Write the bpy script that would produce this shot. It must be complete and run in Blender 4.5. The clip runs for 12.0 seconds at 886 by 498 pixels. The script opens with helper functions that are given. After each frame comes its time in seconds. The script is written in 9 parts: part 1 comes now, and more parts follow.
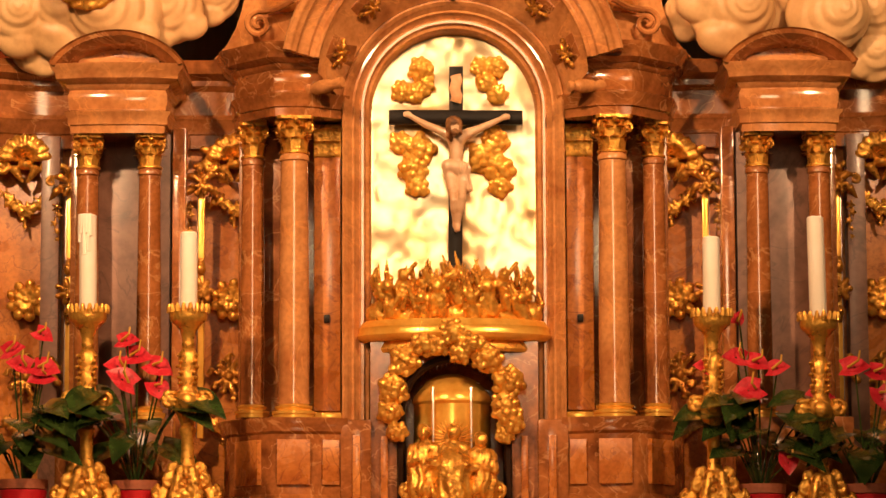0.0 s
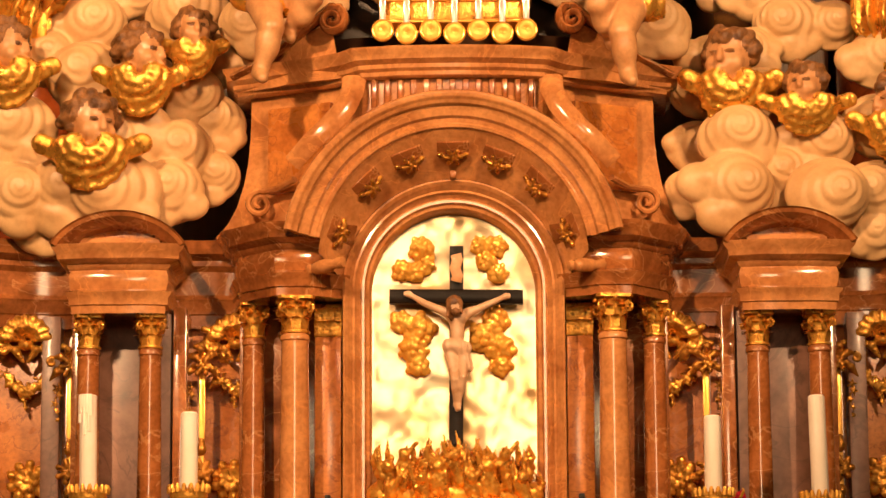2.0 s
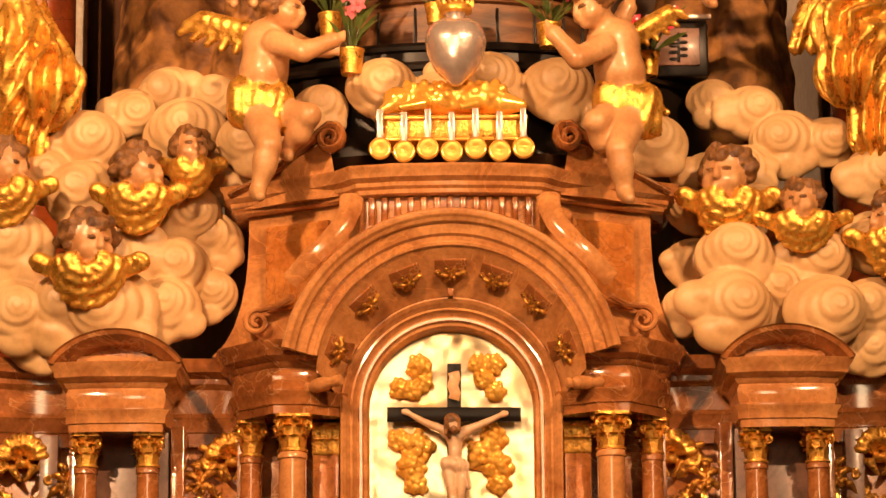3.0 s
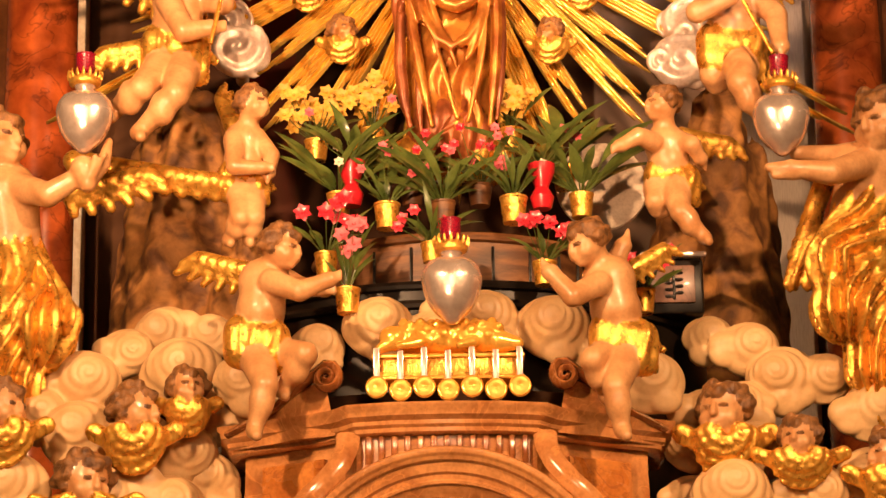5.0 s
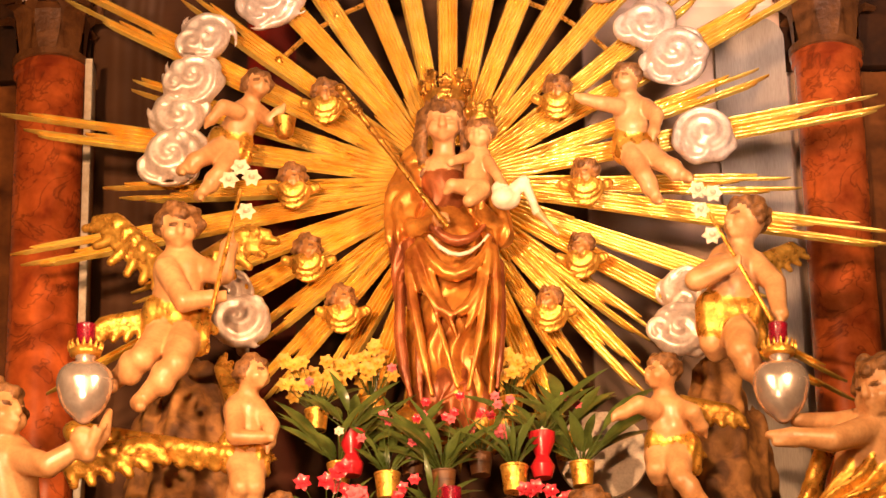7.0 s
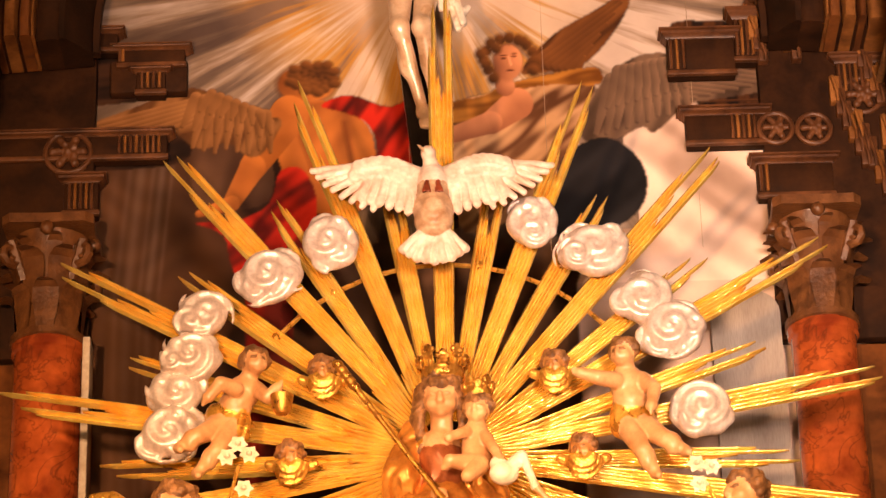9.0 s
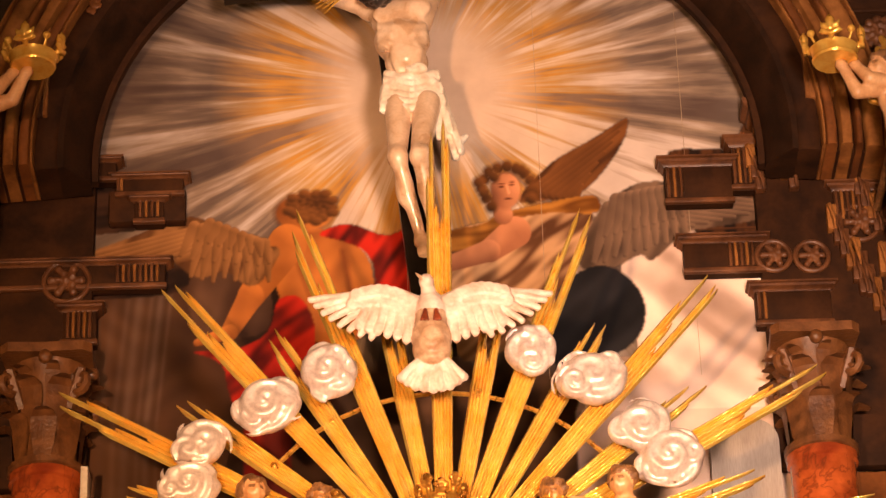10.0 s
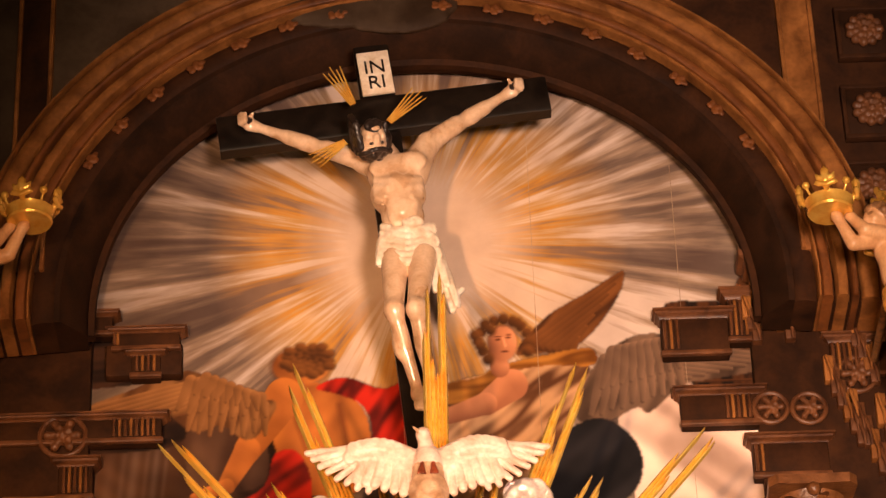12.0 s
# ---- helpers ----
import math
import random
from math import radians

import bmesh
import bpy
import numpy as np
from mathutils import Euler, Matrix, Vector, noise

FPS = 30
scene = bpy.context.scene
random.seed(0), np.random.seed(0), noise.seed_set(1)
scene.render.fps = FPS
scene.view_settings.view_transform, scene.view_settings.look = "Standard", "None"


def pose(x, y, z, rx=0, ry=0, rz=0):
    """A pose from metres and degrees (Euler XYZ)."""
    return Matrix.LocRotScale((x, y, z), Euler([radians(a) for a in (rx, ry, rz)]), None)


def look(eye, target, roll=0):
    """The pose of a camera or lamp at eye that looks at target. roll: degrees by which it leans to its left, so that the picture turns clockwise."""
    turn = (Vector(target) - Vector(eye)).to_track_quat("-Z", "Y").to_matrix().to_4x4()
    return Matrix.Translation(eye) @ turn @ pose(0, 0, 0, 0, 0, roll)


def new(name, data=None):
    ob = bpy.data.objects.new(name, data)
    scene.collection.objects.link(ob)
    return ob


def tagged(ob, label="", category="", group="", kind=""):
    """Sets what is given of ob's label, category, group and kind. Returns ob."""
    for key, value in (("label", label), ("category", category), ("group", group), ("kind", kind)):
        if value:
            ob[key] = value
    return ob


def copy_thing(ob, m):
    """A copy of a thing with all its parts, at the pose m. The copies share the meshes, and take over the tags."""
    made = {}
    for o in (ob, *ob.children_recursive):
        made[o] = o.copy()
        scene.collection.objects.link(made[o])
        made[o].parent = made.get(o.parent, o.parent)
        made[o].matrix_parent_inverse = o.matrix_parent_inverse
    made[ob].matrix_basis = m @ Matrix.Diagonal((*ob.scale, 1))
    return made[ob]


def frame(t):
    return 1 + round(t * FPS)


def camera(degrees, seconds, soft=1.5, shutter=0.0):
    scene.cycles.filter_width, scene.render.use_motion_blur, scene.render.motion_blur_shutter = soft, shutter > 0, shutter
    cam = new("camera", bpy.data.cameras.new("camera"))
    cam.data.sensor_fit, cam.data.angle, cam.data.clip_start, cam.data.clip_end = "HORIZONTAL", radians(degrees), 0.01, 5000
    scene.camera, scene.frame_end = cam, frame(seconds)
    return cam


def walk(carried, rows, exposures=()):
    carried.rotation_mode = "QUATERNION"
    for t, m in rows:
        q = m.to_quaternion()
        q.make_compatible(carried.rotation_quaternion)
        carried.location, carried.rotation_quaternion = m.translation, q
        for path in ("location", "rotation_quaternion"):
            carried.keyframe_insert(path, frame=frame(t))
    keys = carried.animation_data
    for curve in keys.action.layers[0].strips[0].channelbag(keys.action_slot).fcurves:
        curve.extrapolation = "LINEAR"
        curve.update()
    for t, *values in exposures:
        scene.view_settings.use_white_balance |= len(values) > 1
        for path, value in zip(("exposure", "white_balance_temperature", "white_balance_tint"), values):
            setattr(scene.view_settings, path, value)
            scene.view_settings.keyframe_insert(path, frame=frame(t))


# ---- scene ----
# ---------------------------------------------------------------- camera
cam = camera(16.24, 12.0, soft=1.5)
EYE = Vector((0.0, 0.0, 1.6))
# seconds, upward pitch, yaw, lean to the right (degrees); the camera stands on its tripod and tilts
PATH = [
    (0.0, 7.500, 0.000, 0.200), (0.5, 7.932, 0.007, 0.218), (1.0, 8.826, 0.006, 0.245), (1.5, 9.759, 0.002, 0.290),
    (2.0, 10.809, -0.004, 0.338), (2.5, 11.786, -0.024, 0.394), (3.0, 12.980, -0.065, 0.457), (3.2, 13.379, -0.079, 0.499),
    (4.8, 16.987, -0.173, 0.784), (5.0, 17.376, -0.183, 0.817), (5.5, 18.775, -0.206, 0.869), (6.0, 20.022, -0.230, 0.946),
    (6.5, 21.052, -0.247, 1.026), (7.0, 22.335, -0.270, 1.107), (7.2, 22.792, -0.281, 1.140), (8.8, 27.011, -0.423, 1.593),
    (9.0, 27.411, -0.456, 1.641), (9.5, 28.479, -0.509, 1.726), (10.0, 29.777, -0.574, 1.808), (10.5, 30.993, -0.635, 1.912),
    (11.0, 32.052, -0.694, 2.020), (11.5, 32.292, -0.724, 2.070), (12.0, 32.596, -0.762, 2.112),
]


def aim(pitch, yaw):
    p, w = radians(pitch), radians(yaw)
    return EYE + 10 * Vector((-math.sin(w) * math.cos(p), math.cos(w) * math.cos(p), math.sin(p)))


walk(cam, [(t, look(EYE, aim(p, w), -r)) for t, p, w, r in PATH])

# ---------------------------------------------------------------- light
scene.view_settings.exposure = 0.0
world = bpy.data.worlds.new("world")
world.use_nodes = True
scene.world = world
world.node_tree.nodes["Background"].inputs["Color"].default_value = (1.0, 0.75, 0.5, 1)
world.node_tree.nodes["Background"].inputs["Strength"].default_value = 0.004


def lamp(name, kind, at, to, energy, size, colour=(1.0, 0.74, 0.46), cone=60, blend=0.8):
    data = bpy.data.lights.new(name, kind)
    data.energy, data.color = energy, colour
    if kind == "SPOT":
        data.shadow_soft_size, data.spot_size, data.spot_blend = size, radians(cone), blend
    else:
        data.shape, data.size, data.size_y = "RECTANGLE", size[0], size[1]
    ob = new(name, data)
    ob.matrix_world = look(at, to)
    return ob


# church floodlights high on the nave walls for the retable, lower ones for the upper altar, and an added area light
# behind the camera for fill and bright column streaks
WARM = (1.0, 0.558, 0.275)
lamp("floodlight", "SPOT", (-3.4, 3.9, 7.4), (-0.35, 11.6, 4.7), 3500, 0.14, WARM, cone=44)
lamp("floodlight", "SPOT", (3.8, 3.7, 7.8), (-0.7, 11.6, 4.8), 3500, 0.14, WARM, cone=44)
# placed near the camera so that shadows hide behind what casts them
lamp("upper_floodlight", "SPOT", (-2.0, 1.2, 3.6), (-0.35, 12.6, 7.7), 6200, 0.2, (1.0, 0.545, 0.275), cone=30)
lamp("upper_floodlight", "SPOT", (1.5, 1.0, 3.6), (1.1, 13.0, 9.7), 9300, 0.6, (1.0, 0.68, 0.53), cone=28)
lamp("rear_fill_light", "AREA", (0.0, -7.8, 6.5), (0.0, 10, 4.5), 440, (2.6, 4.4), (1.0, 0.66, 0.36))
# ---------------------------------------------------------------- materials


def material(name, base, dark, rough=0.5, metal=0.0, scale=6.0, bump=0.15, grain=90.0, coat=0.0, veins=0.0, vein=(0.02, 0.01, 0.006), stretch=(1, 1, 1), spread=0.15, mottle=0.35, relief=0.004, gloss=0.5):
    """A surface whose colour wanders between base and dark at two sizes, with fine relief and optional veins."""
    m = bpy.data.materials.new(name)
    m.use_nodes = True
    n, k = m.node_tree.nodes, m.node_tree.links
    b = n["Principled BSDF"]
    co, mp = n.new("ShaderNodeTexCoord"), n.new("ShaderNodeMapping")
    mp.inputs["Scale"].default_value = stretch
    k.new(co.outputs["Object"], mp.inputs["Vector"])
    big, fine = n.new("ShaderNodeTexNoise"), n.new("ShaderNodeTexNoise")
    for t, s, d in ((big, scale, 6.0), (fine, grain, 3.0)):
        t.inputs["Scale"].default_value, t.inputs["Detail"].default_value = s, d
        k.new(mp.outputs["Vector"], t.inputs["Vector"])
    big.inputs["Distortion"].default_value = 0.6
    ramp = n.new("ShaderNodeValToRGB")
    ramp.color_ramp.elements[0].position, ramp.color_ramp.elements[1].position = 0.5 - spread, 0.5 + spread
    ramp.color_ramp.elements[0].color, ramp.color_ramp.elements[1].color = (*dark, 1), (*base, 1)
    k.new(big.outputs["Fac"], ramp.inputs["Fac"])
    mix = n.new("ShaderNodeMix")
    mix.data_type, mix.blend_type = "RGBA", "MULTIPLY"
    mix.inputs["Factor"].default_value = mottle
    g = n.new("ShaderNodeValToRGB")
    g.color_ramp.elements[0].position, g.color_ramp.elements[1].position = 0.3, 0.6
    g.color_ramp.elements[0].color = (0.45, 0.42, 0.4, 1)
    k.new(fine.outputs["Fac"], g.inputs["Fac"])
    k.new(ramp.outputs["Color"], mix.inputs["A"])
    k.new(g.outputs["Color"], mix.inputs["B"])
    colour = mix.outputs["Result"]
    if veins:
        v = n.new("ShaderNodeTexNoise")
        v.inputs["Scale"].default_value, v.inputs["Detail"].default_value, v.inputs["Distortion"].default_value = scale * 0.7, 8.0, 1.4
        k.new(mp.outputs["Vector"], v.inputs["Vector"])
        r = n.new("ShaderNodeValToRGB")
        e = r.color_ramp.elements
        e[0].position, e[1].position = 0.485, 0.515
        e[0].color = e[1].color = (0, 0, 0, 1)
        e.new(0.5).color = (veins, veins, veins, 1)
        k.new(v.outputs["Fac"], r.inputs["Fac"])
        w = n.new("ShaderNodeMix")
        w.data_type = "RGBA"
        w.inputs["B"].default_value = (*vein, 1)
        k.new(r.outputs["Color"], w.inputs["Factor"])
        k.new(colour, w.inputs["A"])
        colour = w.outputs["Result"]
    k.new(colour, b.inputs["Base Color"])
    rr = n.new("ShaderNodeMapRange")
    rr.inputs["To Min"].default_value, rr.inputs["To Max"].default_value = max(0.03, rough - 0.1), min(1, rough + 0.14)
    k.new(big.outputs["Fac"], rr.inputs["Value"])
    k.new(rr.outputs["Result"], b.inputs["Roughness"])
    b.inputs["Metallic"].default_value = metal
    b.inputs["Specular IOR Level"].default_value = gloss
    b.inputs["Coat Weight"].default_value = coat
    b.inputs["Coat Roughness"].default_value = 0.12
    if bump:
        p = n.new("ShaderNodeBump")
        p.inputs["Strength"].default_value, p.inputs["Distance"].default_value = bump, relief
        k.new(fine.outputs["Fac"], p.inputs["Height"])
        k.new(p.outputs["Normal"], b.inputs["Normal"])
    return m


MARBLE = material("brown_marble", (0.49, 0.180, 0.052), (0.15, 0.043, 0.012), 0.13, scale=7, bump=0.03, grain=60, coat=1.0, veins=0.7, vein=(0.58, 0.29, 0.11), mottle=0.45, spread=0.22)
MARBLE_PALE = material("pale_brown_marble", (0.70, 0.335, 0.122), (0.37, 0.135, 0.042), 0.12, scale=6, bump=0.02, grain=50, coat=1.0, veins=0.6, vein=(0.70, 0.30, 0.09), mottle=0.4, spread=0.22)
MARBLE_OCHRE = material("ochre_marble", (0.66, 0.26, 0.058), (0.40, 0.12, 0.024), 0.26, scale=8, bump=0.03, grain=60, coat=0.5, veins=0.75, vein=(0.22, 0.06, 0.02), mottle=0.45, spread=0.2)
MARBLE_GREY = material("grey_marble", (0.30, 0.155, 0.108), (0.16, 0.078, 0.052), 0.36, scale=5, bump=0.02, grain=40, coat=0.1, veins=0.5, vein=(0.08, 0.05, 0.04))
MARBLE_RED = material("red_marble", (0.72, 0.16, 0.032), (0.22, 0.034, 0.010), 0.2, scale=5, bump=0.02, grain=25, coat=0.6, veins=0.65, vein=(0.10, 0.025, 0.010), spread=0.24)
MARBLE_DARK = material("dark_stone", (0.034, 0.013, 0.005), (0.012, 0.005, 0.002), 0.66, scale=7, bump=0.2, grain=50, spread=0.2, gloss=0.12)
GOLD = material("gold_leaf", (1.0, 0.58, 0.11), (0.60, 0.25, 0.03), 0.27, 0.7, scale=22, bump=0.35, grain=95, relief=0.009, spread=0.2)
GOLD_BRIGHT = material("burnished_gold", (1.0, 0.60, 0.12), (0.86, 0.42, 0.06), 0.2, 0.5, scale=12, bump=0.15, grain=50, mottle=0.2)
GOLD_DARK = material("tarnished_gold", (0.80, 0.40, 0.07), (0.28, 0.11, 0.015), 0.28, 0.75, scale=26, bump=0.4, grain=95, relief=0.009, spread=0.2)
GILT_BACK = material("polished_gilt_sheet", (1.0, 0.84, 0.56), (0.82, 0.54, 0.24), 0.2, 0.7, scale=3, bump=0.65, grain=2.2, mottle=0.05, relief=0.08, spread=0.1)
SILVER = material("silver_leaf", (0.88, 0.74, 0.66), (0.72, 0.58, 0.50), 0.22, 0.72, scale=14, bump=0.15, grain=80, mottle=0.15)
CLOUD = material("cream_painted_wood", (0.74, 0.50, 0.25), (0.54, 0.33, 0.145), 0.42, scale=4, bump=0.06, grain=60, mottle=0.15)
FLESH = material("painted_flesh", (0.72, 0.41, 0.19), (0.46, 0.205, 0.075), 0.36, scale=9, bump=0.06, grain=70, mottle=0.25, spread=0.22, coat=0.2)
HAIR = material("brown_painted_hair", (0.33, 0.15, 0.048), (0.10, 0.042, 0.014), 0.5, scale=25, bump=0.6, grain=130, relief=0.008)
BLACK_HAIR = material("black_painted_hair", (0.03, 0.02, 0.015), (0.015, 0.01, 0.008), 0.3, scale=25, bump=0.4, grain=130)
WHITE_PAINT = material("white_painted_wood", (0.84, 0.74, 0.60), (0.58, 0.43, 0.28), 0.42, scale=16, bump=0.2, grain=70, mottle=0.2, spread=0.22)
BLACK_WOOD = material("ebonised_wood", (0.014, 0.009, 0.006), (0.006, 0.004, 0.003), 0.32, scale=9, bump=0.1, grain=80, gloss=0.2)
DARK_WOOD = material("dark_oak", (0.22, 0.092, 0.030), (0.085, 0.032, 0.011), 0.45, scale=5, bump=0.2, grain=60, stretch=(1, 1, 6))
ROCK = material("painted_brown_rock", (0.42, 0.19, 0.05), (0.13, 0.05, 0.014), 0.7, scale=8, bump=0.3, grain=40, spread=0.1)
WAX = material("candle_wax", (0.93, 0.88, 0.78), (0.90, 0.83, 0.70), 0.4, scale=9, bump=0.02, mottle=0.03)
LEAF = material("glossy_green_leaf", (0.045, 0.085, 0.018), (0.016, 0.034, 0.008), 0.15, scale=14, bump=0.08, coat=1.0)
STAND_LEAF = material("bright_green_leaf", (0.13, 0.17, 0.035), (0.035, 0.06, 0.012), 0.3, scale=9, bump=0.08, coat=0.3, spread=0.22)
SPATHE = material("red_flower", (0.72, 0.045, 0.07), (0.50, 0.015, 0.03), 0.25, scale=14, bump=0.05, coat=0.4)
PINK = material("pink_flower", (0.75, 0.16, 0.2), (0.6, 0.08, 0.1), 0.5, scale=14, bump=0.05)
YELLOW = material("yellow_flower", (0.75, 0.45, 0.06), (0.6, 0.3, 0.03), 0.5, scale=14, bump=0.05)
TERRACOTTA = material("terracotta", (0.42, 0.14, 0.07), (0.32, 0.10, 0.05), 0.6, scale=12, bump=0.1)
FOIL = material("red_foil", (0.62, 0.02, 0.03), (0.45, 0.01, 0.02), 0.3, scale=12, bump=0.2, grain=30, coat=0.3)
PLASTER = material("warm_plaster", (0.22, 0.15, 0.09), (0.15, 0.10, 0.06), 0.8, scale=2, bump=0.1, grain=30)
STONE_FLOOR = material("stone_floor", (0.16, 0.11, 0.08), (0.10, 0.07, 0.05), 0.5, scale=2, bump=0.05, grain=30)
ROBE = material("gilded_brown_robe", (0.74, 0.31, 0.052), (0.34, 0.095, 0.017), 0.3, 0.5, scale=6, bump=0.1, grain=60)
GREY_WALL = material("grey_painted_wall", (0.25, 0.21, 0.17), (0.16, 0.13, 0.10), 0.6, scale=2.5, bump=0.08, grain=30, stretch=(1, 1, 0.25))
PAINTED_LINEN = material("fresco_linen", (0.50, 0.36, 0.22), (0.20, 0.11, 0.05), 0.7, scale=6, bump=0.05, spread=0.2)
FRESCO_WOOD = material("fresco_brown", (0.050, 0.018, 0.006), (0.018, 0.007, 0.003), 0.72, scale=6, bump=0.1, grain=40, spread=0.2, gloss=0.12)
ARCH_BROWN = material("painted_arch_brown", (0.25, 0.082, 0.018), (0.055, 0.016, 0.0045), 0.5, scale=5, bump=0.15, grain=35, spread=0.25, gloss=0.3)
CAPITAL_BROWN = material("carved_brown_oak", (0.22, 0.085, 0.025), (0.07, 0.024, 0.008), 0.4, scale=12, bump=0.4, grain=60, spread=0.25, relief=0.01)
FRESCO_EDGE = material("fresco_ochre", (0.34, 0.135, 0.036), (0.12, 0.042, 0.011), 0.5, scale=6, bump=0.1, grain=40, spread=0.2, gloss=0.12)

PALE_FLESH = material("pale_varnished_flesh", (0.76, 0.55, 0.37), (0.50, 0.29, 0.15), 0.28, scale=9, bump=0.06, grain=60, coat=0.5, mottle=0.2, spread=0.22)
RAY_GOLD = material("bright_gilt_slat", (1.0, 0.74, 0.19), (1.0, 0.60, 0.09), 0.2, 0.55, scale=9, bump=0.7, grain=34, mottle=0.10, relief=0.013)


GILT_FLESH = material("gilded_brown_flesh", (0.66, 0.33, 0.11), (0.30, 0.115, 0.03), 0.36, 0.15, scale=14, bump=0.1, grain=70, spread=0.22)
# brown for the cornices' lit edges, light put into colour; also for carved rosettes
BRACKET_BROWN = material("painted_bracket_brown", (0.19, 0.072, 0.026), (0.032, 0.011, 0.005), 0.42, scale=7, bump=0.15, grain=45, spread=0.25, gloss=0.3)
NIGHT_SKY = material("painted_dusk_sky", (0.085, 0.055, 0.032), (0.030, 0.016, 0.008), 0.6, scale=1.6, bump=0.05, grain=20, spread=0.12, gloss=0.1)


def facets(m, size=34.0):
    """Adds the hammered, mirror-like facets of burnished gilding to a material's relief."""
    n, k = m.node_tree.nodes, m.node_tree.links
    v = n.new("ShaderNodeTexVoronoi")
    v.inputs["Scale"].default_value = size
    v.inputs["Randomness"].default_value = 0.8
    k.new(n["Mapping"].outputs["Vector"], v.inputs["Vector"])
    p = n.new("ShaderNodeBump")
    p.inputs["Strength"].default_value, p.inputs["Distance"].default_value = 0.55, 0.02
    k.new(v.outputs["Color"], p.inputs["Height"])
    k.new(n["Bump"].outputs["Normal"], p.inputs["Normal"])
    k.new(p.outputs["Normal"], n["Principled BSDF"].inputs["Normal"])


facets(RAY_GOLD)


def red_glass(name):
    m = material(name, (0.5, 0.02, 0.06), (0.4, 0.01, 0.04), 0.15, scale=9, bump=0)
    m.node_tree.nodes["Principled BSDF"].inputs["Transmission Weight"].default_value = 0.55
    return m


RED_GLASS = red_glass("ruby_glass")

# ---------------------------------------------------------------- mesh helpers
CX = 0.040  # the altar's middle line


def mesh_of(bm, name):
    me = bpy.data.meshes.new(name)
    bmesh.ops.recalc_face_normals(bm, faces=bm.faces)
    bm.to_mesh(me)
    bm.free()
    return me


def part(name, shape, mats, parent=None, label="", smooth=True, angle=38):
    me = mesh_of(shape, name) if isinstance(shape, bmesh.types.BMesh) else shape
    for m in mats if isinstance(mats, (list, tuple)) else [mats]:
        me.materials.append(m)
    if smooth:
        me.shade_smooth()
        if angle:
            me.set_sharp_from_angle(angle=radians(angle))
    ob = new(name, me)
    ob.parent = parent
    return tagged(ob, label)


def thing(name, at, label, category, group="", kind=""):
    ob = new(name)
    ob.empty_display_size = 0.05
    ob.location = at
    return tagged(ob, label, category, group, kind)


def solo(name, shape, mats, at, label, category, group="", kind="", smooth=True, angle=38):
    """One mesh that is a thing of its own, standing at the given place."""
    ob = part(name, shape, mats, None, label, smooth, angle)
    ob.location = at
    return tagged(ob, "", category, group, kind)


def lathe(profile, seg=24, at=(0, 0, 0), bm=None, squash=1.0):
    """A turned body from (radius, height) pairs."""
    bm = bm or bmesh.new()
    rings = []
    for r, z in profile:
        rings.append([bm.verts.new((at[0] + r * math.cos(6.28319 * i / seg), at[1] + squash * r * math.sin(6.28319 * i / seg), at[2] + z)) for i in range(seg)])
    for a, b in zip(rings, rings[1:]):
        for i in range(seg):
            bm.faces.new((a[i], a[(i + 1) % seg], b[(i + 1) % seg], b[i]))
    bm.faces.new(rings[0][::-1])
    bm.faces.new(rings[-1])
    return bm


def box(lo, hi, bevel=0.004, bm=None):
    mine = bmesh.new()
    bmesh.ops.create_cube(mine, size=1)
    for v in mine.verts:
        v.co = Vector([(lo[i] + hi[i]) / 2 + v.co[i] * (hi[i] - lo[i]) for i in range(3)])
    if bevel:
        bmesh.ops.bevel(mine, geom=mine.edges[:], offset=bevel, segments=2, affect="EDGES", profile=0.5)
    if bm is None:
        return mine
    me = bpy.data.meshes.new("tmp")
    mine.to_mesh(me)
    mine.free()
    bm.from_mesh(me)
    bpy.data.meshes.remove(me)
    return bm


def loft(rows, bm=None, close=False, caps=False):
    """Quads between rows of points."""
    bm = bm or bmesh.new()
    vs = [[bm.verts.new(p) for p in row] for row in rows]
    for a, b in zip(vs, vs[1:]):
        n = len(a)
        for i in range(n if close else n - 1):
            bm.faces.new((a[i], a[(i + 1) % n], b[(i + 1) % n], b[i]))
    if caps:
        bm.faces.new(vs[0])
        bm.faces.new(vs[-1])
    return bm


def moulding(path, profile, bm=None):
    """A horizontal moulding: the profile of (outward, height) pairs runs along a plan path of (x, y); outward is to the right of the way."""
    pts = [Vector((p[0], p[1])) for p in path]
    outs = []
    for i, p in enumerate(pts):
        d = [(pts[j + 1] - pts[j]).normalized() for j in (i - 1, i) if 0 <= j < len(pts) - 1]
        n = [Vector((v.y, -v.x)) for v in d]
        s = n[0] if len(n) == 1 else (n[0] + n[1]) / (1 + n[0].dot(n[1]))
        outs.append(s)
    rows = [[(p.x + o.x * u, p.y + o.y * u, z) for u, z in profile] for p, o in zip(pts, outs)]
    return loft(rows, bm, close=True, caps=True)


def arch_band(stations, start=0.0, end=180.0, steps=48, bm=None, foot=None):
    """A curved band through stations of (centre height, radius, y), round the altar's middle line; foot: straight legs down to that height."""
    rows = []
    if foot is not None:
        rows.append([(CX + r, y, foot) for c, r, y in stations])
    for i in range(steps + 1):
        a = radians(start + (end - start) * i / steps)
        rows.append([(CX + r * math.cos(a), y, c + r * math.sin(a)) for c, r, y in stations])
    if foot is not None:
        rows.append([(CX - r, y, foot) for c, r, y in stations])
    return loft(rows, bm, close=True, caps=True)


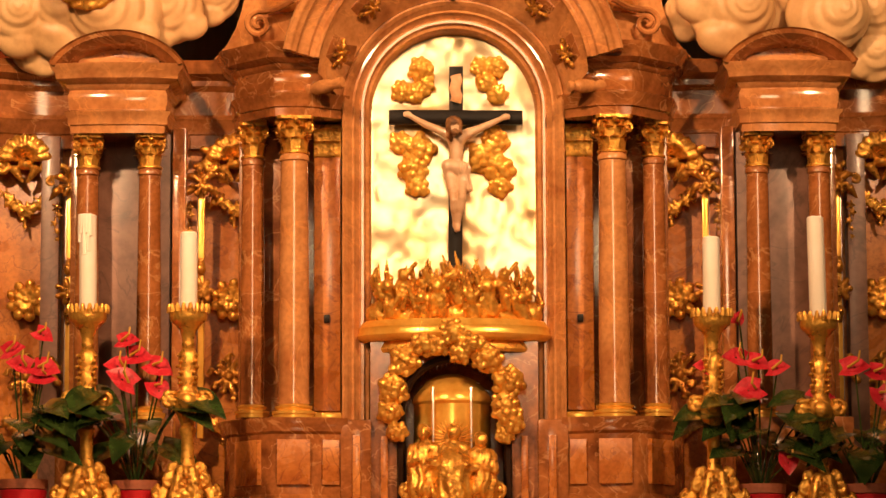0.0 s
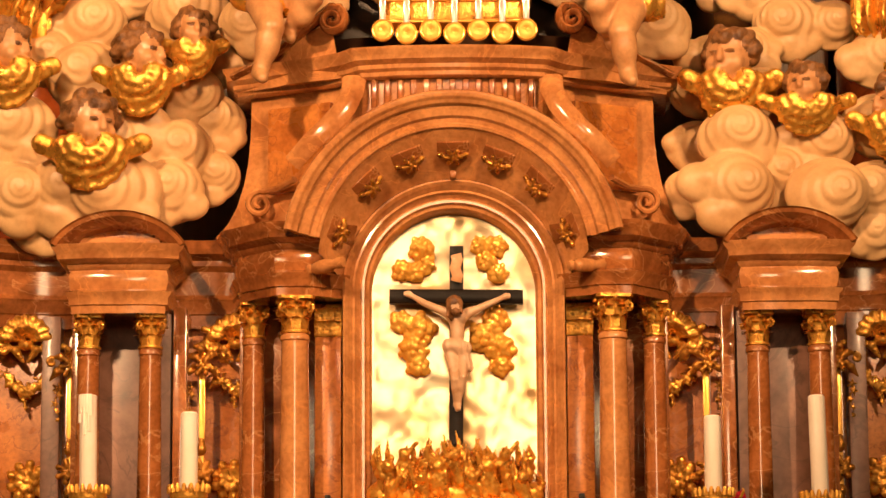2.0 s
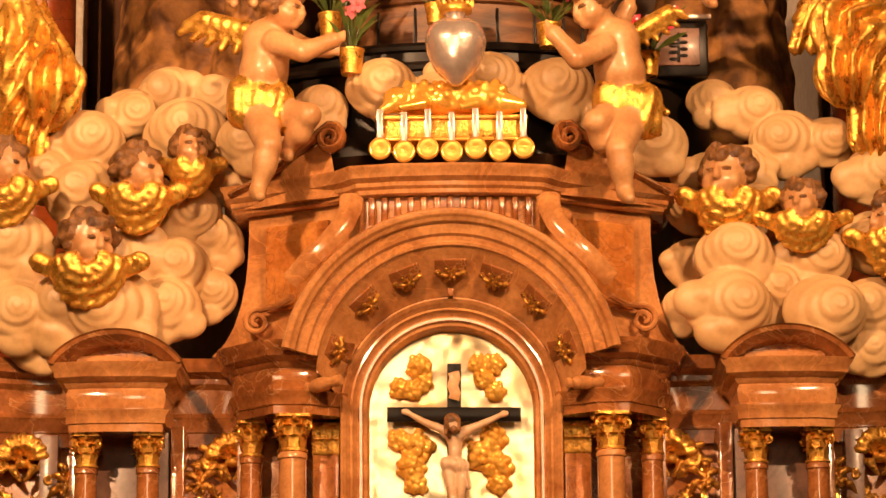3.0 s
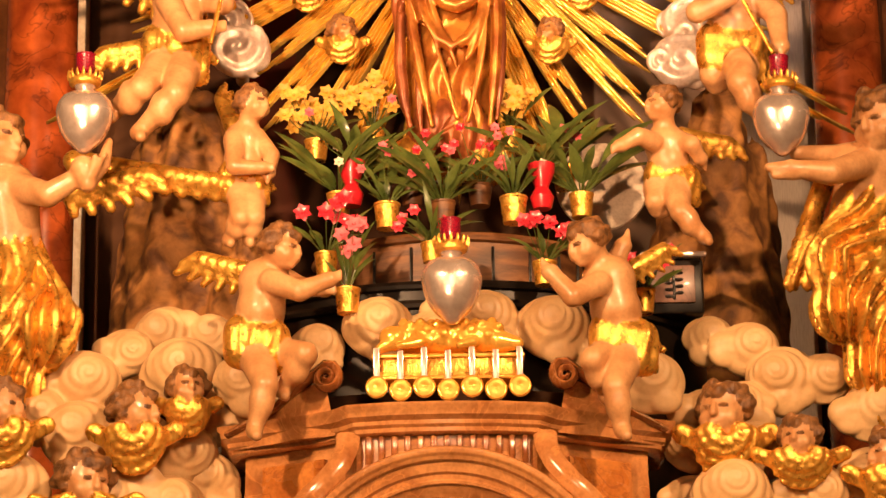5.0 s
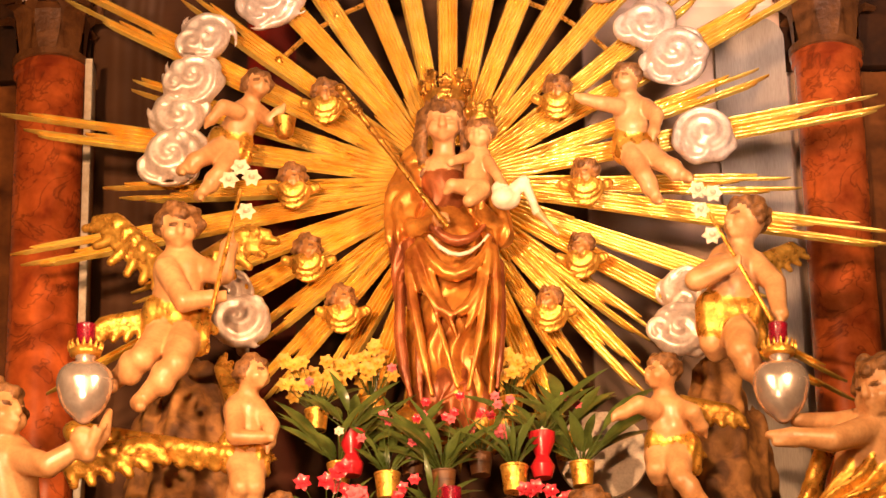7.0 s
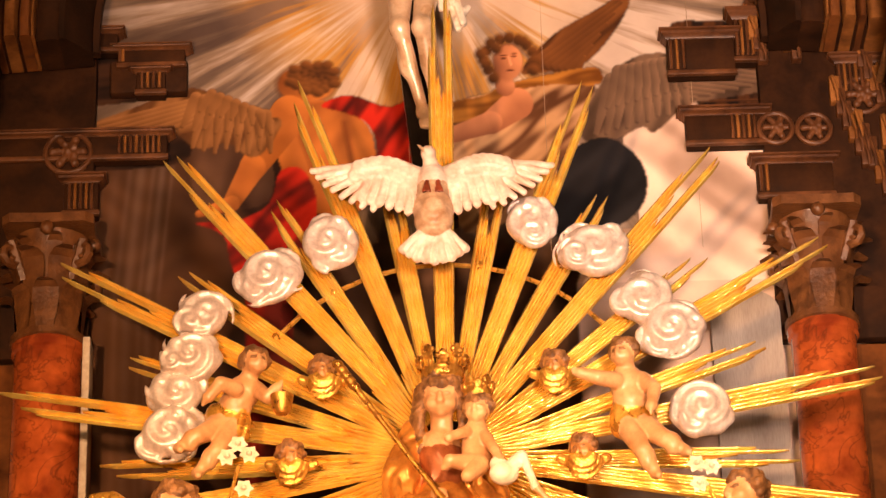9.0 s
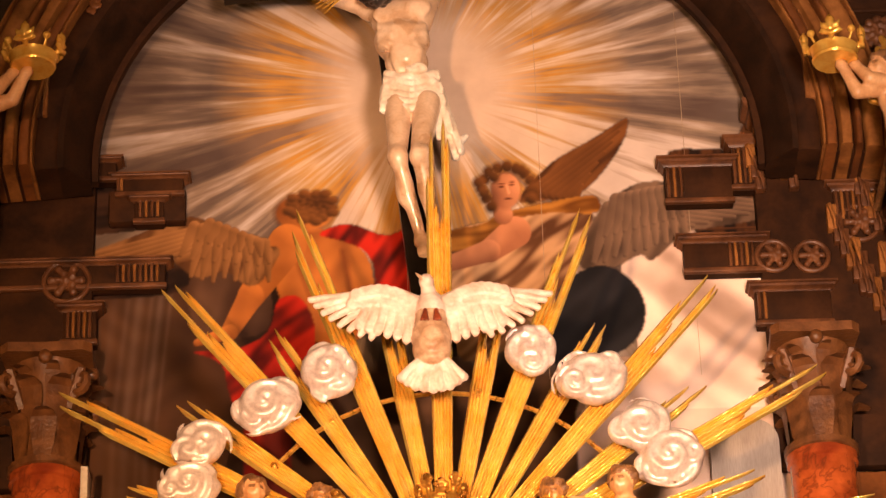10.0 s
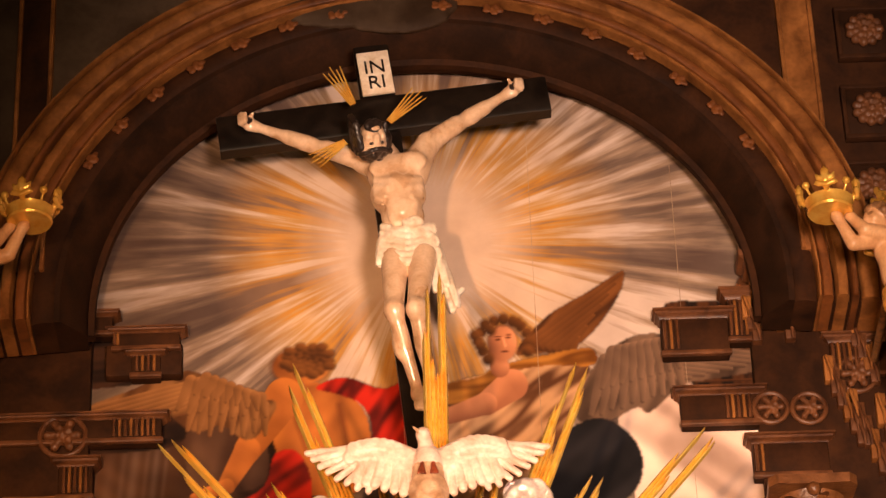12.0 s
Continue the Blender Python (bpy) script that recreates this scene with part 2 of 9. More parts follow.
def ribbon(points, width, depth, bm=None, seg=8, taper=0.5):
    """A rounded rod through 3D points whose width shrinks to taper at its end."""
    bm = bm or bmesh.new()
    pts = [Vector(p) for p in points]
    rows = []
    for i, p in enumerate(pts):
        d = (pts[min(i + 1, len(pts) - 1)] - pts[max(i - 1, 0)]).normalized()
        side = d.cross(Vector((0, 1, 0)))
        side = side.normalized() if side.length > 1e-3 else Vector((1, 0, 0))
        up = side.cross(d)
        f = 1 + (taper - 1) * i / max(1, len(pts) - 1)
        rows.append([p + side * (width * f * math.cos(6.28319 * j / seg)) + up * (depth * f * math.sin(6.28319 * j / seg)) for j in range(seg)])
    return loft(rows, bm, close=True, caps=True)


def spiral(c, r0, r1, turns, start=0.0, steps=28, flip=1):
    """Points of a flat scroll in the x-z plane."""
    out = []
    for i in range(steps + 1):
        f = i / steps
        a = radians(start) + flip * f * turns * 6.28319
        r = r0 + (r1 - r0) * f
        out.append((c[0] + r * math.cos(a), c[1], c[2] + r * math.sin(a)))
    return out


# ---------------------------------------------------------------- carving: rounded bodies melted together
def cap(a, b, ra, rb, m=0, wave=None):
    return ("cap", a, b, ra, rb, m, wave)


def egg(c, r, m=0, wave=None):
    r = (r, r, r) if isinstance(r, (int, float)) else r
    return ("egg", c, r, 0, 0, m, wave)


def line(pts, radii, m=0):
    """A rounded rod through several places, its radius changing from place to place, with no swelling at the joints."""
    return ("line", [tuple(q) for q in pts], list(radii), 0, 0, m, None)


def distance(p, X, Y, Z):
    kind, a, b, ra, rb, m, wave = p
    if kind == "line":
        best = None
        for q, w, r0, r1 in zip(a, a[1:], b, b[1:]):
            d = distance(("cap", q, w, r0, r1, m, None), X, Y, Z)
            best = d if best is None else np.minimum(best, d)
        return best
    if kind == "egg":
        dx, dy, dz = X - a[0], Y - a[1], Z - a[2]
        q = np.sqrt((dx / b[0]) ** 2 + (dy / b[1]) ** 2 + (dz / b[2]) ** 2)
        d = (q - 1) * min(b)
        if wave:  # concentric or spiral relief on the face
            rad = np.sqrt(dx ** 2 + dz ** 2)
            d = d + wave[0] * np.sin(rad * wave[1] + wave[2] * np.arctan2(dz, dx))
        return d
    u = np.array(b, float) - np.array(a, float)
    L = float(u @ u) + 1e-9
    t = np.clip(((X - a[0]) * u[0] + (Y - a[1]) * u[1] + (Z - a[2]) * u[2]) / L, 0, 1)
    dx, dy, dz = X - a[0] - t * u[0], Y - a[1] - t * u[1], Z - a[2] - t * u[2]
    d = np.sqrt(dx ** 2 + dy ** 2 + dz ** 2) - (ra + (rb - ra) * t)
    if wave:  # folds that run along the body
        d = d + wave[0] * np.sin(wave[1] * np.arctan2(dy, dx) + wave[2] * t + 2 * np.sin(5 * t + wave[1])) * (0.3 + 0.7 * t)
    return d


def carve(name, prims, res=0.012, k=0.02, at=(0, 0, 0), lump=0.0, pitch=40.0):
    """A closed mesh round all bodies, softly joined over k; each face takes the material of the body it lies on."""
    lo, hi = np.full(3, 1e9), np.full(3, -1e9)
    spans = []
    for p in prims:
        if p[0] == "egg":
            c, r = np.array(p[1], float), np.array(p[2], float) + (abs(p[6][0]) if p[6] else 0)
            a, b = c - r, c + r
        elif p[0] == "line":
            q = np.array(p[1], float)
            a, b = q.min(0) - max(p[2]), q.max(0) + max(p[2])
        else:
            e = max(p[3], p[4]) + (abs(p[6][0]) if p[6] else 0)
            a, b = np.minimum(p[1], p[2]) - e, np.maximum(p[1], p[2]) + e
        spans.append((a, b))
        lo, hi = np.minimum(lo, a), np.maximum(hi, b)
    lo, hi = lo - 3 * res - lump, hi + 3 * res + lump
    n = np.ceil((hi - lo) / res).astype(int) + 1
    ax = [(lo[i] + res * np.arange(n[i])).astype(np.float32) for i in range(3)]
    F = np.full(n, 0.2, np.float32)
    for p, (a, b) in zip(prims, spans):
        i0 = np.maximum(0, ((a - lo - k - 3 * res) / res).astype(int))
        i1 = np.minimum(n, ((b - lo + k + 3 * res) / res).astype(int) + 2)
        s = tuple(slice(i0[i], i1[i]) for i in range(3))
        X, Y, Z = ax[0][s[0]][:, None, None], ax[1][s[1]][None, :, None], ax[2][s[2]][None, None, :]
        d, f = distance(p, X, Y, Z), F[s]
        if p[5] < 0:  # a hollow
            h = np.maximum(k - np.abs(-d - f), 0) / k
            F[s] = np.maximum(-d, f) + h * h * k * 0.25
            continue
        h = np.maximum(k - np.abs(d - f), 0) / k
        F[s] = np.minimum(d, f) - h * h * k * 0.25
    if lump:
        X, Y, Z = ax[0][:, None, None], ax[1][None, :, None], ax[2][None, None, :]
        F += lump * (np.sin(pitch * X + 3 * np.sin(pitch * 0.4 * Z)) * np.sin(pitch * Z + 1) * np.sin(pitch * Y + 2) + 0.5 * np.sin(2.3 * pitch * X) * np.sin(2.1 * pitch * Z + pitch * Y))
    S = F < 0
    cell = [slice(0, -1), slice(1, None)]
    C = np.stack([F[cell[i], cell[j], cell[l]] for i in (0, 1) for j in (0, 1) for l in (0, 1)])
    neg = (C < 0).sum(0)
    live = (neg > 0) & (neg < 8)
    index = np.full(live.shape, -1, np.int64)
    index[live] = np.arange(live.sum())
    V, base = C[:, live].T, np.argwhere(live)
    corner = np.array([(i, j, l) for i in (0, 1) for j in (0, 1) for l in (0, 1)], float)
    acc, cnt = np.zeros((len(base), 3)), np.zeros(len(base))
    for u in range(8):
        for w in range(u + 1, 8):
            if abs(corner[u] - corner[w]).sum() == 1:
                hit = (V[:, u] < 0) != (V[:, w] < 0)
                t = V[hit, u] / (V[hit, u] - V[hit, w])
                acc[hit] += corner[u] + t[:, None] * (corner[w] - corner[u])
                cnt[hit] += 1
    P = lo + res * (base + acc / cnt[:, None])
    faces = []
    for axis in range(3):
        a = [slice(None)] * 3
        b = [slice(None)] * 3
        a[axis], b[axis] = slice(0, -1), slice(1, None)
        e = np.argwhere(S[tuple(a)] != S[tuple(b)])
        o1, o2 = [(1, 2), (2, 0), (0, 1)][axis]
        e = e[(e[:, o1] > 0) & (e[:, o2] > 0)]
        inside = S[tuple(a)][tuple(e.T)]
        q = []
        for d1, d2 in ((1, 1), (0, 1), (0, 0), (1, 0)):
            c = e.copy()
            c[:, o1] -= d1
            c[:, o2] -= d2
            c = np.minimum(c, np.array(live.shape) - 1)
            q.append(index[tuple(c.T)])
        q = np.stack(q, 1)
        q[~inside] = q[~inside][:, ::-1]
        faces.append(q[(q >= 0).all(1)])
    Q = np.concatenate(faces)
    me = bpy.data.meshes.new(name)
    me.from_pydata((P - np.array(at)).tolist(), [], Q.tolist())
    if {p[5] for p in prims if p[5] >= 0} != {0}:
        M = P[Q].mean(1)
        best, which = np.full(len(M), 1e9), np.zeros(len(M), np.int32)
        for p in prims:
            if p[5] < 0:
                continue
            d = distance(p, M[:, 0], M[:, 1], M[:, 2])
            w = d < best
            best[w], which[w] = d[w], p[5]
        me.polygons.foreach_set("material_index", which)
    return me
# ---------------------------------------------------------------- the church round the altar
tagged(part("floor", box((-6.2, -8.2, -0.2), (6.2, 14.2, 0.0), 0), STONE_FLOOR, smooth=False), "worn pale stone church floor", "floor", kind="structure")
tagged(part("ceiling", box((-6.2, -8.2, 15.0), (6.2, 14.2, 15.2), 0), PLASTER, smooth=False), "plain warm plaster vault over the nave", "ceiling", kind="structure")
tagged(part("wall_west", box((-6.2, -8.2, 0.0), (-6.0, 14.2, 15.0), 0), PLASTER, smooth=False), "plain warm plaster nave wall", "wall", kind="structure")
tagged(part("wall_east", box((6.0, -8.2, 0.0), (6.2, 14.2, 15.0), 0), PLASTER, smooth=False), "plain warm plaster nave wall", "wall", kind="structure")
tagged(part("wall_south", box((-6.0, -8.2, 0.0), (6.0, -8.0, 15.0), 0), PLASTER, smooth=False), "plain warm plaster wall behind the nave", "wall", kind="structure")
tagged(part("wall_north", box((-6.0, 14.0, 0.0), (6.0, 14.2, 15.0), 0), GREY_WALL, smooth=False), "grey painted choir wall behind the altar", "wall", kind="structure")
for i, (y, z) in enumerate(((9.0, 0.16), (9.35, 0.32), (9.7, 0.48))):
    tagged(part("altar_step", box((-4.0, y, z - 0.16), (4.0, 13.9, z), 0.008), STONE_FLOOR), "grey stone step before the altar", "step", "altar steps", "structure")
altar = thing("altar_table", (CX, 11.4, 0.48), "brown marble altar table with a stepped gradine", "altar")
part("table", box((-1.9, -1.2, 0.0), (1.9, 1.3, 1.02), 0.02), MARBLE, altar)
part("gradine", box((-1.9, -0.75, 1.02), (1.9, 1.3, 1.64), 0.015), MARBLE_PALE, altar)
GR = 2.12  # height of the gradine's top

# ---------------------------------------------------------------- columns


def leaf_strip(bm, a, r, z, h, w, curl):
    """One acanthus leaf that climbs a capital's bell and bends outward at its tip."""
    rows = []
    for i in range(6):
        f = i / 5
        rr = r + 0.1 * h * f + curl * max(0, f - 0.5) ** 2 * 4
        zz = z + h * math.sin(f * 1.9) / math.sin(1.57)
        ww = w * (0.75 + 0.5 * math.sin(f * 2.6)) * (1 - 0.55 * f ** 3)
        rows.append([((rr + (0.12 * w if j == 0 else 0)) * math.cos(a) - j * ww * math.sin(a), (rr + (0.12 * w if j == 0 else 0)) * math.sin(a) + j * ww * math.cos(a), zz) for j in (-1, -0.5, 0, 0.5, 1)])
    loft(rows, bm)


def capital_mesh(r, h):
    bm = lathe([(r * 1.0, 0), (r * 1.14, 0.02 * h), (r * 1.14, 0.07 * h), (r * 0.9, 0.1 * h), (r * 0.86, 0.5 * h), (r * 1.0, 0.78 * h), (r * 1.15, 0.9 * h)], 20)
    for i in range(8):
        leaf_strip(bm, i * 0.7854, r * 0.96, 0.09 * h, 0.34 * h, r * 0.34, r * 0.5)
        leaf_strip(bm, i * 0.7854 + 0.39, r * 0.98, 0.28 * h, 0.42 * h, r * 0.33, r * 0.62)
        leaf_strip(bm, i * 0.7854 + 0.2, r * 1.0, 0.52 * h, 0.3 * h, r * 0.2, r * 0.5)
    for i in range(4):
        a = 0.7854 + i * 1.5708
        c, s = math.cos(a), math.sin(a)
        pts = []
        for j in range(15):
            f = j / 14
            t = f * 1.6 * 6.28319
            q = r * 0.44 * (1 - 0.8 * f)
            u = r * 1.5 + q * math.cos(1.57 + t)
            pts.append((u * c, u * s, 0.68 * h + q * math.sin(1.57 + t)))
        ribbon([(r * 1.0 * c, r * 1.0 * s, 0.5 * h)] + pts, r * 0.16, r * 0.16, bm, 6, 0.6)
        bmesh.ops.create_uvsphere(bm, u_segments=8, v_segments=6, radius=r * 0.22, matrix=Matrix.Translation((1.25 * r * math.cos(i * 1.5708), 1.25 * r * math.sin(i * 1.5708), 0.88 * h)))
    top = [[(r * q * math.cos(0.7854 + j * 1.5708 + d), r * q * math.sin(0.7854 + j * 1.5708 + d), z) for j in range(4) for d, q in ((-0.1, 1.75), (0.1, 1.75), (0.7854, 1.3))] for z in (0.92 * h, 0.95 * h, 1.0 * h)]
    loft(top, bm, close=True, caps=True)
    return bm


def column(r, height, at, base_h, cap_h, shaft_mat, label, group="retable columns", cap_mat=None):
    """A column with a gilded base, a polished shaft and a gilded leaf capital."""
    ob = thing("column", at, label, "column", group)
    hs = height - cap_h - base_h
    b = [(r * 1.35, 0), (r * 1.35, 0.25), (r * 1.42, 0.33), (r * 1.42, 0.5), (r * 1.2, 0.58), (r * 1.12, 0.66), (r * 1.2, 0.74), (r * 1.22, 0.86), (r * 1.05, 0.93), (r, 1.0)]
    part("base", lathe([(q, z * base_h) for q, z in b], 28), GOLD_BRIGHT, ob, "gilded moulded base")
    prof = [(r * (1.04 if f == 0 else 1 - 0.13 * max(0, f - 0.3) / 0.7), base_h + hs * f) for f in (0, 0.02, 0.15, 0.3, 0.45, 0.6, 0.75, 0.9, 0.97)]
    prof += [(r * 0.98, base_h + hs * 0.975), (r * 0.98, base_h + hs * 0.99), (r * 0.87, base_h + hs)]
    part("shaft", lathe(prof, 32), shaft_mat, ob)
    c = part("capital", capital_mesh(r * 0.87, cap_h), cap_mat or GOLD, ob, "gilded acanthus capital")
    c.location.z = base_h + hs
    c.rotation_euler.z = 0.12
    return ob


def both(f):
    """Build a thing on either side of the altar's middle line."""
    for s in (-1, 1):
        f(s)


def sx(s, d):
    return CX + s * d


inner = column(0.058, 1.13, (sx(-1, 0.594), 11.46, 2.475), 0.055, 0.14, MARBLE_PALE, "polished pale brown marble column with gilded capital")
copy_thing(inner, pose(sx(1, 0.594), 11.46, 2.475))
outer = column(0.047, 1.115, (sx(-1, 0.757), 11.6, 2.49), 0.05, 0.135, MARBLE, "polished brown marble column with gilded capital")
copy_thing(outer, pose(sx(1, 0.757), 11.6, 2.49))
side = column(0.047, 1.06, (sx(-1, 1.13), 11.42, 2.47), 0.05, 0.125, MARBLE, "slim brown marble column of the side pavilion", "side pavilion columns")
for q in ((-1, 1.36), (1, 1.13), (1, 1.36)):
    copy_thing(side, pose(sx(q[0], q[1]), 11.42, 2.47))

# ---------------------------------------------------------------- pedestals, walls and entablature of the retable
BASE = [(0.0, 0.0), (0.02, 0.0), (0.02, 0.05), (0.008, 0.07), (0.0, 0.08), (0.0, 0.30), (0.012, 0.31), (0.016, 0.33), (0.026, 0.345), (0.026, 0.36), (-0.2, 0.36), (-0.2, 0.0)]


def mirrored(path, s):
    """The plan path for one side; it always runs from left to right, seen from the nave."""
    p = [(CX + s * x, y) for x, y in path]
    return p if s > 0 else p[::-1]


def pedestal(s):
    ob = thing("pedestal", (0, 0, GR), "broad brown marble pedestal under the retable columns", "pedestal", "retable pedestals")
    path = mirrored([(0.40, 11.42), (0.50, 11.39), (0.66, 11.36), (0.70, 11.38), (0.83, 11.54), (0.86, 11.62), (0.86, 11.85)], s)
    part("body", moulding(path, [(u, z - 0.005) for u, z in BASE]), MARBLE, ob)
    part("fill", loft([[(x, y + 0.05, z) for x, y in path] + [(CX + s * 0.4, 11.9, z)] for z in (0.01, 0.353)], close=True, caps=True), MARBLE, ob)
    for a, b in (((0.425, 11.405), (0.485, 11.385)), ((0.53, 11.37), (0.65, 11.352)), ((0.72, 11.385), (0.81, 11.50))):
        p = mirrored([a, b], s)
        part("panel", moulding(p, [(0.003, 0.11), (0.005, 0.114), (0.005, 0.271), (0.003, 0.275), (-0.02, 0.275), (-0.02, 0.11)]), MARBLE_OCHRE, ob, "raised ochre marble panel")


both(pedestal)


def side_wall(s):
    ob = thing("side_bay", (0, 0, GR), "recessed brown marble bay between retable columns", "altar bay", "retable side bays")
    part("wall", box((min(sx(s, 0.82), sx(s, 1.98)), 11.80, 0.0), (max(sx(s, 0.82), sx(s, 1.98)), 11.9, 1.62), 0.003), MARBLE_OCHRE, ob)
    a, b = sorted((sx(s, 1.06), sx(s, 1.385)))
    part("panel", box((a, 11.54, 0.0), (b, 11.79, 1.46), 0.003), MARBLE_GREY, ob, "grey veined marble strip")
    for d in (1.055, 1.435):
        a, b = sorted((sx(s, d), sx(s, d - 0.05)))
        part("pilaster", box((a, 11.52, 0.0), (b, 11.79, 1.46), 0.004), MARBLE, ob)
    a, b = sorted((sx(s, 1.50), sx(s, 1.57)))
    part("panel", box((a, 11.7, 0.0), (b, 11.79, 1.46), 0.003), MARBLE_GREY, ob, "grey veined marble strip")
    a, b = sorted((sx(s, 1.03), sx(s, 1.46)))
    part("base", box((a, 11.33, 0.0), (b, 11.8, 0.35), 0.006), MARBLE, ob)
    # shadowed entablature running along the recess
    prof = [(0, 1.42), (0.012, 1.42), (0.014, 1.47), (0.02, 1.475), (0.022, 1.52), (0.03, 1.53), (0.01, 1.55), (0.01, 1.64), (0.03, 1.66), (0.03, 1.68), (0.07, 1.70), (0.075, 1.73), (0.085, 1.75), (-0.05, 1.75), (-0.05, 1.42)]
    path = mirrored([(0.80, 11.80), (0.92, 11.77), (1.06, 11.77), (1.10, 11.76)], s)
    part("entablature", moulding(path, prof), MARBLE, ob)
    path = mirrored([(1.40, 11.74), (1.50, 11.76), (1.66, 11.74), (1.95, 11.62)], s)
    part("entablature", moulding(path, prof), MARBLE, ob)


both(side_wall)

ENT = [(0, 0.0), (0.008, 0.0), (0.010, 0.03), (0.018, 0.034), (0.020, 0.062), (0.03, 0.075), (0.034, 0.085), (0.012, 0.094), (0.018, 0.12), (0.020, 0.15), (0.012, 0.172), (0.024, 0.182), (0.028, 0.194), (0.052, 0.205), (0.06, 0.212), (0.064, 0.235), (0.078, 0.25), (0.084, 0.268), (-0.08, 0.268), (-0.08, 0.0)]


def entablature(s):
    ob = thing("entablature", (0, 0, 3.605), "moulded brown marble entablature over paired columns", "entablature", "retable entablatures")
    path = mirrored([(0.405, 11.50), (0.545, 11.41), (0.66, 11.41), (0.80, 11.56), (0.83, 11.75)], s)
    part("moulding", moulding(path, ENT), MARBLE, ob)
    part("block", loft([[(x, y + 0.03, z) for x, y in path] + [(CX + s * 0.41, 11.8, z)] for z in (0.003, 0.262)], close=True, caps=True), MARBLE, ob)
    # little rolled scroll at the arch's foot
    roll = lathe([(0.0, -0.075), (0.016, -0.072), (0.022, -0.06), (0.018, -0.045), (0.026, -0.03), (0.028, 0.0), (0.026, 0.03), (0.018, 0.05), (0.024, 0.075), (0.02, 0.09), (0.0, 0.092)], 16)
    bmesh.ops.rotate(roll, verts=roll.verts, matrix=Matrix.Rotation(radians(84), 3, "Y"))
    bmesh.ops.rotate(roll, verts=roll.verts, matrix=Matrix.Rotation(radians(32 * s), 3, "Z"))
    bmesh.ops.translate(roll, verts=roll.verts, vec=(CX + s * 0.485, 11.36, 0.10))
    part("scroll", roll, MARBLE_PALE, ob, "rolled pale marble scroll")


both(entablature)


def pilaster(s):
    ob = thing("pilaster", (CX + s * 0.475, 11.6, 2.475), "flat brown marble pilaster with gilded capital", "pilaster", "retable pilasters")
    part("shaft", box((-0.05, -0.03, 0.04), (0.05, 0.2, 1.0), 0.004), MARBLE_OCHRE, ob)
    part("base", box((-0.056, -0.04, 0.0), (0.056, 0.2, 0.035), 0.006), GOLD_BRIGHT, ob)
    bm = box((-0.052, -0.03, 1.0), (0.052, 0.2, 1.125), 0.004)
    for i, x in enumerate((-0.036, -0.012, 0.012, 0.036)):
        for z, h in ((1.01, 0.05), (1.05, 0.06)):
            tmp = bmesh.new()
            leaf_strip(tmp, -1.5708, 0.03, z, h, 0.014, 0.012)
            bmesh.ops.translate(tmp, verts=tmp.verts, vec=(x, 0, 0))
            me = mesh_of(tmp, "leaf")
            bm.from_mesh(me)
            bpy.data.meshes.remove(me)
    part("capital", bm, GOLD, ob)
    part("backing", box((min(-s * 0.05, s * 0.34), 0.075, 0.0), (max(-s * 0.05, s * 0.34), 0.2, 1.13), 0.003), MARBLE, ob)
    bolt = box((-0.012, -0.045, 0.37), (0.010, -0.028, 0.40), 0.003)
    part("iron_plate", bolt, BLACK_WOOD, ob, "small dark iron plate")


both(pilaster)

# niche frame: moulded uprights that become a round arch
frame_ob = thing("niche_frame", (0, 0, 0), "moulded marble frame of the arched crucifix niche", "niche frame")
def swept(prof, cz, back):
    """Stations of a soft moulding from (radius, y) pairs, closed at the back."""
    pts = [(cz, prof[0][0], back)]
    for (r0, y0), (r1, y1) in zip(prof, prof[1:]):
        for k in range(3):
            f = k / 3
            g = f * f * (3 - 2 * f)
            pts.append((cz, r0 + (r1 - r0) * f, y0 + (y1 - y0) * g))
    return pts + [(cz, prof[-1][0], prof[-1][1]), (cz, prof[-1][0], back)]


prof = [(0.310, 11.545), (0.318, 11.53), (0.330, 11.528), (0.336, 11.512), (0.346, 11.512), (0.352, 11.520), (0.362, 11.508), (0.372, 11.492), (0.380, 11.494), (0.388, 11.484), (0.398, 11.470), (0.408, 11.462), (0.416, 11.468)]
part("moulding", arch_band(swept(prof, 3.641, 11.8), foot=2.47, steps=56), MARBLE_PALE, frame_ob)
st = [(3.641, 0.416, 11.8), (3.641, 0.418, 11.47), (3.65, 0.43, 11.45), (3.695, 0.475, 11.375), (3.72, 0.503, 11.33), (3.72, 0.505, 11.8)]
part("soffit", arch_band(st, 4, 176), MARBLE_PALE, frame_ob, "deep splayed arch soffit")
prof = [(0.500, 11.335), (0.506, 11.318), (0.516, 11.316), (0.524, 11.326), (0.540, 11.322), (0.548, 11.306), (0.566, 11.302), (0.584, 11.296), (0.590, 11.276), (0.600, 11.270), (0.612, 11.256), (0.626, 11.254), (0.634, 11.262), (0.640, 11.275)]
part("archivolt", arch_band(swept(prof, 3.72, 11.7), 10, 170, 56), MARBLE_PALE, frame_ob, "moulded archivolt ring")
part("keystone", box((CX - 0.012, 11.43, 4.055), (CX + 0.012, 11.5, 4.085), 0.004), MARBLE, frame_ob)

back = solo("gilt_back_plate", arch_band([(3.646, 0.0001, 11.62), (3.646, 0.31, 11.62), (3.646, 0.31, 11.64), (3.646, 0.0001, 11.64)], foot=2.84, steps=32), GILT_BACK, (0, 0, 0), "polished wavy gilt sheet at the back of the niche", "back plate")
niche_wall = solo("niche_wall", box((CX - 0.42, 11.66, 2.12), (CX + 0.42, 11.9, 4.3), 0), MARBLE, (0, 0, 0), "brown marble core wall of the retable", "wall", kind="structure")

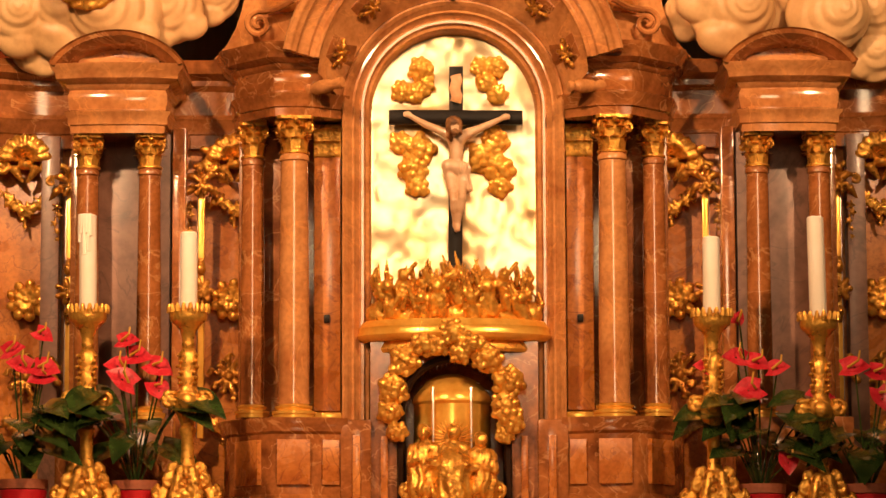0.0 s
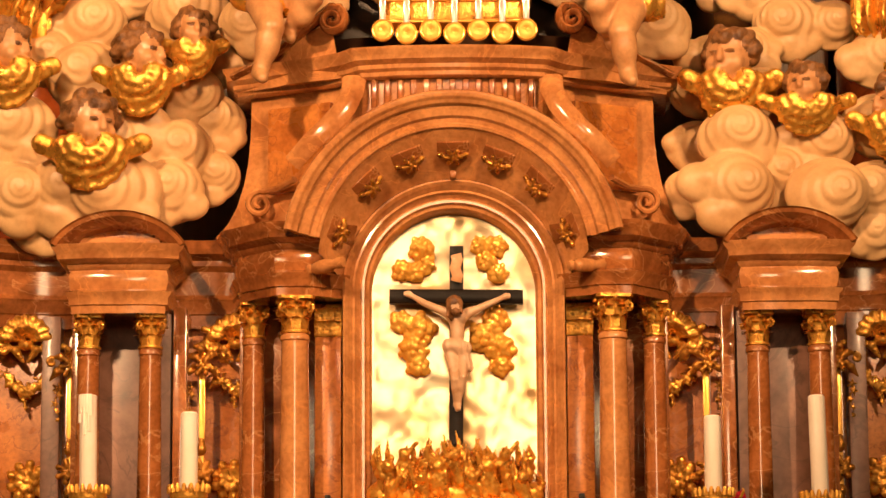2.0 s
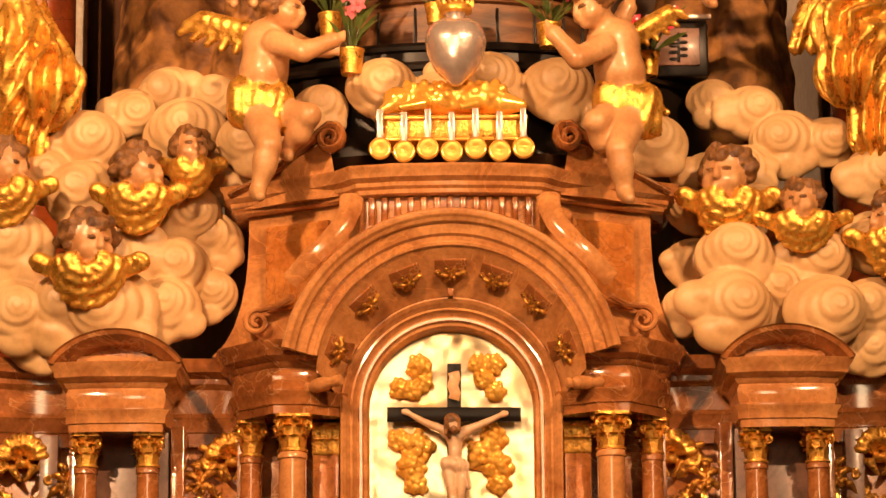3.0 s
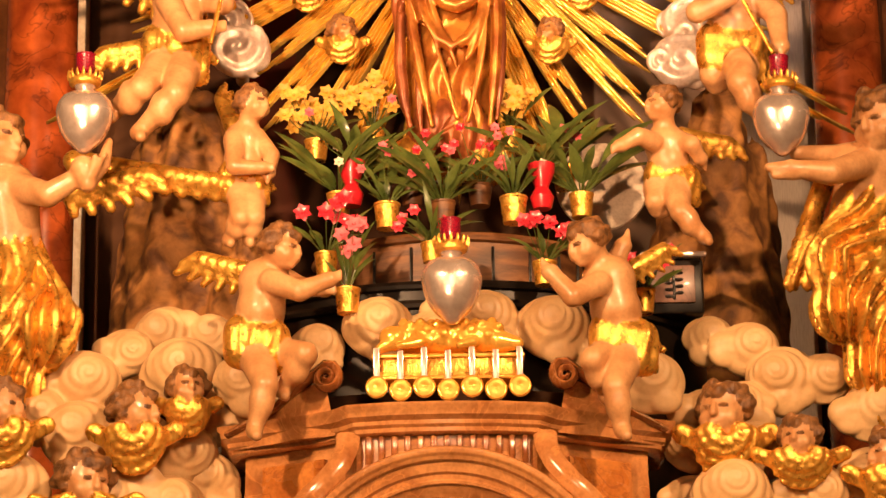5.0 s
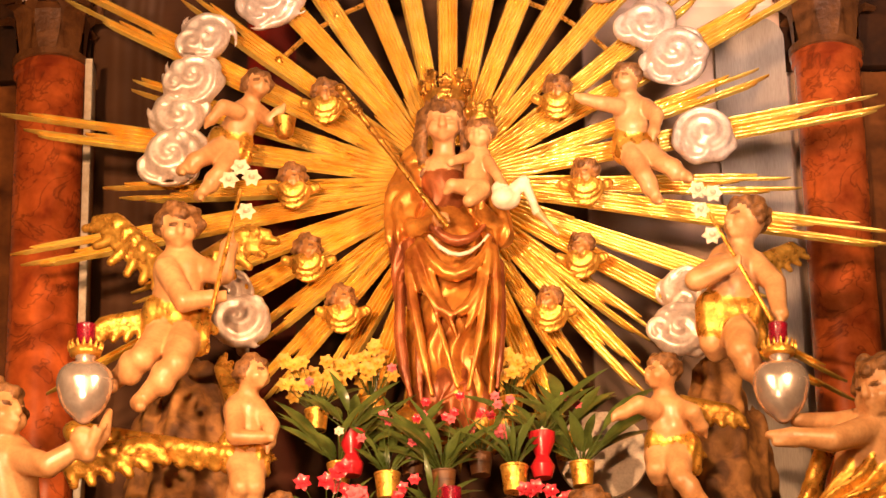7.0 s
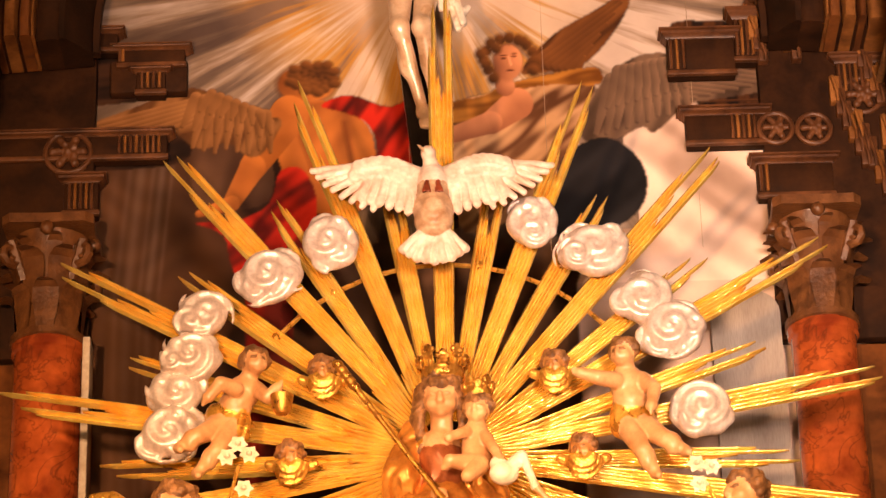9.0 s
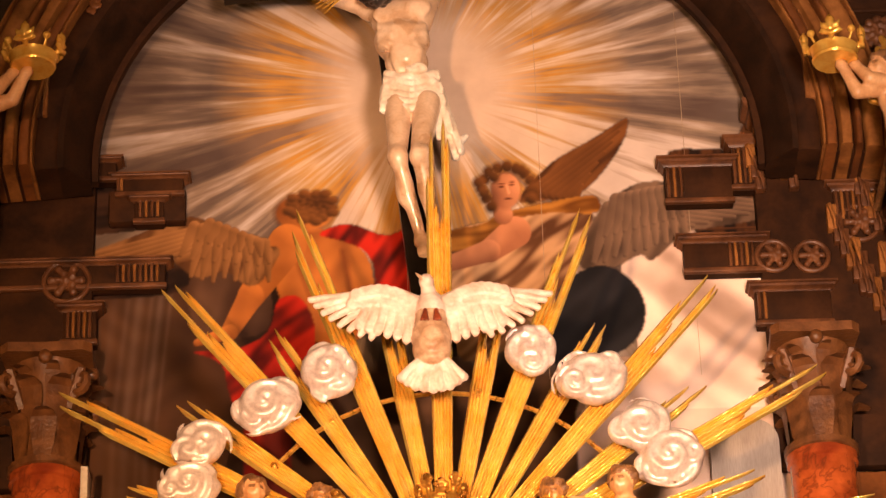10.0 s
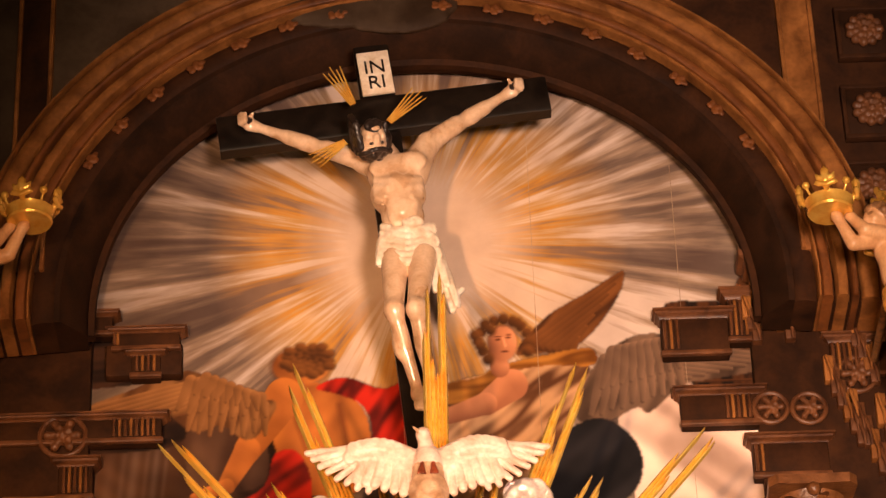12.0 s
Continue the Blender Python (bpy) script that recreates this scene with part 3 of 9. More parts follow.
# lower middle: wall round the tabernacle
lower = thing("tabernacle_wall", (0, 0, 0), "brown marble wall round the tabernacle opening", "altar wall")
half = [(-0.182, 2.12), (-0.182, 2.5)] + [(-0.182 * math.cos(a), 2.5 + 0.182 * math.sin(a)) for a in [0.1 * i for i in range(1, 31)]] + [(0.182, 2.5), (0.182, 2.12)]
out = [(-0.31, 2.12), (-0.31, 2.5)] + [(max(-0.31, min(0.31, -0.5 * math.cos(0.1 * i))), 2.76 if 4 < i < 27 else 2.5 + 0.065 * min(i, 31 - i)) for i in range(1, 31)] + [(0.31, 2.5), (0.31, 2.12)]
part("wall", loft([[(CX + x, 11.44, z) for x, z in out], [(CX + x, 11.44, z) for x, z in half], [(CX + x, 11.6, z) for x, z in half]]), MARBLE, lower)
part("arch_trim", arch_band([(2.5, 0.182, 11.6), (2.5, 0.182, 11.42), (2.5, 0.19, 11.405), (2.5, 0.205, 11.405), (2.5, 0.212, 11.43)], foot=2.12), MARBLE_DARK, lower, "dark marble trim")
both(lambda s: part("strip", box((min(sx(s, 0.245), sx(s, 0.272)), 11.42, 2.14), (max(sx(s, 0.245), sx(s, 0.272)), 11.45, 2.41), 0.004), MARBLE_OCHRE, lower))
both(lambda s: part("upright", box((min(sx(s, 0.306), sx(s, 0.42)), 11.40, 2.13), (max(sx(s, 0.306), sx(s, 0.42)), 11.5, 2.47), 0.008), MARBLE, lower))
both(lambda s: part("strip", box((min(sx(s, 0.345), sx(s, 0.375)), 11.385, 2.16), (max(sx(s, 0.345), sx(s, 0.375)), 11.41, 2.41), 0.004), MARBLE_OCHRE, lower))

shelf = thing("console", (CX, 11.5, 2.72), "curved burnished gold console shelf under the crucifix", "console")
arc = [(0.335 * math.sin(a), -0.16 * math.cos(a) + 0.02) for a in [radians(-90 + 7.5 * i) for i in range(25)]]
part("rim", moulding([(x, y) for x, y in arc], [(-0.02, 0.045), (0.0, 0.04), (0.02, 0.05), (0.028, 0.065), (0.02, 0.085), (0.022, 0.095), (0.004, 0.12), (-0.1, 0.118), (-0.1, 0.045)]), GOLD_BRIGHT, shelf)
part("body", moulding([(x * 0.93, y * 0.93) for x, y in arc], [(-0.03, 0.0), (0.0, 0.0), (0.005, 0.012), (0.0, 0.03), (-0.01, 0.05), (-0.1, 0.05), (-0.1, 0.0)]), GOLD, shelf)


def pavilion(s):
    """Entablature block and segmental pediment over a pair of side columns."""
    ob = thing("pavilion_top", (CX + s * 1.245, 11.42, 3.530), "marble entablature block with a segmental pediment", "pediment", "side pavilions")
    ob.scale.z = 0.94
    path = [(-0.165, 0.3), (-0.165, -0.06), (-0.10, -0.075), (0.10, -0.075), (0.165, -0.06), (0.165, 0.3)]
    part("entablature", moulding(path, ENT), MARBLE_PALE, ob)
    part("block", loft([[(x, y + 0.02, z) for x, y in path] for z in (0.003, 0.264)], close=True, caps=True), MARBLE, ob)
    rows = []
    for i in range(25):
        a = radians(-62 + 124 * i / 24)
        rows.append([(q * math.sin(a), y, 0.265 - 0.125 + q * math.cos(a)) for q, y in ((0.20, 0.2), (0.20, -0.02), (0.215, -0.06), (0.222, -0.10), (0.24, -0.12), (0.245, -0.135), (0.262, -0.14), (0.268, -0.15), (0.268, 0.2))])
    for row in rows:
        for i, (x, y, z) in enumerate(row):
            row[i] = (x * 1.06, y, 0.27 + (z - 0.265) * 0.92)
    part("pediment", loft(rows, close=True, caps=True), MARBLE, ob, "curved moulded pediment")
    part("tympanum", box((-0.2, -0.03, 0.268), (0.2, 0.2, 0.35), 0.003), MARBLE_OCHRE, ob)
    for i in range(3):
        part("fillet", moulding([(-0.15 + 0.03 * i, -0.035 - 0.012 * i), (0.15 - 0.03 * i, -0.035 - 0.012 * i)], [(0.0, 0.27), (0.01, 0.27), (0.01, 0.31 - 0.01 * i), (0.0, 0.31 - 0.01 * i)]), MARBLE_PALE, ob)


both(pavilion)

# ---------------------------------------------------------------- attic over the arch
attic = thing("attic", (0, 0, 0), "curved brown marble attic with fluted frieze over the arch", "attic")
plan = [(-0.84, 12.0), (-0.82, 11.66), (-0.66, 11.58), (-0.50, 11.50), (-0.385, 11.42), (-0.34, 11.36), (-0.2, 11.33), (0.0, 11.32), (0.2, 11.33), (0.34, 11.36), (0.385, 11.42), (0.50, 11.50), (0.66, 11.58), (0.82, 11.66), (0.84, 12.0)]
plan = [(CX + x, y) for x, y in plan]
part("cornice", moulding(plan, [(-0.1, 4.422), (0.0, 4.422), (0.008, 4.427), (0.01, 4.442), (0.024, 4.452), (0.026, 4.467), (0.05, 4.482), (0.054, 4.502), (0.064, 4.512), (0.068, 4.527), (-0.1, 4.527)]), MARBLE_PALE, attic, "stepped cornice")
for s in (-1, 1):
    rows = []
    for z, grow in ((4.428, 0.0), (4.343, 0.0), (4.254, 0.004), (4.165, 0.014), (4.077, 0.035), (3.989, 0.07), (3.93, 0.11), (3.875, 0.17)):
        rows.append([(CX + s * x * (0.97 + (grow if x > 0.6 else grow * 0.2)), y + 0.03, z) for x, y in ((0.385, 11.42), (0.50, 11.50), (0.66, 11.58), (0.80, 11.65), (0.82, 12.0))])
    part("flank", loft(rows), MARBLE_PALE, attic)
part("body", loft([[(x, y + 0.035, z) for x, y in plan[4:11]] for z in (4.428, 4.343, 4.281)]), MARBLE_PALE, attic)


def attic_side(s):
    # raised panel and scroll on the flank
    p = mirrored([(0.46, 11.495), (0.70, 11.62)], s)
    part("panel", moulding(p, [(0.01, 4.033), (0.014, 4.037), (0.014, 4.360), (0.01, 4.365), (-0.02, 4.365), (-0.02, 4.033)]), MARBLE_OCHRE, attic, "raised ochre marble panel")
    c = (CX + s * 0.735, 11.56, 3.985)
    bm = ribbon([(CX + s * 0.60, 11.50, 4.068), (CX + s * 0.66, 11.54, 4.042)] + spiral(c, 0.052, 0.010, 1.6, 110 if s > 0 else 70, flip=-s), 0.013, 0.022, taper=0.7)
    part("scroll", bm, MARBLE_PALE, attic, "carved marble volute")
    # bracket that sweeps from the cornice down along the arch
    pts = [(CX + s * x, y, z) for x, y, z in ((0.37, 11.37, 4.427), (0.375, 11.34, 4.369), (0.40, 11.32, 4.307), (0.455, 11.30, 4.236), (0.53, 11.30, 4.165), (0.60, 11.34, 4.095))]
    part("bracket", ribbon(pts, 0.045, 0.02, taper=0.8), MARBLE_PALE, attic)
    # broken pediment scroll on top
    c = (CX + s * 0.455, 11.40, 4.662)
    pts = [(CX + s * 0.83, 11.64, 4.50), (CX + s * 0.70, 11.56, 4.55), (CX + s * 0.57, 11.47, 4.635)] + spiral(c, 0.055, 0.008, 1.7, 100 if s > 0 else 80, flip=s)
    part("volute", ribbon(pts, 0.02, 0.055, taper=0.55), MARBLE, attic, "broken pediment volute")
    part("pediment_slope", loft([[(CX + s * 0.84, 11.66, 4.50), (CX + s * 0.72, 11.58, 4.54), (CX + s * 0.58, 11.48, 4.62), (CX + s * 0.46, 11.42, 4.66)], [(CX + s * 0.84, 11.66, 4.44), (CX + s * 0.72, 11.58, 4.44), (CX + s * 0.58, 11.48, 4.44), (CX + s * 0.42, 11.42, 4.44)]]), MARBLE_PALE, attic)


both(attic_side)
part("top", loft([[(x, y + 0.02, 4.525) for x, y in plan], [(x, 12.1, 4.525) for x, y in plan]]), MARBLE, attic)
for i in range(13):
    x = -0.295 + 0.59 * i / 12
    zb = 4.355 - 0.035 * (abs(x) / 0.3) ** 2
    y = 11.345 + 0.06 * abs(x)
    bm = bmesh.new()
    ribbon([(CX + x, y, zb - 0.01), (CX + x, y - 0.004, zb + 0.02), (CX + x, y - 0.004, 4.402), (CX + x, y, 4.415)], 0.012, 0.010, bm, 8, 1.0)
    part("flute", bm, MARBLE, attic)
# ---------------------------------------------------------------- choir wall: painted lunette, arch, columns
GX, GZ = 0.053, 10.340  # middle of the painted glory


def glory_material():
    m = bpy.data.materials.new("fresco_glory")
    m.use_nodes = True
    n, k = m.node_tree.nodes, m.node_tree.links
    b = n["Principled BSDF"]
    b.inputs["Roughness"].default_value = 0.75
    b.inputs["Specular IOR Level"].default_value = 0.15
    co = n.new("ShaderNodeTexCoord")
    flat = n.new("ShaderNodeVectorMath")
    flat.operation = "MULTIPLY"
    flat.inputs[1].default_value = (1, 0, 1)
    k.new(co.outputs["Object"], flat.inputs[0])
    unit, size = n.new("ShaderNodeVectorMath"), n.new("ShaderNodeVectorMath")
    unit.operation, size.operation = "NORMALIZE", "LENGTH"
    k.new(flat.outputs[0], unit.inputs[0])
    k.new(flat.outputs[0], size.inputs[0])
    wide, thin, cloud = (n.new("ShaderNodeTexNoise") for _ in range(3))
    for t, s, d in ((wide, 4.2, 2.0), (thin, 17.0, 4.0), (cloud, 3.0, 6.0)):
        t.inputs["Scale"].default_value, t.inputs["Detail"].default_value = s, d
    k.new(unit.outputs[0], wide.inputs["Vector"])
    drift = n.new("ShaderNodeVectorMath")
    drift.operation = "MULTIPLY_ADD"
    drift.inputs[1].default_value = (0.09, 0.09, 0.09)
    k.new(flat.outputs[0], drift.inputs[0])
    k.new(unit.outputs[0], drift.inputs[2])
    k.new(drift.outputs[0], thin.inputs["Vector"])
    k.new(co.outputs["Object"], cloud.inputs["Vector"])
    mixrays = n.new("ShaderNodeMath")
    mixrays.operation = "MULTIPLY_ADD"
    mixrays.inputs[1].default_value = 0.6
    k.new(thin.outputs["Fac"], mixrays.inputs[0])
    k.new(wide.outputs["Fac"], mixrays.inputs[2])
    rays = n.new("ShaderNodeValToRGB")
    e = rays.color_ramp.elements
    e[0].position, e[0].color = 0.66, (0.11, 0.07, 0.055, 1)
    e[1].position, e[1].color = 0.92, (0.60, 0.47, 0.39, 1)
    e.new(0.75).color = (0.17, 0.115, 0.085, 1)
    e.new(0.83).color = (0.33, 0.225, 0.155, 1)
    k.new(mixrays.outputs[0], rays.inputs["Fac"])
    warm = n.new("ShaderNodeValToRGB")
    e = warm.color_ramp.elements
    e[0].position, e[0].color = 0.68, (0.26, 0.155, 0.095, 1)
    e[1].position, e[1].color = 0.90, (0.66, 0.48, 0.35, 1)
    e.new(0.76).color = (0.55, 0.25, 0.04, 1)
    e.new(0.81).color = (0.50, 0.28, 0.10, 1)
    k.new(mixrays.outputs[0], warm.inputs["Fac"])
    zone = n.new("ShaderNodeMapRange")
    zone.inputs["From Min"].default_value, zone.inputs["From Max"].default_value = 0.78, 1.12
    k.new(size.outputs["Value"], zone.inputs["Value"])
    zoned = n.new("ShaderNodeMix")
    zoned.data_type = "RGBA"
    k.new(zone.outputs["Result"], zoned.inputs["Factor"])
    k.new(warm.outputs["Color"], zoned.inputs["A"])
    k.new(rays.outputs["Color"], zoned.inputs["B"])
    edge = n.new("ShaderNodeMath")
    edge.operation = "MULTIPLY_ADD"
    edge.inputs[1].default_value = 0.45
    k.new(mixrays.outputs[0], edge.inputs[0])
    k.new(size.outputs["Value"], edge.inputs[2])
    core = n.new("ShaderNodeValToRGB")
    e = core.color_ramp.elements
    e[0].position, e[0].color = 0.72, (1, 1, 1, 1)
    e[1].position, e[1].color = 1.06, (0, 0, 0, 1)
    k.new(edge.outputs[0], core.inputs["Fac"])
    mix = n.new("ShaderNodeMix")
    mix.data_type = "RGBA"
    k.new(core.outputs["Color"], mix.inputs["Factor"])
    k.new(zoned.outputs["Result"], mix.inputs["A"])
    mix.inputs["B"].default_value = (0.64, 0.455, 0.325, 1)
    soft = n.new("ShaderNodeMix")
    soft.data_type, soft.blend_type = "RGBA", "MULTIPLY"
    soft.inputs["Factor"].default_value = 0.6
    far = n.new("ShaderNodeMapRange")
    far.inputs["From Min"].default_value, far.inputs["From Max"].default_value = 1.5, 2.3
    k.new(size.outputs["Value"], far.inputs["Value"])
    plain = n.new("ShaderNodeMix")
    plain.data_type = "RGBA"
    plain.inputs["B"].default_value = (0.17, 0.14, 0.11, 1)
    k.new(far.outputs["Result"], plain.inputs["Factor"])
    k.new(mix.outputs["Result"], plain.inputs["A"])
    pig, over = n.new("ShaderNodeAttribute"), n.new("ShaderNodeMix")
    pig.attribute_name = "pigment"
    over.data_type = "RGBA"
    k.new(pig.outputs["Alpha"], over.inputs["Factor"])
    k.new(plain.outputs["Result"], over.inputs["A"])
    k.new(pig.outputs["Color"], over.inputs["B"])
    mix = over
    ramp = n.new("ShaderNodeValToRGB")
    ramp.color_ramp.elements[0].position, ramp.color_ramp.elements[0].color = 0.3, (0.55, 0.52, 0.5, 1)
    ramp.color_ramp.elements[1].position = 0.65
    k.new(cloud.outputs["Fac"], ramp.inputs["Fac"])
    k.new(mix.outputs["Result"], soft.inputs["A"])
    k.new(ramp.outputs["Color"], soft.inputs["B"])
    k.new(soft.outputs["Result"], b.inputs["Base Color"])
    return m


GLORY = glory_material()
mural = thing("mural", (GX, 13.6, GZ), "painted mural of a radiant glory with winged figures", "mural")
AX, AZ, AA, AB = 0.075 - GX, 9.92 - GZ, 1.71, 1.56
# joints between the boards of the mural
for x in (-0.1, 0.60, 1.36):
    part("board_joint", box((x - 0.0012, 0.214, -1.6), (x + 0.0012, 0.218, 1.0), 0), PAINTED_LINEN, mural, smooth=False)

arch_ob = thing("choir_arch", (0, 0, 0), "dark painted and moulded arch round the mural", "arch")


def ring(stations, mat, name, label=""):
    rows = []
    for i in range(65):
        a = radians(-4 + 188 * i / 64)
        rows.append([(0.075 + (AA + d) * math.cos(a), y, 9.92 + (AB + d * 0.97) * math.sin(a)) for d, y in stations])
    part(name, loft(rows, close=True, caps=True), mat, arch_ob, label)


ring([(-0.02, 13.62), (-0.02, 13.57), (0.012, 13.56), (0.02, 13.62)], FRESCO_WOOD, "inner_edge", "thin brown edge line")
# reveal and thin FRESCO_WOOD grooves are coloured dark, as shade between lit ridges
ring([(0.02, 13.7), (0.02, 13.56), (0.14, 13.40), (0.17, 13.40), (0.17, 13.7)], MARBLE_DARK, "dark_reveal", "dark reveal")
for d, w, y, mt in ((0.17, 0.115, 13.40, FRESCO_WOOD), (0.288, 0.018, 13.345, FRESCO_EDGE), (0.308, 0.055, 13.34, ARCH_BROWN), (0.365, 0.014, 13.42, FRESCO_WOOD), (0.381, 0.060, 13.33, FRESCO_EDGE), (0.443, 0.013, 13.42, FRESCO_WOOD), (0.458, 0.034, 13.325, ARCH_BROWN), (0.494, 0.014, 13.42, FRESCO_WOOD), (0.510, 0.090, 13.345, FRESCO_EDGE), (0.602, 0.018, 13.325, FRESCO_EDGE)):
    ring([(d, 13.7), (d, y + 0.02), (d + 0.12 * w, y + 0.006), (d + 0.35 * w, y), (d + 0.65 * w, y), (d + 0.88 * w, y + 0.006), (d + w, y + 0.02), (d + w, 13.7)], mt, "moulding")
for i in range(16):
    a = radians(28 + 124 * i / 15)
    d = 0.23
    pr = [egg((0.055 * math.cos(1.2566 * j), 0, 0.03 * math.sin(1.2566 * j)), (0.028, 0.02, 0.022)) for j in range(5)] + [egg((0, 0, 0), 0.022)]
    ob = part("carved_boss", carve("carved_boss", pr, 0.009, 0.008), ARCH_BROWN, arch_ob, angle=0)
    ob.matrix_local = Matrix.Translation((0.075 + (AA + d) * math.cos(a), 13.37, 9.92 + (AB + d) * math.sin(a))) @ Matrix.Rotation(1.5708 - a, 4, "Y") @ Matrix.Diagonal((0.75, 0.5, 0.7, 1))

# spandrel wall with pilaster strips, pierced by the arch
def spandrel(a0, a1, mat, label):
    rows = []
    for i in range(31):
        a = radians(a0 + (a1 - a0) * i / 30)
        x, z = 0.075 + (AA + 0.61) * math.cos(a), 9.92 + (AB + 0.59) * math.sin(a)
        rows.append([(x, 13.42, z), (max(-6, min(6, 0.075 + 9 * math.cos(a))), 13.42, 9.92 + min(5.1, 9 * math.sin(a)))])
    solo("spandrel_wall", loft(rows), mat, (0, 0, 0), label, "wall", kind="structure")


spandrel(0, 88, FRESCO_WOOD, "dark brown painted wall above the choir arch")
spandrel(88, 180, NIGHT_SKY, "wall painted as a dark cloudy sky")
# soft painted clouds that drift over the crown of the arch
cl = [egg((-0.32 + 0.16 * i, 13.40, 11.72 + 0.05 * math.sin(2.2 * i)), (0.15, 0.03, 0.11)) for i in range(4)] + [egg((-0.75 + 0.2 * i, 13.40, 11.82 + 0.06 * math.cos(3 * i)), (0.14, 0.03, 0.12)) for i in range(3)]
solo("painted_cloud", carve("painted_cloud", cl, 0.014, 0.05, (-0.2, 13.4, 11.6)), NIGHT_SKY, (-0.2, 13.4, 11.6), "dusky painted cloud over the arch's crown", "cloud", angle=0)


def pilaster_strip(x, w, z0, z1, y, mat, label):
    ob = thing("wall_strip", (x, y, z0), label, "pilaster", "choir wall strips")
    part("strip", box((-w / 2, 0, 0), (w / 2, 0.12, z1 - z0), 0.008), mat, ob)
    both(lambda s: part("edge", box((s * w / 2 - 0.012, -0.02, 0), (s * w / 2 + 0.012, 0.10, z1 - z0), 0.006), FRESCO_EDGE, ob))


x0 = 2.108
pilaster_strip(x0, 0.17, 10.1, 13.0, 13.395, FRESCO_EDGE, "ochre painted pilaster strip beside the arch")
# the left strip's darker colour stands in for its dimmer light
pilaster_strip(2 * 0.075 - x0, 0.17, 10.1, 13.0, 13.395, FRESCO_WOOD, "pilaster strip beside the arch, darkened as its dim side")


def rosette_prims(c, r, n=8, depth=0.35, m=0):
    """A ring of pointed petals, a shorter ring over it and a seeded boss."""
    out = [egg((c[0], c[1] - depth * r * 0.7, c[2]), (r * 0.17, r * 0.2, r * 0.17), m)]
    for ringi, (q0, q1, w0, w1, k) in enumerate(((0.3, 0.78, 0.13, 0.24, n), (0.18, 0.44, 0.10, 0.17, n - 1))):
        for i in range(k):
            a = 6.28319 * (i + 0.5 * ringi) / k
            y = c[1] - (0.10 + 0.30 * ringi) * depth * r
            out.append(line([(c[0] + q * r * math.cos(a), y - d * depth * r, c[2] + q * r * math.sin(a)) for q, d in ((q0, 0.0), (0.55 * q0 + 0.45 * q1, 0.22), (q1, 0.28), (q1 + 0.2, 0.05))], [w0 * r, 0.8 * w1 * r, w1 * r, 0.25 * w1 * r], m))
    return out


for c in ((2.469, 13.36, 11.445), (2.454, 13.36, 10.930), (2.423, 13.36, 10.449)):
    ob = thing("coffer", c, "dark square coffer with a carved rosette", "coffer", "choir wall coffers")
    part("panel", box((-0.125, 0.02, -0.15), (0.16, 0.1, 0.15), 0.006), MARBLE_DARK, ob)
    for lo, hi in (((-0.15, -0.0, -0.17), (0.18, 0.05, -0.145)), ((-0.15, -0.0, 0.145), (0.18, 0.05, 0.17)), ((-0.15, -0.0, -0.145), (-0.125, 0.05, 0.145))):
        part("frame", box(lo, hi, 0.006), FRESCO_WOOD, ob)
    part("rosette", carve("rosette", rosette_prims((0, 0.0, 0), 0.105, 11), 0.006, 0.004), BRACKET_BROWN, ob, angle=0)


def scroll_leaf(s, c, size):
    """Carved acanthus scroll on a dark spandrel."""
    ob = thing("spandrel_ornament", c, "carved acanthus scrollwork on a dark spandrel", "ornament", "spandrel ornaments")
    bm = bmesh.new()
    ribbon([(x * s, y, z) for x, y, z in spiral((0, 0, 0.1), 0.13 * size, 0.02, 1.7, 200)], 0.03 * size, 0.03, bm)
    ribbon([(x * s, y, z) for x, y, z in spiral((-0.22, 0, 0.28), 0.11 * size, 0.02, 1.5, 20)], 0.026 * size, 0.03, bm)
    ribbon([(x * s, y, z) for x, y, z in spiral((0.05, 0, -0.16), 0.09 * size, 0.02, 1.4, 90)], 0.024 * size, 0.03, bm)
    part("scroll", bm, FRESCO_EDGE, ob)
    pr = []
    for i in range(26):
        a = i * 2.4
        q = 0.05 + 0.012 * i
        pr.append(egg((s * (q * math.cos(a) * 0.8 - 0.02), 0.0, 0.06 + q * math.sin(a)), (0.045, 0.02, 0.03), 0))
    part("leaves", carve("leaves", pr, 0.011, 0.01), FRESCO_EDGE, ob, angle=0)


scroll_leaf(1, (1.874, 13.45, 11.477), 1.0)


# painted figures: plain soft shapes of pigment on the flat mural
S12 = 0.294 / 100.0
K = 13.82 / 13.6
gx = np.concatenate([[-2.3], np.arange(-1.9, 1.9, 0.007), [2.1]])
gz = np.concatenate([[-5.4], np.arange(-1.9, 0.36, 0.007), np.arange(0.4, 1.95, 0.05)])
XX, ZZ = np.meshgrid(gx, gz)
U, V = XX / S12 + 744, 279 - ZZ / (S12 * 1.155)
PIG = np.zeros(U.shape + (3,))
COVER = np.zeros(U.shape)
WOB = np.sin(U / 17 + 2.2 * np.sin(V / 31)) * np.sin(V / 13 + 1.7 * np.sin(U / 23))


def lay(mask, f, light, dark):
    """Lay pigment between dark and light, by f, where mask covers."""
    f = np.clip(f + 0.10 * WOB, 0, 1)[..., None]
    m = np.clip(mask, 0, 1)
    PIG[:] = PIG * (1 - m[..., None]) + (np.array(dark) * (1 - f) + np.array(light) * f) * m[..., None]
    COVER[:] = np.maximum(COVER, m)


def dab(u, v, ru, rv, light, dark, lu=0.5, lv=-0.6, soft=0.12):
    du, dv = (U - u) / ru, (V - v) / rv
    r = np.sqrt(du * du + dv * dv)
    lay((1 + soft - r) / (2 * soft), 0.5 + 0.55 * (du * lu + dv * lv), light, dark)


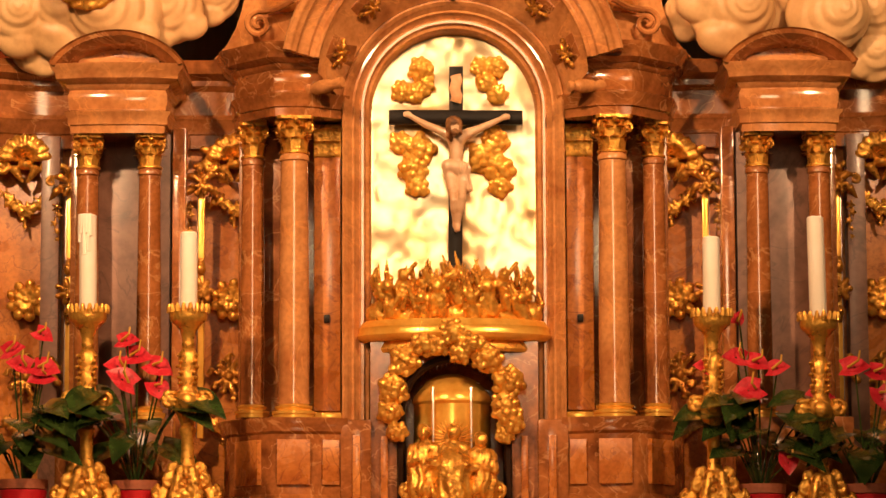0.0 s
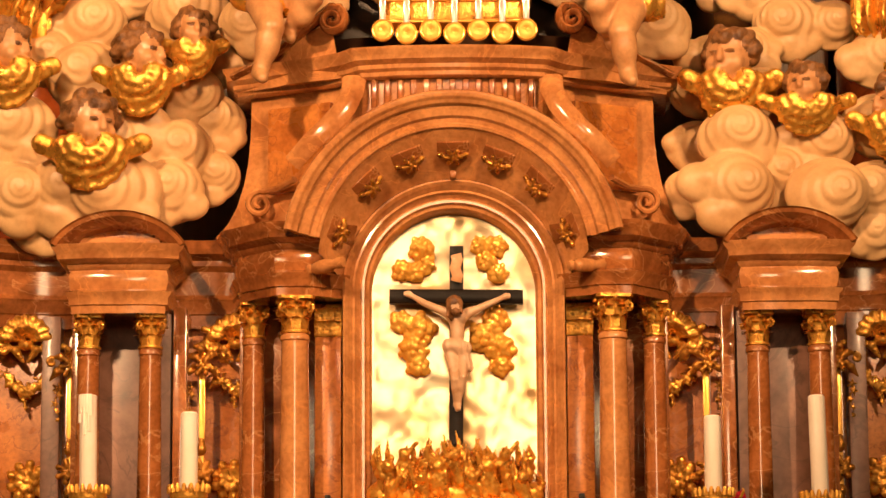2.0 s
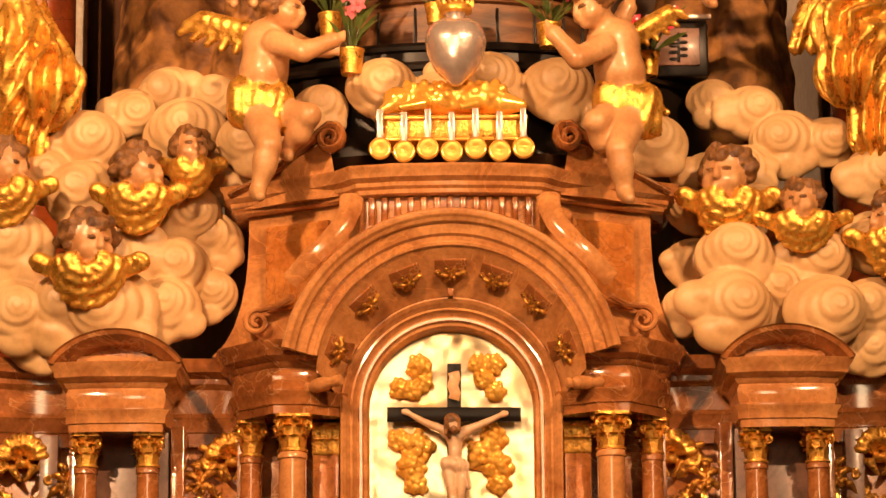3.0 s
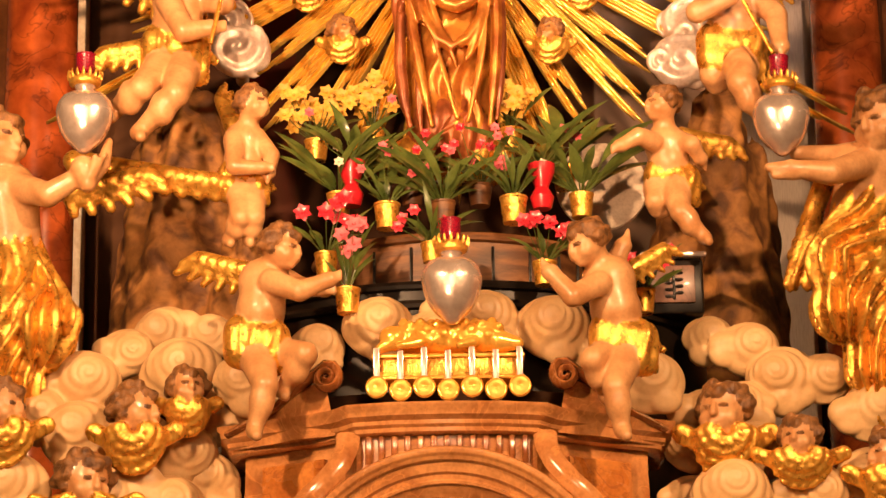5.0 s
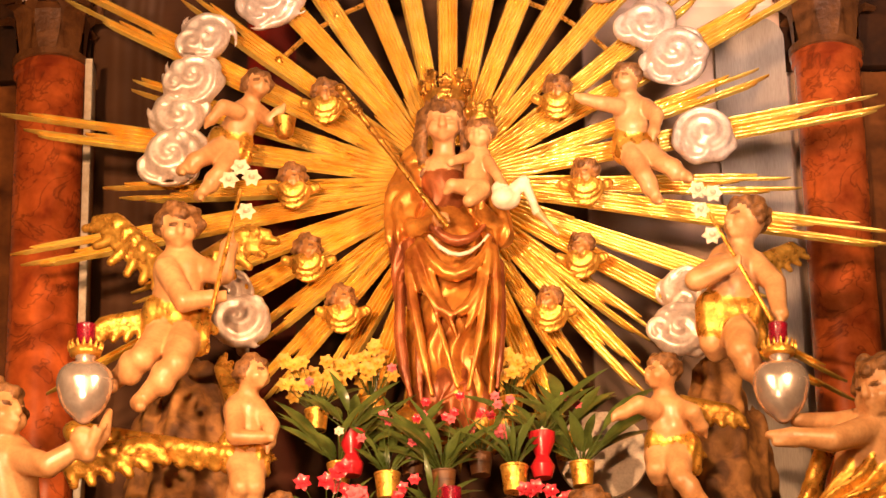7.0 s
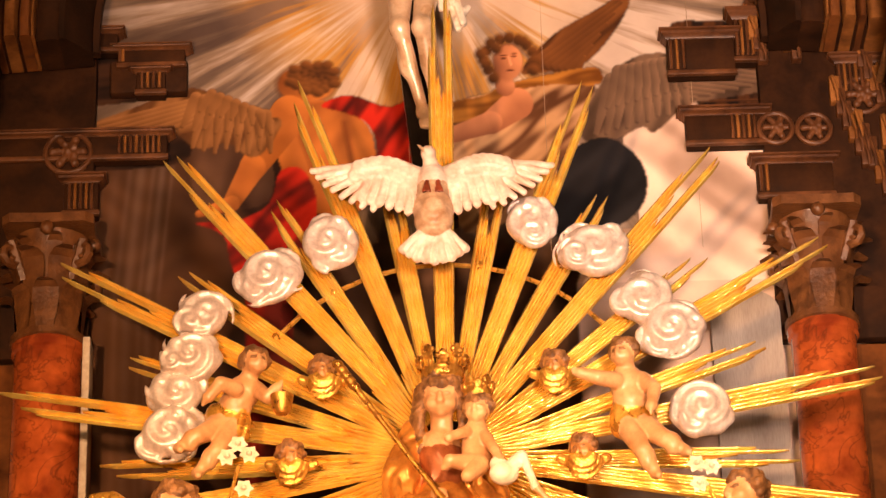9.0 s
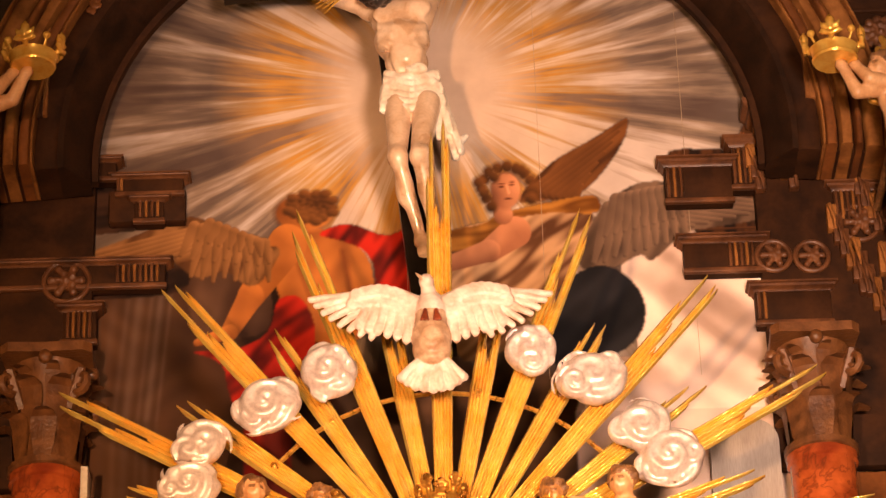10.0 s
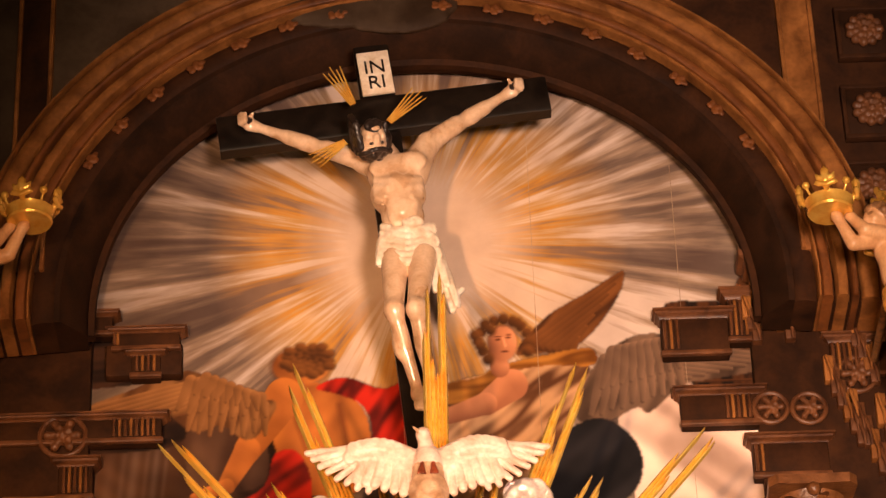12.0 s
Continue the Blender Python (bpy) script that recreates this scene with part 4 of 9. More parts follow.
def stroke(a, b, ra, rb, light, dark, lu=0.3, lv=-0.7, soft=2.5, base=0.5):
    du, dv = b[0] - a[0], b[1] - a[1]
    n2 = du * du + dv * dv
    t = np.clip(((U - a[0]) * du + (V - a[1]) * dv) / n2, 0, 1)
    r = ra + (rb - ra) * t
    pu, pv = U - a[0] - t * du, V - a[1] - t * dv
    d = np.sqrt(pu * pu + pv * pv)
    lay((r - d) / soft + 0.5, base + 0.5 * (pu * lu + pv * lv) / r, light, dark)


def area(outline, light, dark, turn=0.0, fold=18.0, base=0.5, swing=0.4):
    pts = []
    n = len(outline)
    for i in range(n):
        p0, p1, p2, p3 = (Vector(outline[(i + j) % n]) for j in (-1, 0, 1, 2))
        for j in range(4):
            t = j / 4
            pts.append(0.5 * (2 * p1 + (p2 - p0) * t + (2 * p0 - 5 * p1 + 4 * p2 - p3) * t * t + (3 * p1 - p0 - 3 * p2 + p3) * t ** 3))
    inside = np.zeros(U.shape, bool)
    for i, p in enumerate(pts):
        q = pts[i - 1]
        if p.y != q.y:
            inside ^= ((V < p.y) != (V < q.y)) & (U < (q.x - p.x) * (V - p.y) / (q.y - p.y) + p.x)
    m = inside.astype(float)
    m[1:-1, 1:-1] = (2 * m[1:-1, 1:-1] + m[:-2, 1:-1] + m[2:, 1:-1] + m[1:-1, :-2] + m[1:-1, 2:]) / 6
    w = U * math.cos(turn) + V * math.sin(turn)
    x = -U * math.sin(turn) + V * math.cos(turn)
    lay(m, base + swing * np.sin(w / fold + 1.3 * np.sin(x / (fold * 2.1)) + 0.8 * np.sin(w / (fold * 0.37))), light, dark)


def plumes(roots, tips, r, light, dark, tip_r=0.35):
    for a, b in zip(roots, tips):
        stroke(a, b, r, r * tip_r, light, dark, 0.55, -0.75, 2.0, 0.5)


SKIN = (0.46, 0.185, 0.045), (0.13, 0.045, 0.014)
ROSE = (0.46, 0.22, 0.115), (0.15, 0.06, 0.03)
CRIMSON = (0.36, 0.026, 0.012), (0.07, 0.008, 0.005)
TAWNY = (0.27, 0.14, 0.055), (0.075, 0.032, 0.012)
DUN = (0.21, 0.135, 0.09), (0.06, 0.038, 0.026)
RUSSET = (0.20, 0.085, 0.026), (0.05, 0.02, 0.008)
UMBER = (0.055, 0.026, 0.014), (0.016, 0.008, 0.005)
INK = (0.026, 0.023, 0.025), (0.010, 0.009, 0.010)
# ground under the glory
lay((V - 700 - 0.10 * np.abs(U - 740)) / 60, 0.5 + 0.3 * WOB, (0.10, 0.055, 0.03), (0.03, 0.015, 0.009))
area([(60, 545), (200, 560), (330, 570), (470, 560), (560, 700), (560, 930), (40, 930)], UMBER[0], UMBER[1], 0.1, 30)
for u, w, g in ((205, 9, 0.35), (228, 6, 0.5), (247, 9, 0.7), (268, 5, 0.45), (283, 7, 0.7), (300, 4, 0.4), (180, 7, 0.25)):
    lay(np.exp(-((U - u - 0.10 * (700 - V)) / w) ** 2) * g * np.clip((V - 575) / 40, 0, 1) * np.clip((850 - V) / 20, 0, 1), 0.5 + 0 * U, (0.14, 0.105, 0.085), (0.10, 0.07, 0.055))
area([(340, 600), (400, 590), (470, 610), (470, 690), (380, 700), (340, 660)], (0.085, 0.048, 0.03), (0.04, 0.02, 0.013), 0.4, 22)
# painted brackets and fluted entablature
lay(np.clip((500 - U) / 420, 0, 1) * 0.62, 0.5 + 0.4 * WOB, (0.17, 0.085, 0.04), (0.10, 0.045, 0.02))
area([(60, 420), (200, 428), (312, 430), (310, 452), (292, 462), (292, 506), (200, 520), (60, 520)], UMBER[0], UMBER[1], 1.5, 9, 0.6, 0.5)
area([(60, 560), (200, 566), (322, 572), (326, 620), (200, 632), (60, 634)], UMBER[0], UMBER[1], 1.5, 13, 0.5, 0.4)
area([(1172, 402), (1240, 398), (1290, 398), (1300, 365), (1340, 330), (1440, 300), (1470, 600), (1345, 602), (1212, 598), (1205, 540), (1180, 500), (1170, 450)], (0.085, 0.036, 0.014), UMBER[1], 0.05, 8, 0.45, 0.5)
for i in range(44):
    bay, j = divmod(i, 11)
    u, v = ((1182, 408), (1236, 418), (1300, 372), (1352, 330))[bay]
    stroke((u + 5 * j, v + 2 * j), (u + 5 * j + 6, v + 46 + 2 * j), 1.8, 1.4, (0.26, 0.10, 0.03), (0.06, 0.025, 0.01), 0.8, -0.2, 2.0, 0.3 + 0.3 * (i % 3))
for v in (540, 556, 590):
    stroke((1215, v), (1345, v - 2), 2.0, 2.0, (0.12, 0.05, 0.018), UMBER[1], 0, -0.8, 2.0)
# pale slanting light on the right
area([(1075, 600), (1120, 575), (1175, 540), (1212, 548), (1216, 596), (1320, 598), (1342, 690), (1410, 940), (1000, 940), (1020, 760), (1095, 740)], (0.62, 0.49, 0.41), (0.30, 0.215, 0.17), 2.1, 34, 0.55, 0.5)
# red-cloaked figure
area([(478, 565), (515, 532), (560, 520), (622, 545), (652, 600), (645, 690), (600, 715), (520, 700), (490, 630)], SKIN[0], SKIN[1], 0.3, 40, 0.62, 0.3)
stroke((600, 560), (618, 660), 5, 4, (0.20, 0.07, 0.02), SKIN[1], soft=9)
stroke((520, 560), (545, 640), 5, 3, (0.24, 0.085, 0.024), SKIN[1], soft=9)
dab(534, 492, 52, 34, SKIN[0], SKIN[1], 0.7, 0.2)
for i in range(34):
    a = 2.4 * i
    q = math.sqrt(i / 34)
    dab(548 + 44 * q * math.cos(a), 482 + 27 * q * math.sin(a), 11, 8, (0.20, 0.085, 0.025), (0.035, 0.014, 0.006), 0.4, -0.7, 0.3)
area([(560, 530), (610, 513), (680, 535), (742, 508), (748, 600), (725, 665), (640, 690), (655, 610), (640, 565), (605, 545)], CRIMSON[0], CRIMSON[1], 0.5, 13, 0.55, 0.5)
area([(345, 722), (410, 722), (470, 695), (490, 640), (530, 640), (552, 700), (530, 800), (470, 880), (410, 800), (395, 745)], CRIMSON[0], CRIMSON[1], 0.9, 14, 0.6, 0.45)
stroke((505, 545), (443, 632), 34, 23, *SKIN)
stroke((443, 632), (408, 690), 22, 15, *SKIN)
stroke((408, 692), (352, 708), 13, 6, *SKIN)
area([(137, 563), (230, 528), (320, 496), (370, 502), (440, 545), (492, 553), (468, 600), (440, 616), (400, 590), (360, 600), (330, 588), (300, 566), (220, 566)], TAWNY[0], TAWNY[1], 0.6, 14, 0.35, 0.3)
plumes([(345, 518 + 7 * i) for i in range(7)], [(137 + 27 * i, 562 + 2 * i) for i in range(7)], 8, *TAWNY)
plumes([(352 + 17 * i, 545 + 2 * i) for i in range(8)], [(340 + 19 * i, 596 + 4 * (i % 3) + i) for i in range(8)], 10, *TAWNY)
plumes([(345 + 15 * i, 512 + 4 * i) for i in range(9)], [(322 + 19 * i, 560 + 5 * (i % 2) + 2 * i) for i in range(9)], 11, *TAWNY)
plumes([(372 + 14 * i, 506 + 6 * i) for i in range(7)], [(352 + 18 * i, 534 + 5 * i) for i in range(7)], 10, *TAWNY)
# curly-haired figure
area([(905, 480), (960, 420), (1040, 375), (1102, 341), (1092, 385), (1050, 440), (1010, 472), (950, 482)], RUSSET[0], RUSSET[1], 0.8, 12, 0.4, 0.35)
plumes([(930 + 12 * i, 465 + 3 * i) for i in range(7)], [(1101 - 14 * i, 343 + 19 * i) for i in range(7)], 9, *RUSSET)
area([(785, 540), (850, 515), (900, 500), (960, 500), (1030, 500), (1015, 570), (965, 650), (900, 720), (800, 750), (778, 650)], (0.40, 0.25, 0.14), (0.10, 0.045, 0.02), 0.9, 11, 0.5, 0.5)
area([(780, 532), (840, 520), (880, 500), (1000, 478), (1042, 478), (1040, 506), (960, 504), (890, 516), (850, 548), (785, 566)], (0.34, 0.165, 0.035), (0.13, 0.05, 0.010), 1.4, 9)
stroke((898, 535), (852, 566), 27, 20, *ROSE)
stroke((852, 566), (778, 588), 19, 13, *ROSE)
stroke((878, 505), (872, 478), 17, 14, *ROSE)
dab(884, 462, 27, 34, ROSE[0], ROSE[1], 0.6, -0.3)
for u, v, ru, rv in ((877, 456, 5, 1.8), (895, 453, 5, 1.8), (877, 451, 6, 1.2), (896, 448, 6, 1.2), (888, 477, 7, 1.6), (889, 469, 3, 1.2)):
    dab(u, v, ru, rv, (0.16, 0.05, 0.02), (0.05, 0.018, 0.009), 0.3, -0.6, 0.4)
stroke((885, 455), (888, 468), 2.6, 3.4, (0.52, 0.27, 0.15), (0.26, 0.11, 0.05), 0.8, -0.3)
for u, v in ((848, 442), (842, 458), (850, 476), (858, 490), (856, 430), (872, 424), (888, 421), (904, 425), (918, 434), (928, 446), (932, 462), (928, 478), (912, 428), (864, 438), (838, 448), (846, 466)):
    dab(u, v, 11, 11, (0.17, 0.07, 0.02), (0.02, 0.009, 0.005), 0.4, -0.7, 0.35)
area([(1010, 560), (1045, 502), (1090, 466), (1140, 453), (1230, 460), (1262, 478), (1374, 500), (1330, 522), (1240, 536), (1190, 545), (1130, 590), (1110, 580), (1060, 602), (1008, 600)], DUN[0], DUN[1], 0.5, 16, 0.35, 0.3)
plumes([(1130, 472 + 8 * i) for i in range(8)], [(1373 - 24 * i, 501 + 4.5 * i) for i in range(8)], 10, *DUN)
plumes([(1060 + 13 * i, 500 - 3 * i) for i in range(10)], [(1030 + 18 * i, 590 - 5 * i + 4 * (i % 2)) for i in range(10)], 13, *DUN)
plumes([(1075 + 13 * i, 484 - 2 * i) for i in range(9)], [(1052 + 17 * i, 545 - 4 * i) for i in range(9)], 12, *DUN)
area([(975, 625), (1035, 596), (1080, 612), (1110, 652), (1106, 705), (1060, 745), (960, 770), (955, 680)], INK[0], INK[1], 0.8, 20)

PIG = 1.9 * PIG ** 1.25
mesh = bpy.data.meshes.new("painted_wall")
rows, cols = U.shape
co = np.stack([(GX + XX) * K - GX, np.zeros(U.shape), (GZ + ZZ - 1.6) * K + 1.46 - GZ], -1).reshape(-1, 3)
q = (np.arange(rows - 1)[:, None] * cols + np.arange(cols - 1)).reshape(-1)
mesh.from_pydata(co.tolist(), [], np.stack([q, q + 1, q + cols + 1, q + cols], -1).tolist())
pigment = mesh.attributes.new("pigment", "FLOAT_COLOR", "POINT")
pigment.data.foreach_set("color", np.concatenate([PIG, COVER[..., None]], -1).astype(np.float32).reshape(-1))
mesh.materials.append(GLORY)
painted = new("painted_wall", mesh)
painted.parent = mural
painted.location = (0.0, 0.22, 0.14)


# big wall columns with brown capitals and the stepped cornices over them
def wall_column(s, x0, w, ztop, mat):
    ob = thing("wall_column", (x0, 13.55, 2.0), "tall polished red marble wall column with brown capital", "column", "choir wall columns")
    r = w / 2
    part("shaft", lathe([(r * 1.06, 0), (r * 1.04, 3.0), (r, ztop - 2.05), (r * 1.08, ztop - 2.04), (r * 1.1, ztop - 2.0), (r * 1.0, ztop - 1.98)], 40), mat, ob)
    c = part("capital", capital_mesh(r * 1.0, 0.64), CAPITAL_BROWN, ob, "carved brown leaf capital")
    c.location.z = ztop - 2.0
    part("backing", box((s * r * 0.9 - 0.12, 0.05, 0), (s * r * 0.9 + 0.35, 0.2, ztop - 2.05), 0.01), ARCH_BROWN, ob)


pale = material("pale_grey_painted_boards", (0.50, 0.43, 0.37), (0.36, 0.30, 0.25), 0.6, scale=3, bump=0.05, stretch=(2, 1, 0.2))
for x0, x1, top in ((1.415, 1.756, 8.430),):
    r = min(0.12, (x1 - x0) / 2)
    pts = [(x0, 13.7, 4.5), (x1, 13.7, 4.5)] + [(x1 - r + r * math.cos(radians(15 * i)), 13.7, top - r + r * math.sin(radians(15 * i))) for i in range(7)] + [(x0 + r + r * math.cos(radians(90 + 15 * i)), 13.7, top - r + r * math.sin(radians(90 + 15 * i))) for i in range(7)]
    solo("pale_board", loft([[(x, y + dy, z) for x, y, z in pts] for dy in (0.0, 0.06)], close=True, caps=True), pale, (0, 0, 0), "pale grey painted upright board behind the rays", "board", smooth=False)

wall_column(-1, -1.815, 0.33, 8.13, MARBLE_RED)
wall_column(1, 1.937, 0.32, 8.13, MARBLE_RED)
for lo, hi, mt, lab in (((-1.625, 13.35, 4.0), (-1.59, 13.5, 8.1), SILVER, "thin pale metal strip beside the wall column"),):
    solo("wall_strip", box(lo, hi, 0.004), WHITE_PAINT, (0, 0, 0), lab, "strip")


WALL_Y = 13.72  # front of the shallow architecture that frames the mural


def flush(x, y, z):
    """The place on the wall's face that hides the given place from the nave."""
    k = WALL_Y / y
    return x * k, 1.6 + (z - 1.6) * k


def pier(x0, x1, z0, z1, y, label):
    (x0, z0), (x1, z1) = flush(x0, y, z0), flush(x1, y, z1)
    solo("wall_pier", box((x0, WALL_Y + 0.02, z0), (x1, 13.81, z1), 0.01), FRESCO_WOOD, (0, 0, 0), label, "pier", "choir piers", kind="structure")


pier(1.735, 2.9, 8.12, 10.02, 13.60, "dark painted pier beside the mural")
pier(-2.9, -1.63, 8.12, 9.86, 13.60, "dark painted pier beside the mural")
pier(-1.56, -1.17, 9.615, 9.80, 13.62, "dark painted cornice return beside the mural")


def cornice_block(x0, x1, z0, z1, y, flutes=(0.0, 0.3), group="choir cornice blocks"):
    """A projecting block with a moulded cap, a foot fillet and rows of upright flutes."""
    (x0, z0), (x1, z1), y = flush(x0, y, z0), flush(x1, y, z1), WALL_Y
    ob = thing("cornice_block", (x0, y, z0), "dark brown fluted cornice block beside the mural", "cornice", group)
    w, h = x1 - x0, z1 - z0
    part("body", box((0.0, 0.0, 0.0), (w, 13.80 - y, h * 0.80), 0.006), FRESCO_WOOD, ob)
    cap_h = h * 0.2
    # cap, foot and flutes take lighter browns as painted lit edges and glints
    part("cap", moulding([(-0.004, 13.80 - y), (-0.004, -0.004), (w + 0.004, -0.004), (w + 0.004, 13.80 - y)], [(-0.02, h * 0.80), (0.0, h * 0.80), (0.008, h * 0.80 + 0.3 * cap_h), (0.022, h * 0.80 + 0.45 * cap_h), (0.024, h * 0.80 + 0.7 * cap_h), (0.036, h - 0.01), (0.036, h), (-0.02, h)]), BRACKET_BROWN, ob, "moulded brown cap")
    part("foot", box((-0.008, -0.012, -0.004), (w + 0.008, 0.02, 0.022), 0.005), BRACKET_BROWN, ob)
    a, b = flutes
    n = max(2, int((b - a) * w / 0.026))
    for j in range(n):
        x = w * a + (b - a) * w * (j + 0.5) / n
        part("flute", ribbon([(x, 0.0, 0.035), (x, -0.012, 0.05), (x, -0.012, h * 0.72), (x, 0.0, h * 0.77)], 0.009, 0.012, taper=1.0), BRACKET_BROWN if j % 2 == 0 else FRESCO_EDGE, ob)
    return ob


cornice_block(1.262, 1.60, 9.500, 9.757, 13.40, (0.0, 0.28))
cornice_block(1.60, 1.715, 9.56, 9.859, 13.38, (0.0, 0.9))
cornice_block(1.66, 2.03, 8.772, 9.000, 13.36, (0.0, 0.16))
cornice_block(1.335, 1.73, 9.130, 9.335, 13.46, (0.55, 0.9))
cornice_block(2.10, 2.55, 9.36, 9.60, 13.42, (0.0, 0.5))
cornice_block(-1.50, -1.165, 9.635, 9.755, 13.42, (0.0, 0.1), "dark cornice blocks")
cornice_block(-1.408, -1.262, 9.490, 9.640, 13.44, (0.1, 0.9), "dark cornice blocks")
cornice_block(-1.63, -1.505, 9.73, 9.86, 13.42, (0.0, 0.2), "dark cornice blocks")
cornice_block(-2.5, -1.25, 9.130, 9.290, 13.46, (0.80, 0.98), "dark cornice blocks")
cornice_block(-1.75, -1.58, 8.80, 9.02, 13.42, (0.1, 0.9), "dark cornice blocks")


def great_cornice(x0, x1, z, y, label):
    (x0, z), (x1, z), y = flush(x0, y, z), flush(x1, y, z), WALL_Y - 0.04
    ob = thing("great_cornice", (x0, y, z), label, "cornice", "choir cornices")
    w = x1 - x0
    part("crown", moulding([(0.0, 0.1), (0.0, 0.0), (w, 0.0), (w, 0.1)], [(-0.1, -0.155), (0.0, -0.155), (0.01, -0.13), (0.03, -0.12), (0.034, -0.09), (0.06, -0.075), (0.064, -0.045), (0.09, -0.03), (0.094, 0.0), (-0.1, 0.0)]), BRACKET_BROWN, ob)
    # the light on the fascia is put into its ochre
    part("fascia", box((0.10, 0.03, -0.30), (w - 0.10, 0.1, -0.16), 0.006), FRESCO_EDGE, ob, "lit ochre fascia")


great_cornice(1.76, 2.9, 10.03, 13.40, "brown moulded great cornice beside the arch")
great_cornice(-2.9, -1.70, 9.99, 13.40, "dark moulded great cornice beside the arch")


def roundel(c, r):
    x, z = flush(*c)
    c = (x, WALL_Y, z)
    ob = thing("roundel", c, "carved round rosette in a moulded rim", "roundel", "frieze roundels")
    bm = bmesh.new()
    ribbon([(r * math.cos(0.2618 * i), 0, r * math.sin(0.2618 * i)) for i in range(25)], 0.014, 0.014, bm, taper=1.0)
    part("rim", bm, BRACKET_BROWN, ob)
    part("rosette", carve("rosette", rosette_prims((0, 0.0, 0), r * 0.85, 6), 0.008, 0.01), BRACKET_BROWN, ob, angle=0)


roundel((-1.735, 13.42, 9.147), 0.115)
roundel((1.775, 13.42, 9.188), 0.085)
roundel((1.965, 13.42, 9.180), 0.085)
roundel((2.21, 13.36, 9.33), 0.10)


def dentil_stack(a, b, n, h):
    """Upright carved dentils stepping down along a receding cornice, each with its little console."""
    (ax, az), (bx, bz) = flush(*a), flush(*b)
    a, b = Vector((ax, WALL_Y - 0.03, az)), Vector((bx, WALL_Y - 0.03, bz))
    ob = thing("dentil_course", a, "stepping row of upright carved dentils on a cornice", "cornice", "dentil courses")
    for i in range(n):
        q = (b - a) * (i / max(1, n - 1))
        bm = box((q.x - 0.030, 0.0, q.z - h), (q.x + 0.022, 0.06, q.z), 0.006)
        ribbon([(q.x - 0.014, 0.0, q.z - 0.012), (q.x - 0.012, -0.02, q.z - 0.25 * h), (q.x + 0.004, -0.02, q.z - 0.75 * h), (q.x + 0.008, 0.0, q.z - h)], 0.012, 0.016, bm, taper=0.8)
        # every third dentil is ochre, a glint given by colour
        part("dentil", bm, BRACKET_BROWN if i % 3 else FRESCO_EDGE, ob)


for a, b, n, h in (((1.752, 13.36, 9.985), (1.905, 13.36, 9.72), 5, 0.19), ((1.70, 13.37, 9.80), (1.74, 13.37, 9.66), 3, 0.13), ((2.075, 13.34, 9.42), (2.20, 13.34, 9.06), 6, 0.15), ((2.17, 13.30, 9.20), (2.31, 13.30, 8.82), 6, 0.17), ((2.20, 13.33, 9.68), (2.30, 13.33, 9.40), 5, 0.15), ((2.30, 13.28, 9.16), (2.42, 13.28, 8.86), 5, 0.18)):
    dentil_stack(a, b, n, h)
# ---------------------------------------------------------------- carved figures: each statue is one plain mesh
FIG = [FLESH, HAIR, GOLD, SILVER, ROBE, WHITE_PAINT, BLACK_HAIR, PALE_FLESH]


def head_prims(c, s, face=(0, -1, 0), hair=1, skin=0, eyes=True):
    """A small head with curls, looking along face."""
    f = Vector((face[0], face[1], face[2] - 0.28)).normalized()
    c = Vector(c)
    side = f.cross(Vector((0, 0, 1))).normalized()
    up = side.cross(f)
    out = [egg(c, (0.078 * s, 0.082 * s, 0.096 * s), skin), egg(c + f * 0.04 * s - up * 0.035 * s, (0.056 * s, 0.056 * s, 0.06 * s), skin)]
    out += [egg(c + f * 0.096 * s - up * 0.012 * s, 0.014 * s, skin), egg(c + f * 0.078 * s - up * 0.066 * s, 0.019 * s, skin)]
    out += [egg(c + f * 0.058 * s + side * q * 0.036 * s - up * 0.03 * s, 0.032 * s, skin) for q in (-1, 1)]
    out += [egg(c + f * 0.094 * s + side * q * 0.032 * s + up * 0.016 * s, (0.02 * s, 0.02 * s, 0.014 * s), -1) for q in (-1, 1)]
    out += [egg(c + f * 0.079 * s + side * q * 0.031 * s + up * 0.013 * s, (0.014 * s, 0.010 * s, 0.006 * s), hair if eyes else skin) for q in (-1, 1)]
    out += [cap(c + f * 0.088 * s + up * 0.02 * s, c + f * 0.102 * s - up * 0.014 * s, 0.009 * s, 0.013 * s, skin), egg(c + f * 0.092 * s - up * 0.043 * s, (0.02 * s, 0.012 * s, 0.008 * s), skin)]
    for i in range(52):
        a, b = i * 2.39996, math.asin(-0.35 + 1.33 * (i + 0.5) / 52)
        d = side * math.cos(a) * math.cos(b) + f * math.sin(a) * math.cos(b) + up * math.sin(b)
        if d.dot(f) > 0.30 and d.dot(up) < 0.62:
            continue
        out.append(egg(c + d * (0.074 + 0.010 * (i % 3)) * s, (0.025 + 0.004 * (i % 2)) * s, hair, (0.003 * s, 120 / s, 2)))
    return out


def limb(pts, rads, skin=0):
    return [line(pts, rads, skin)]


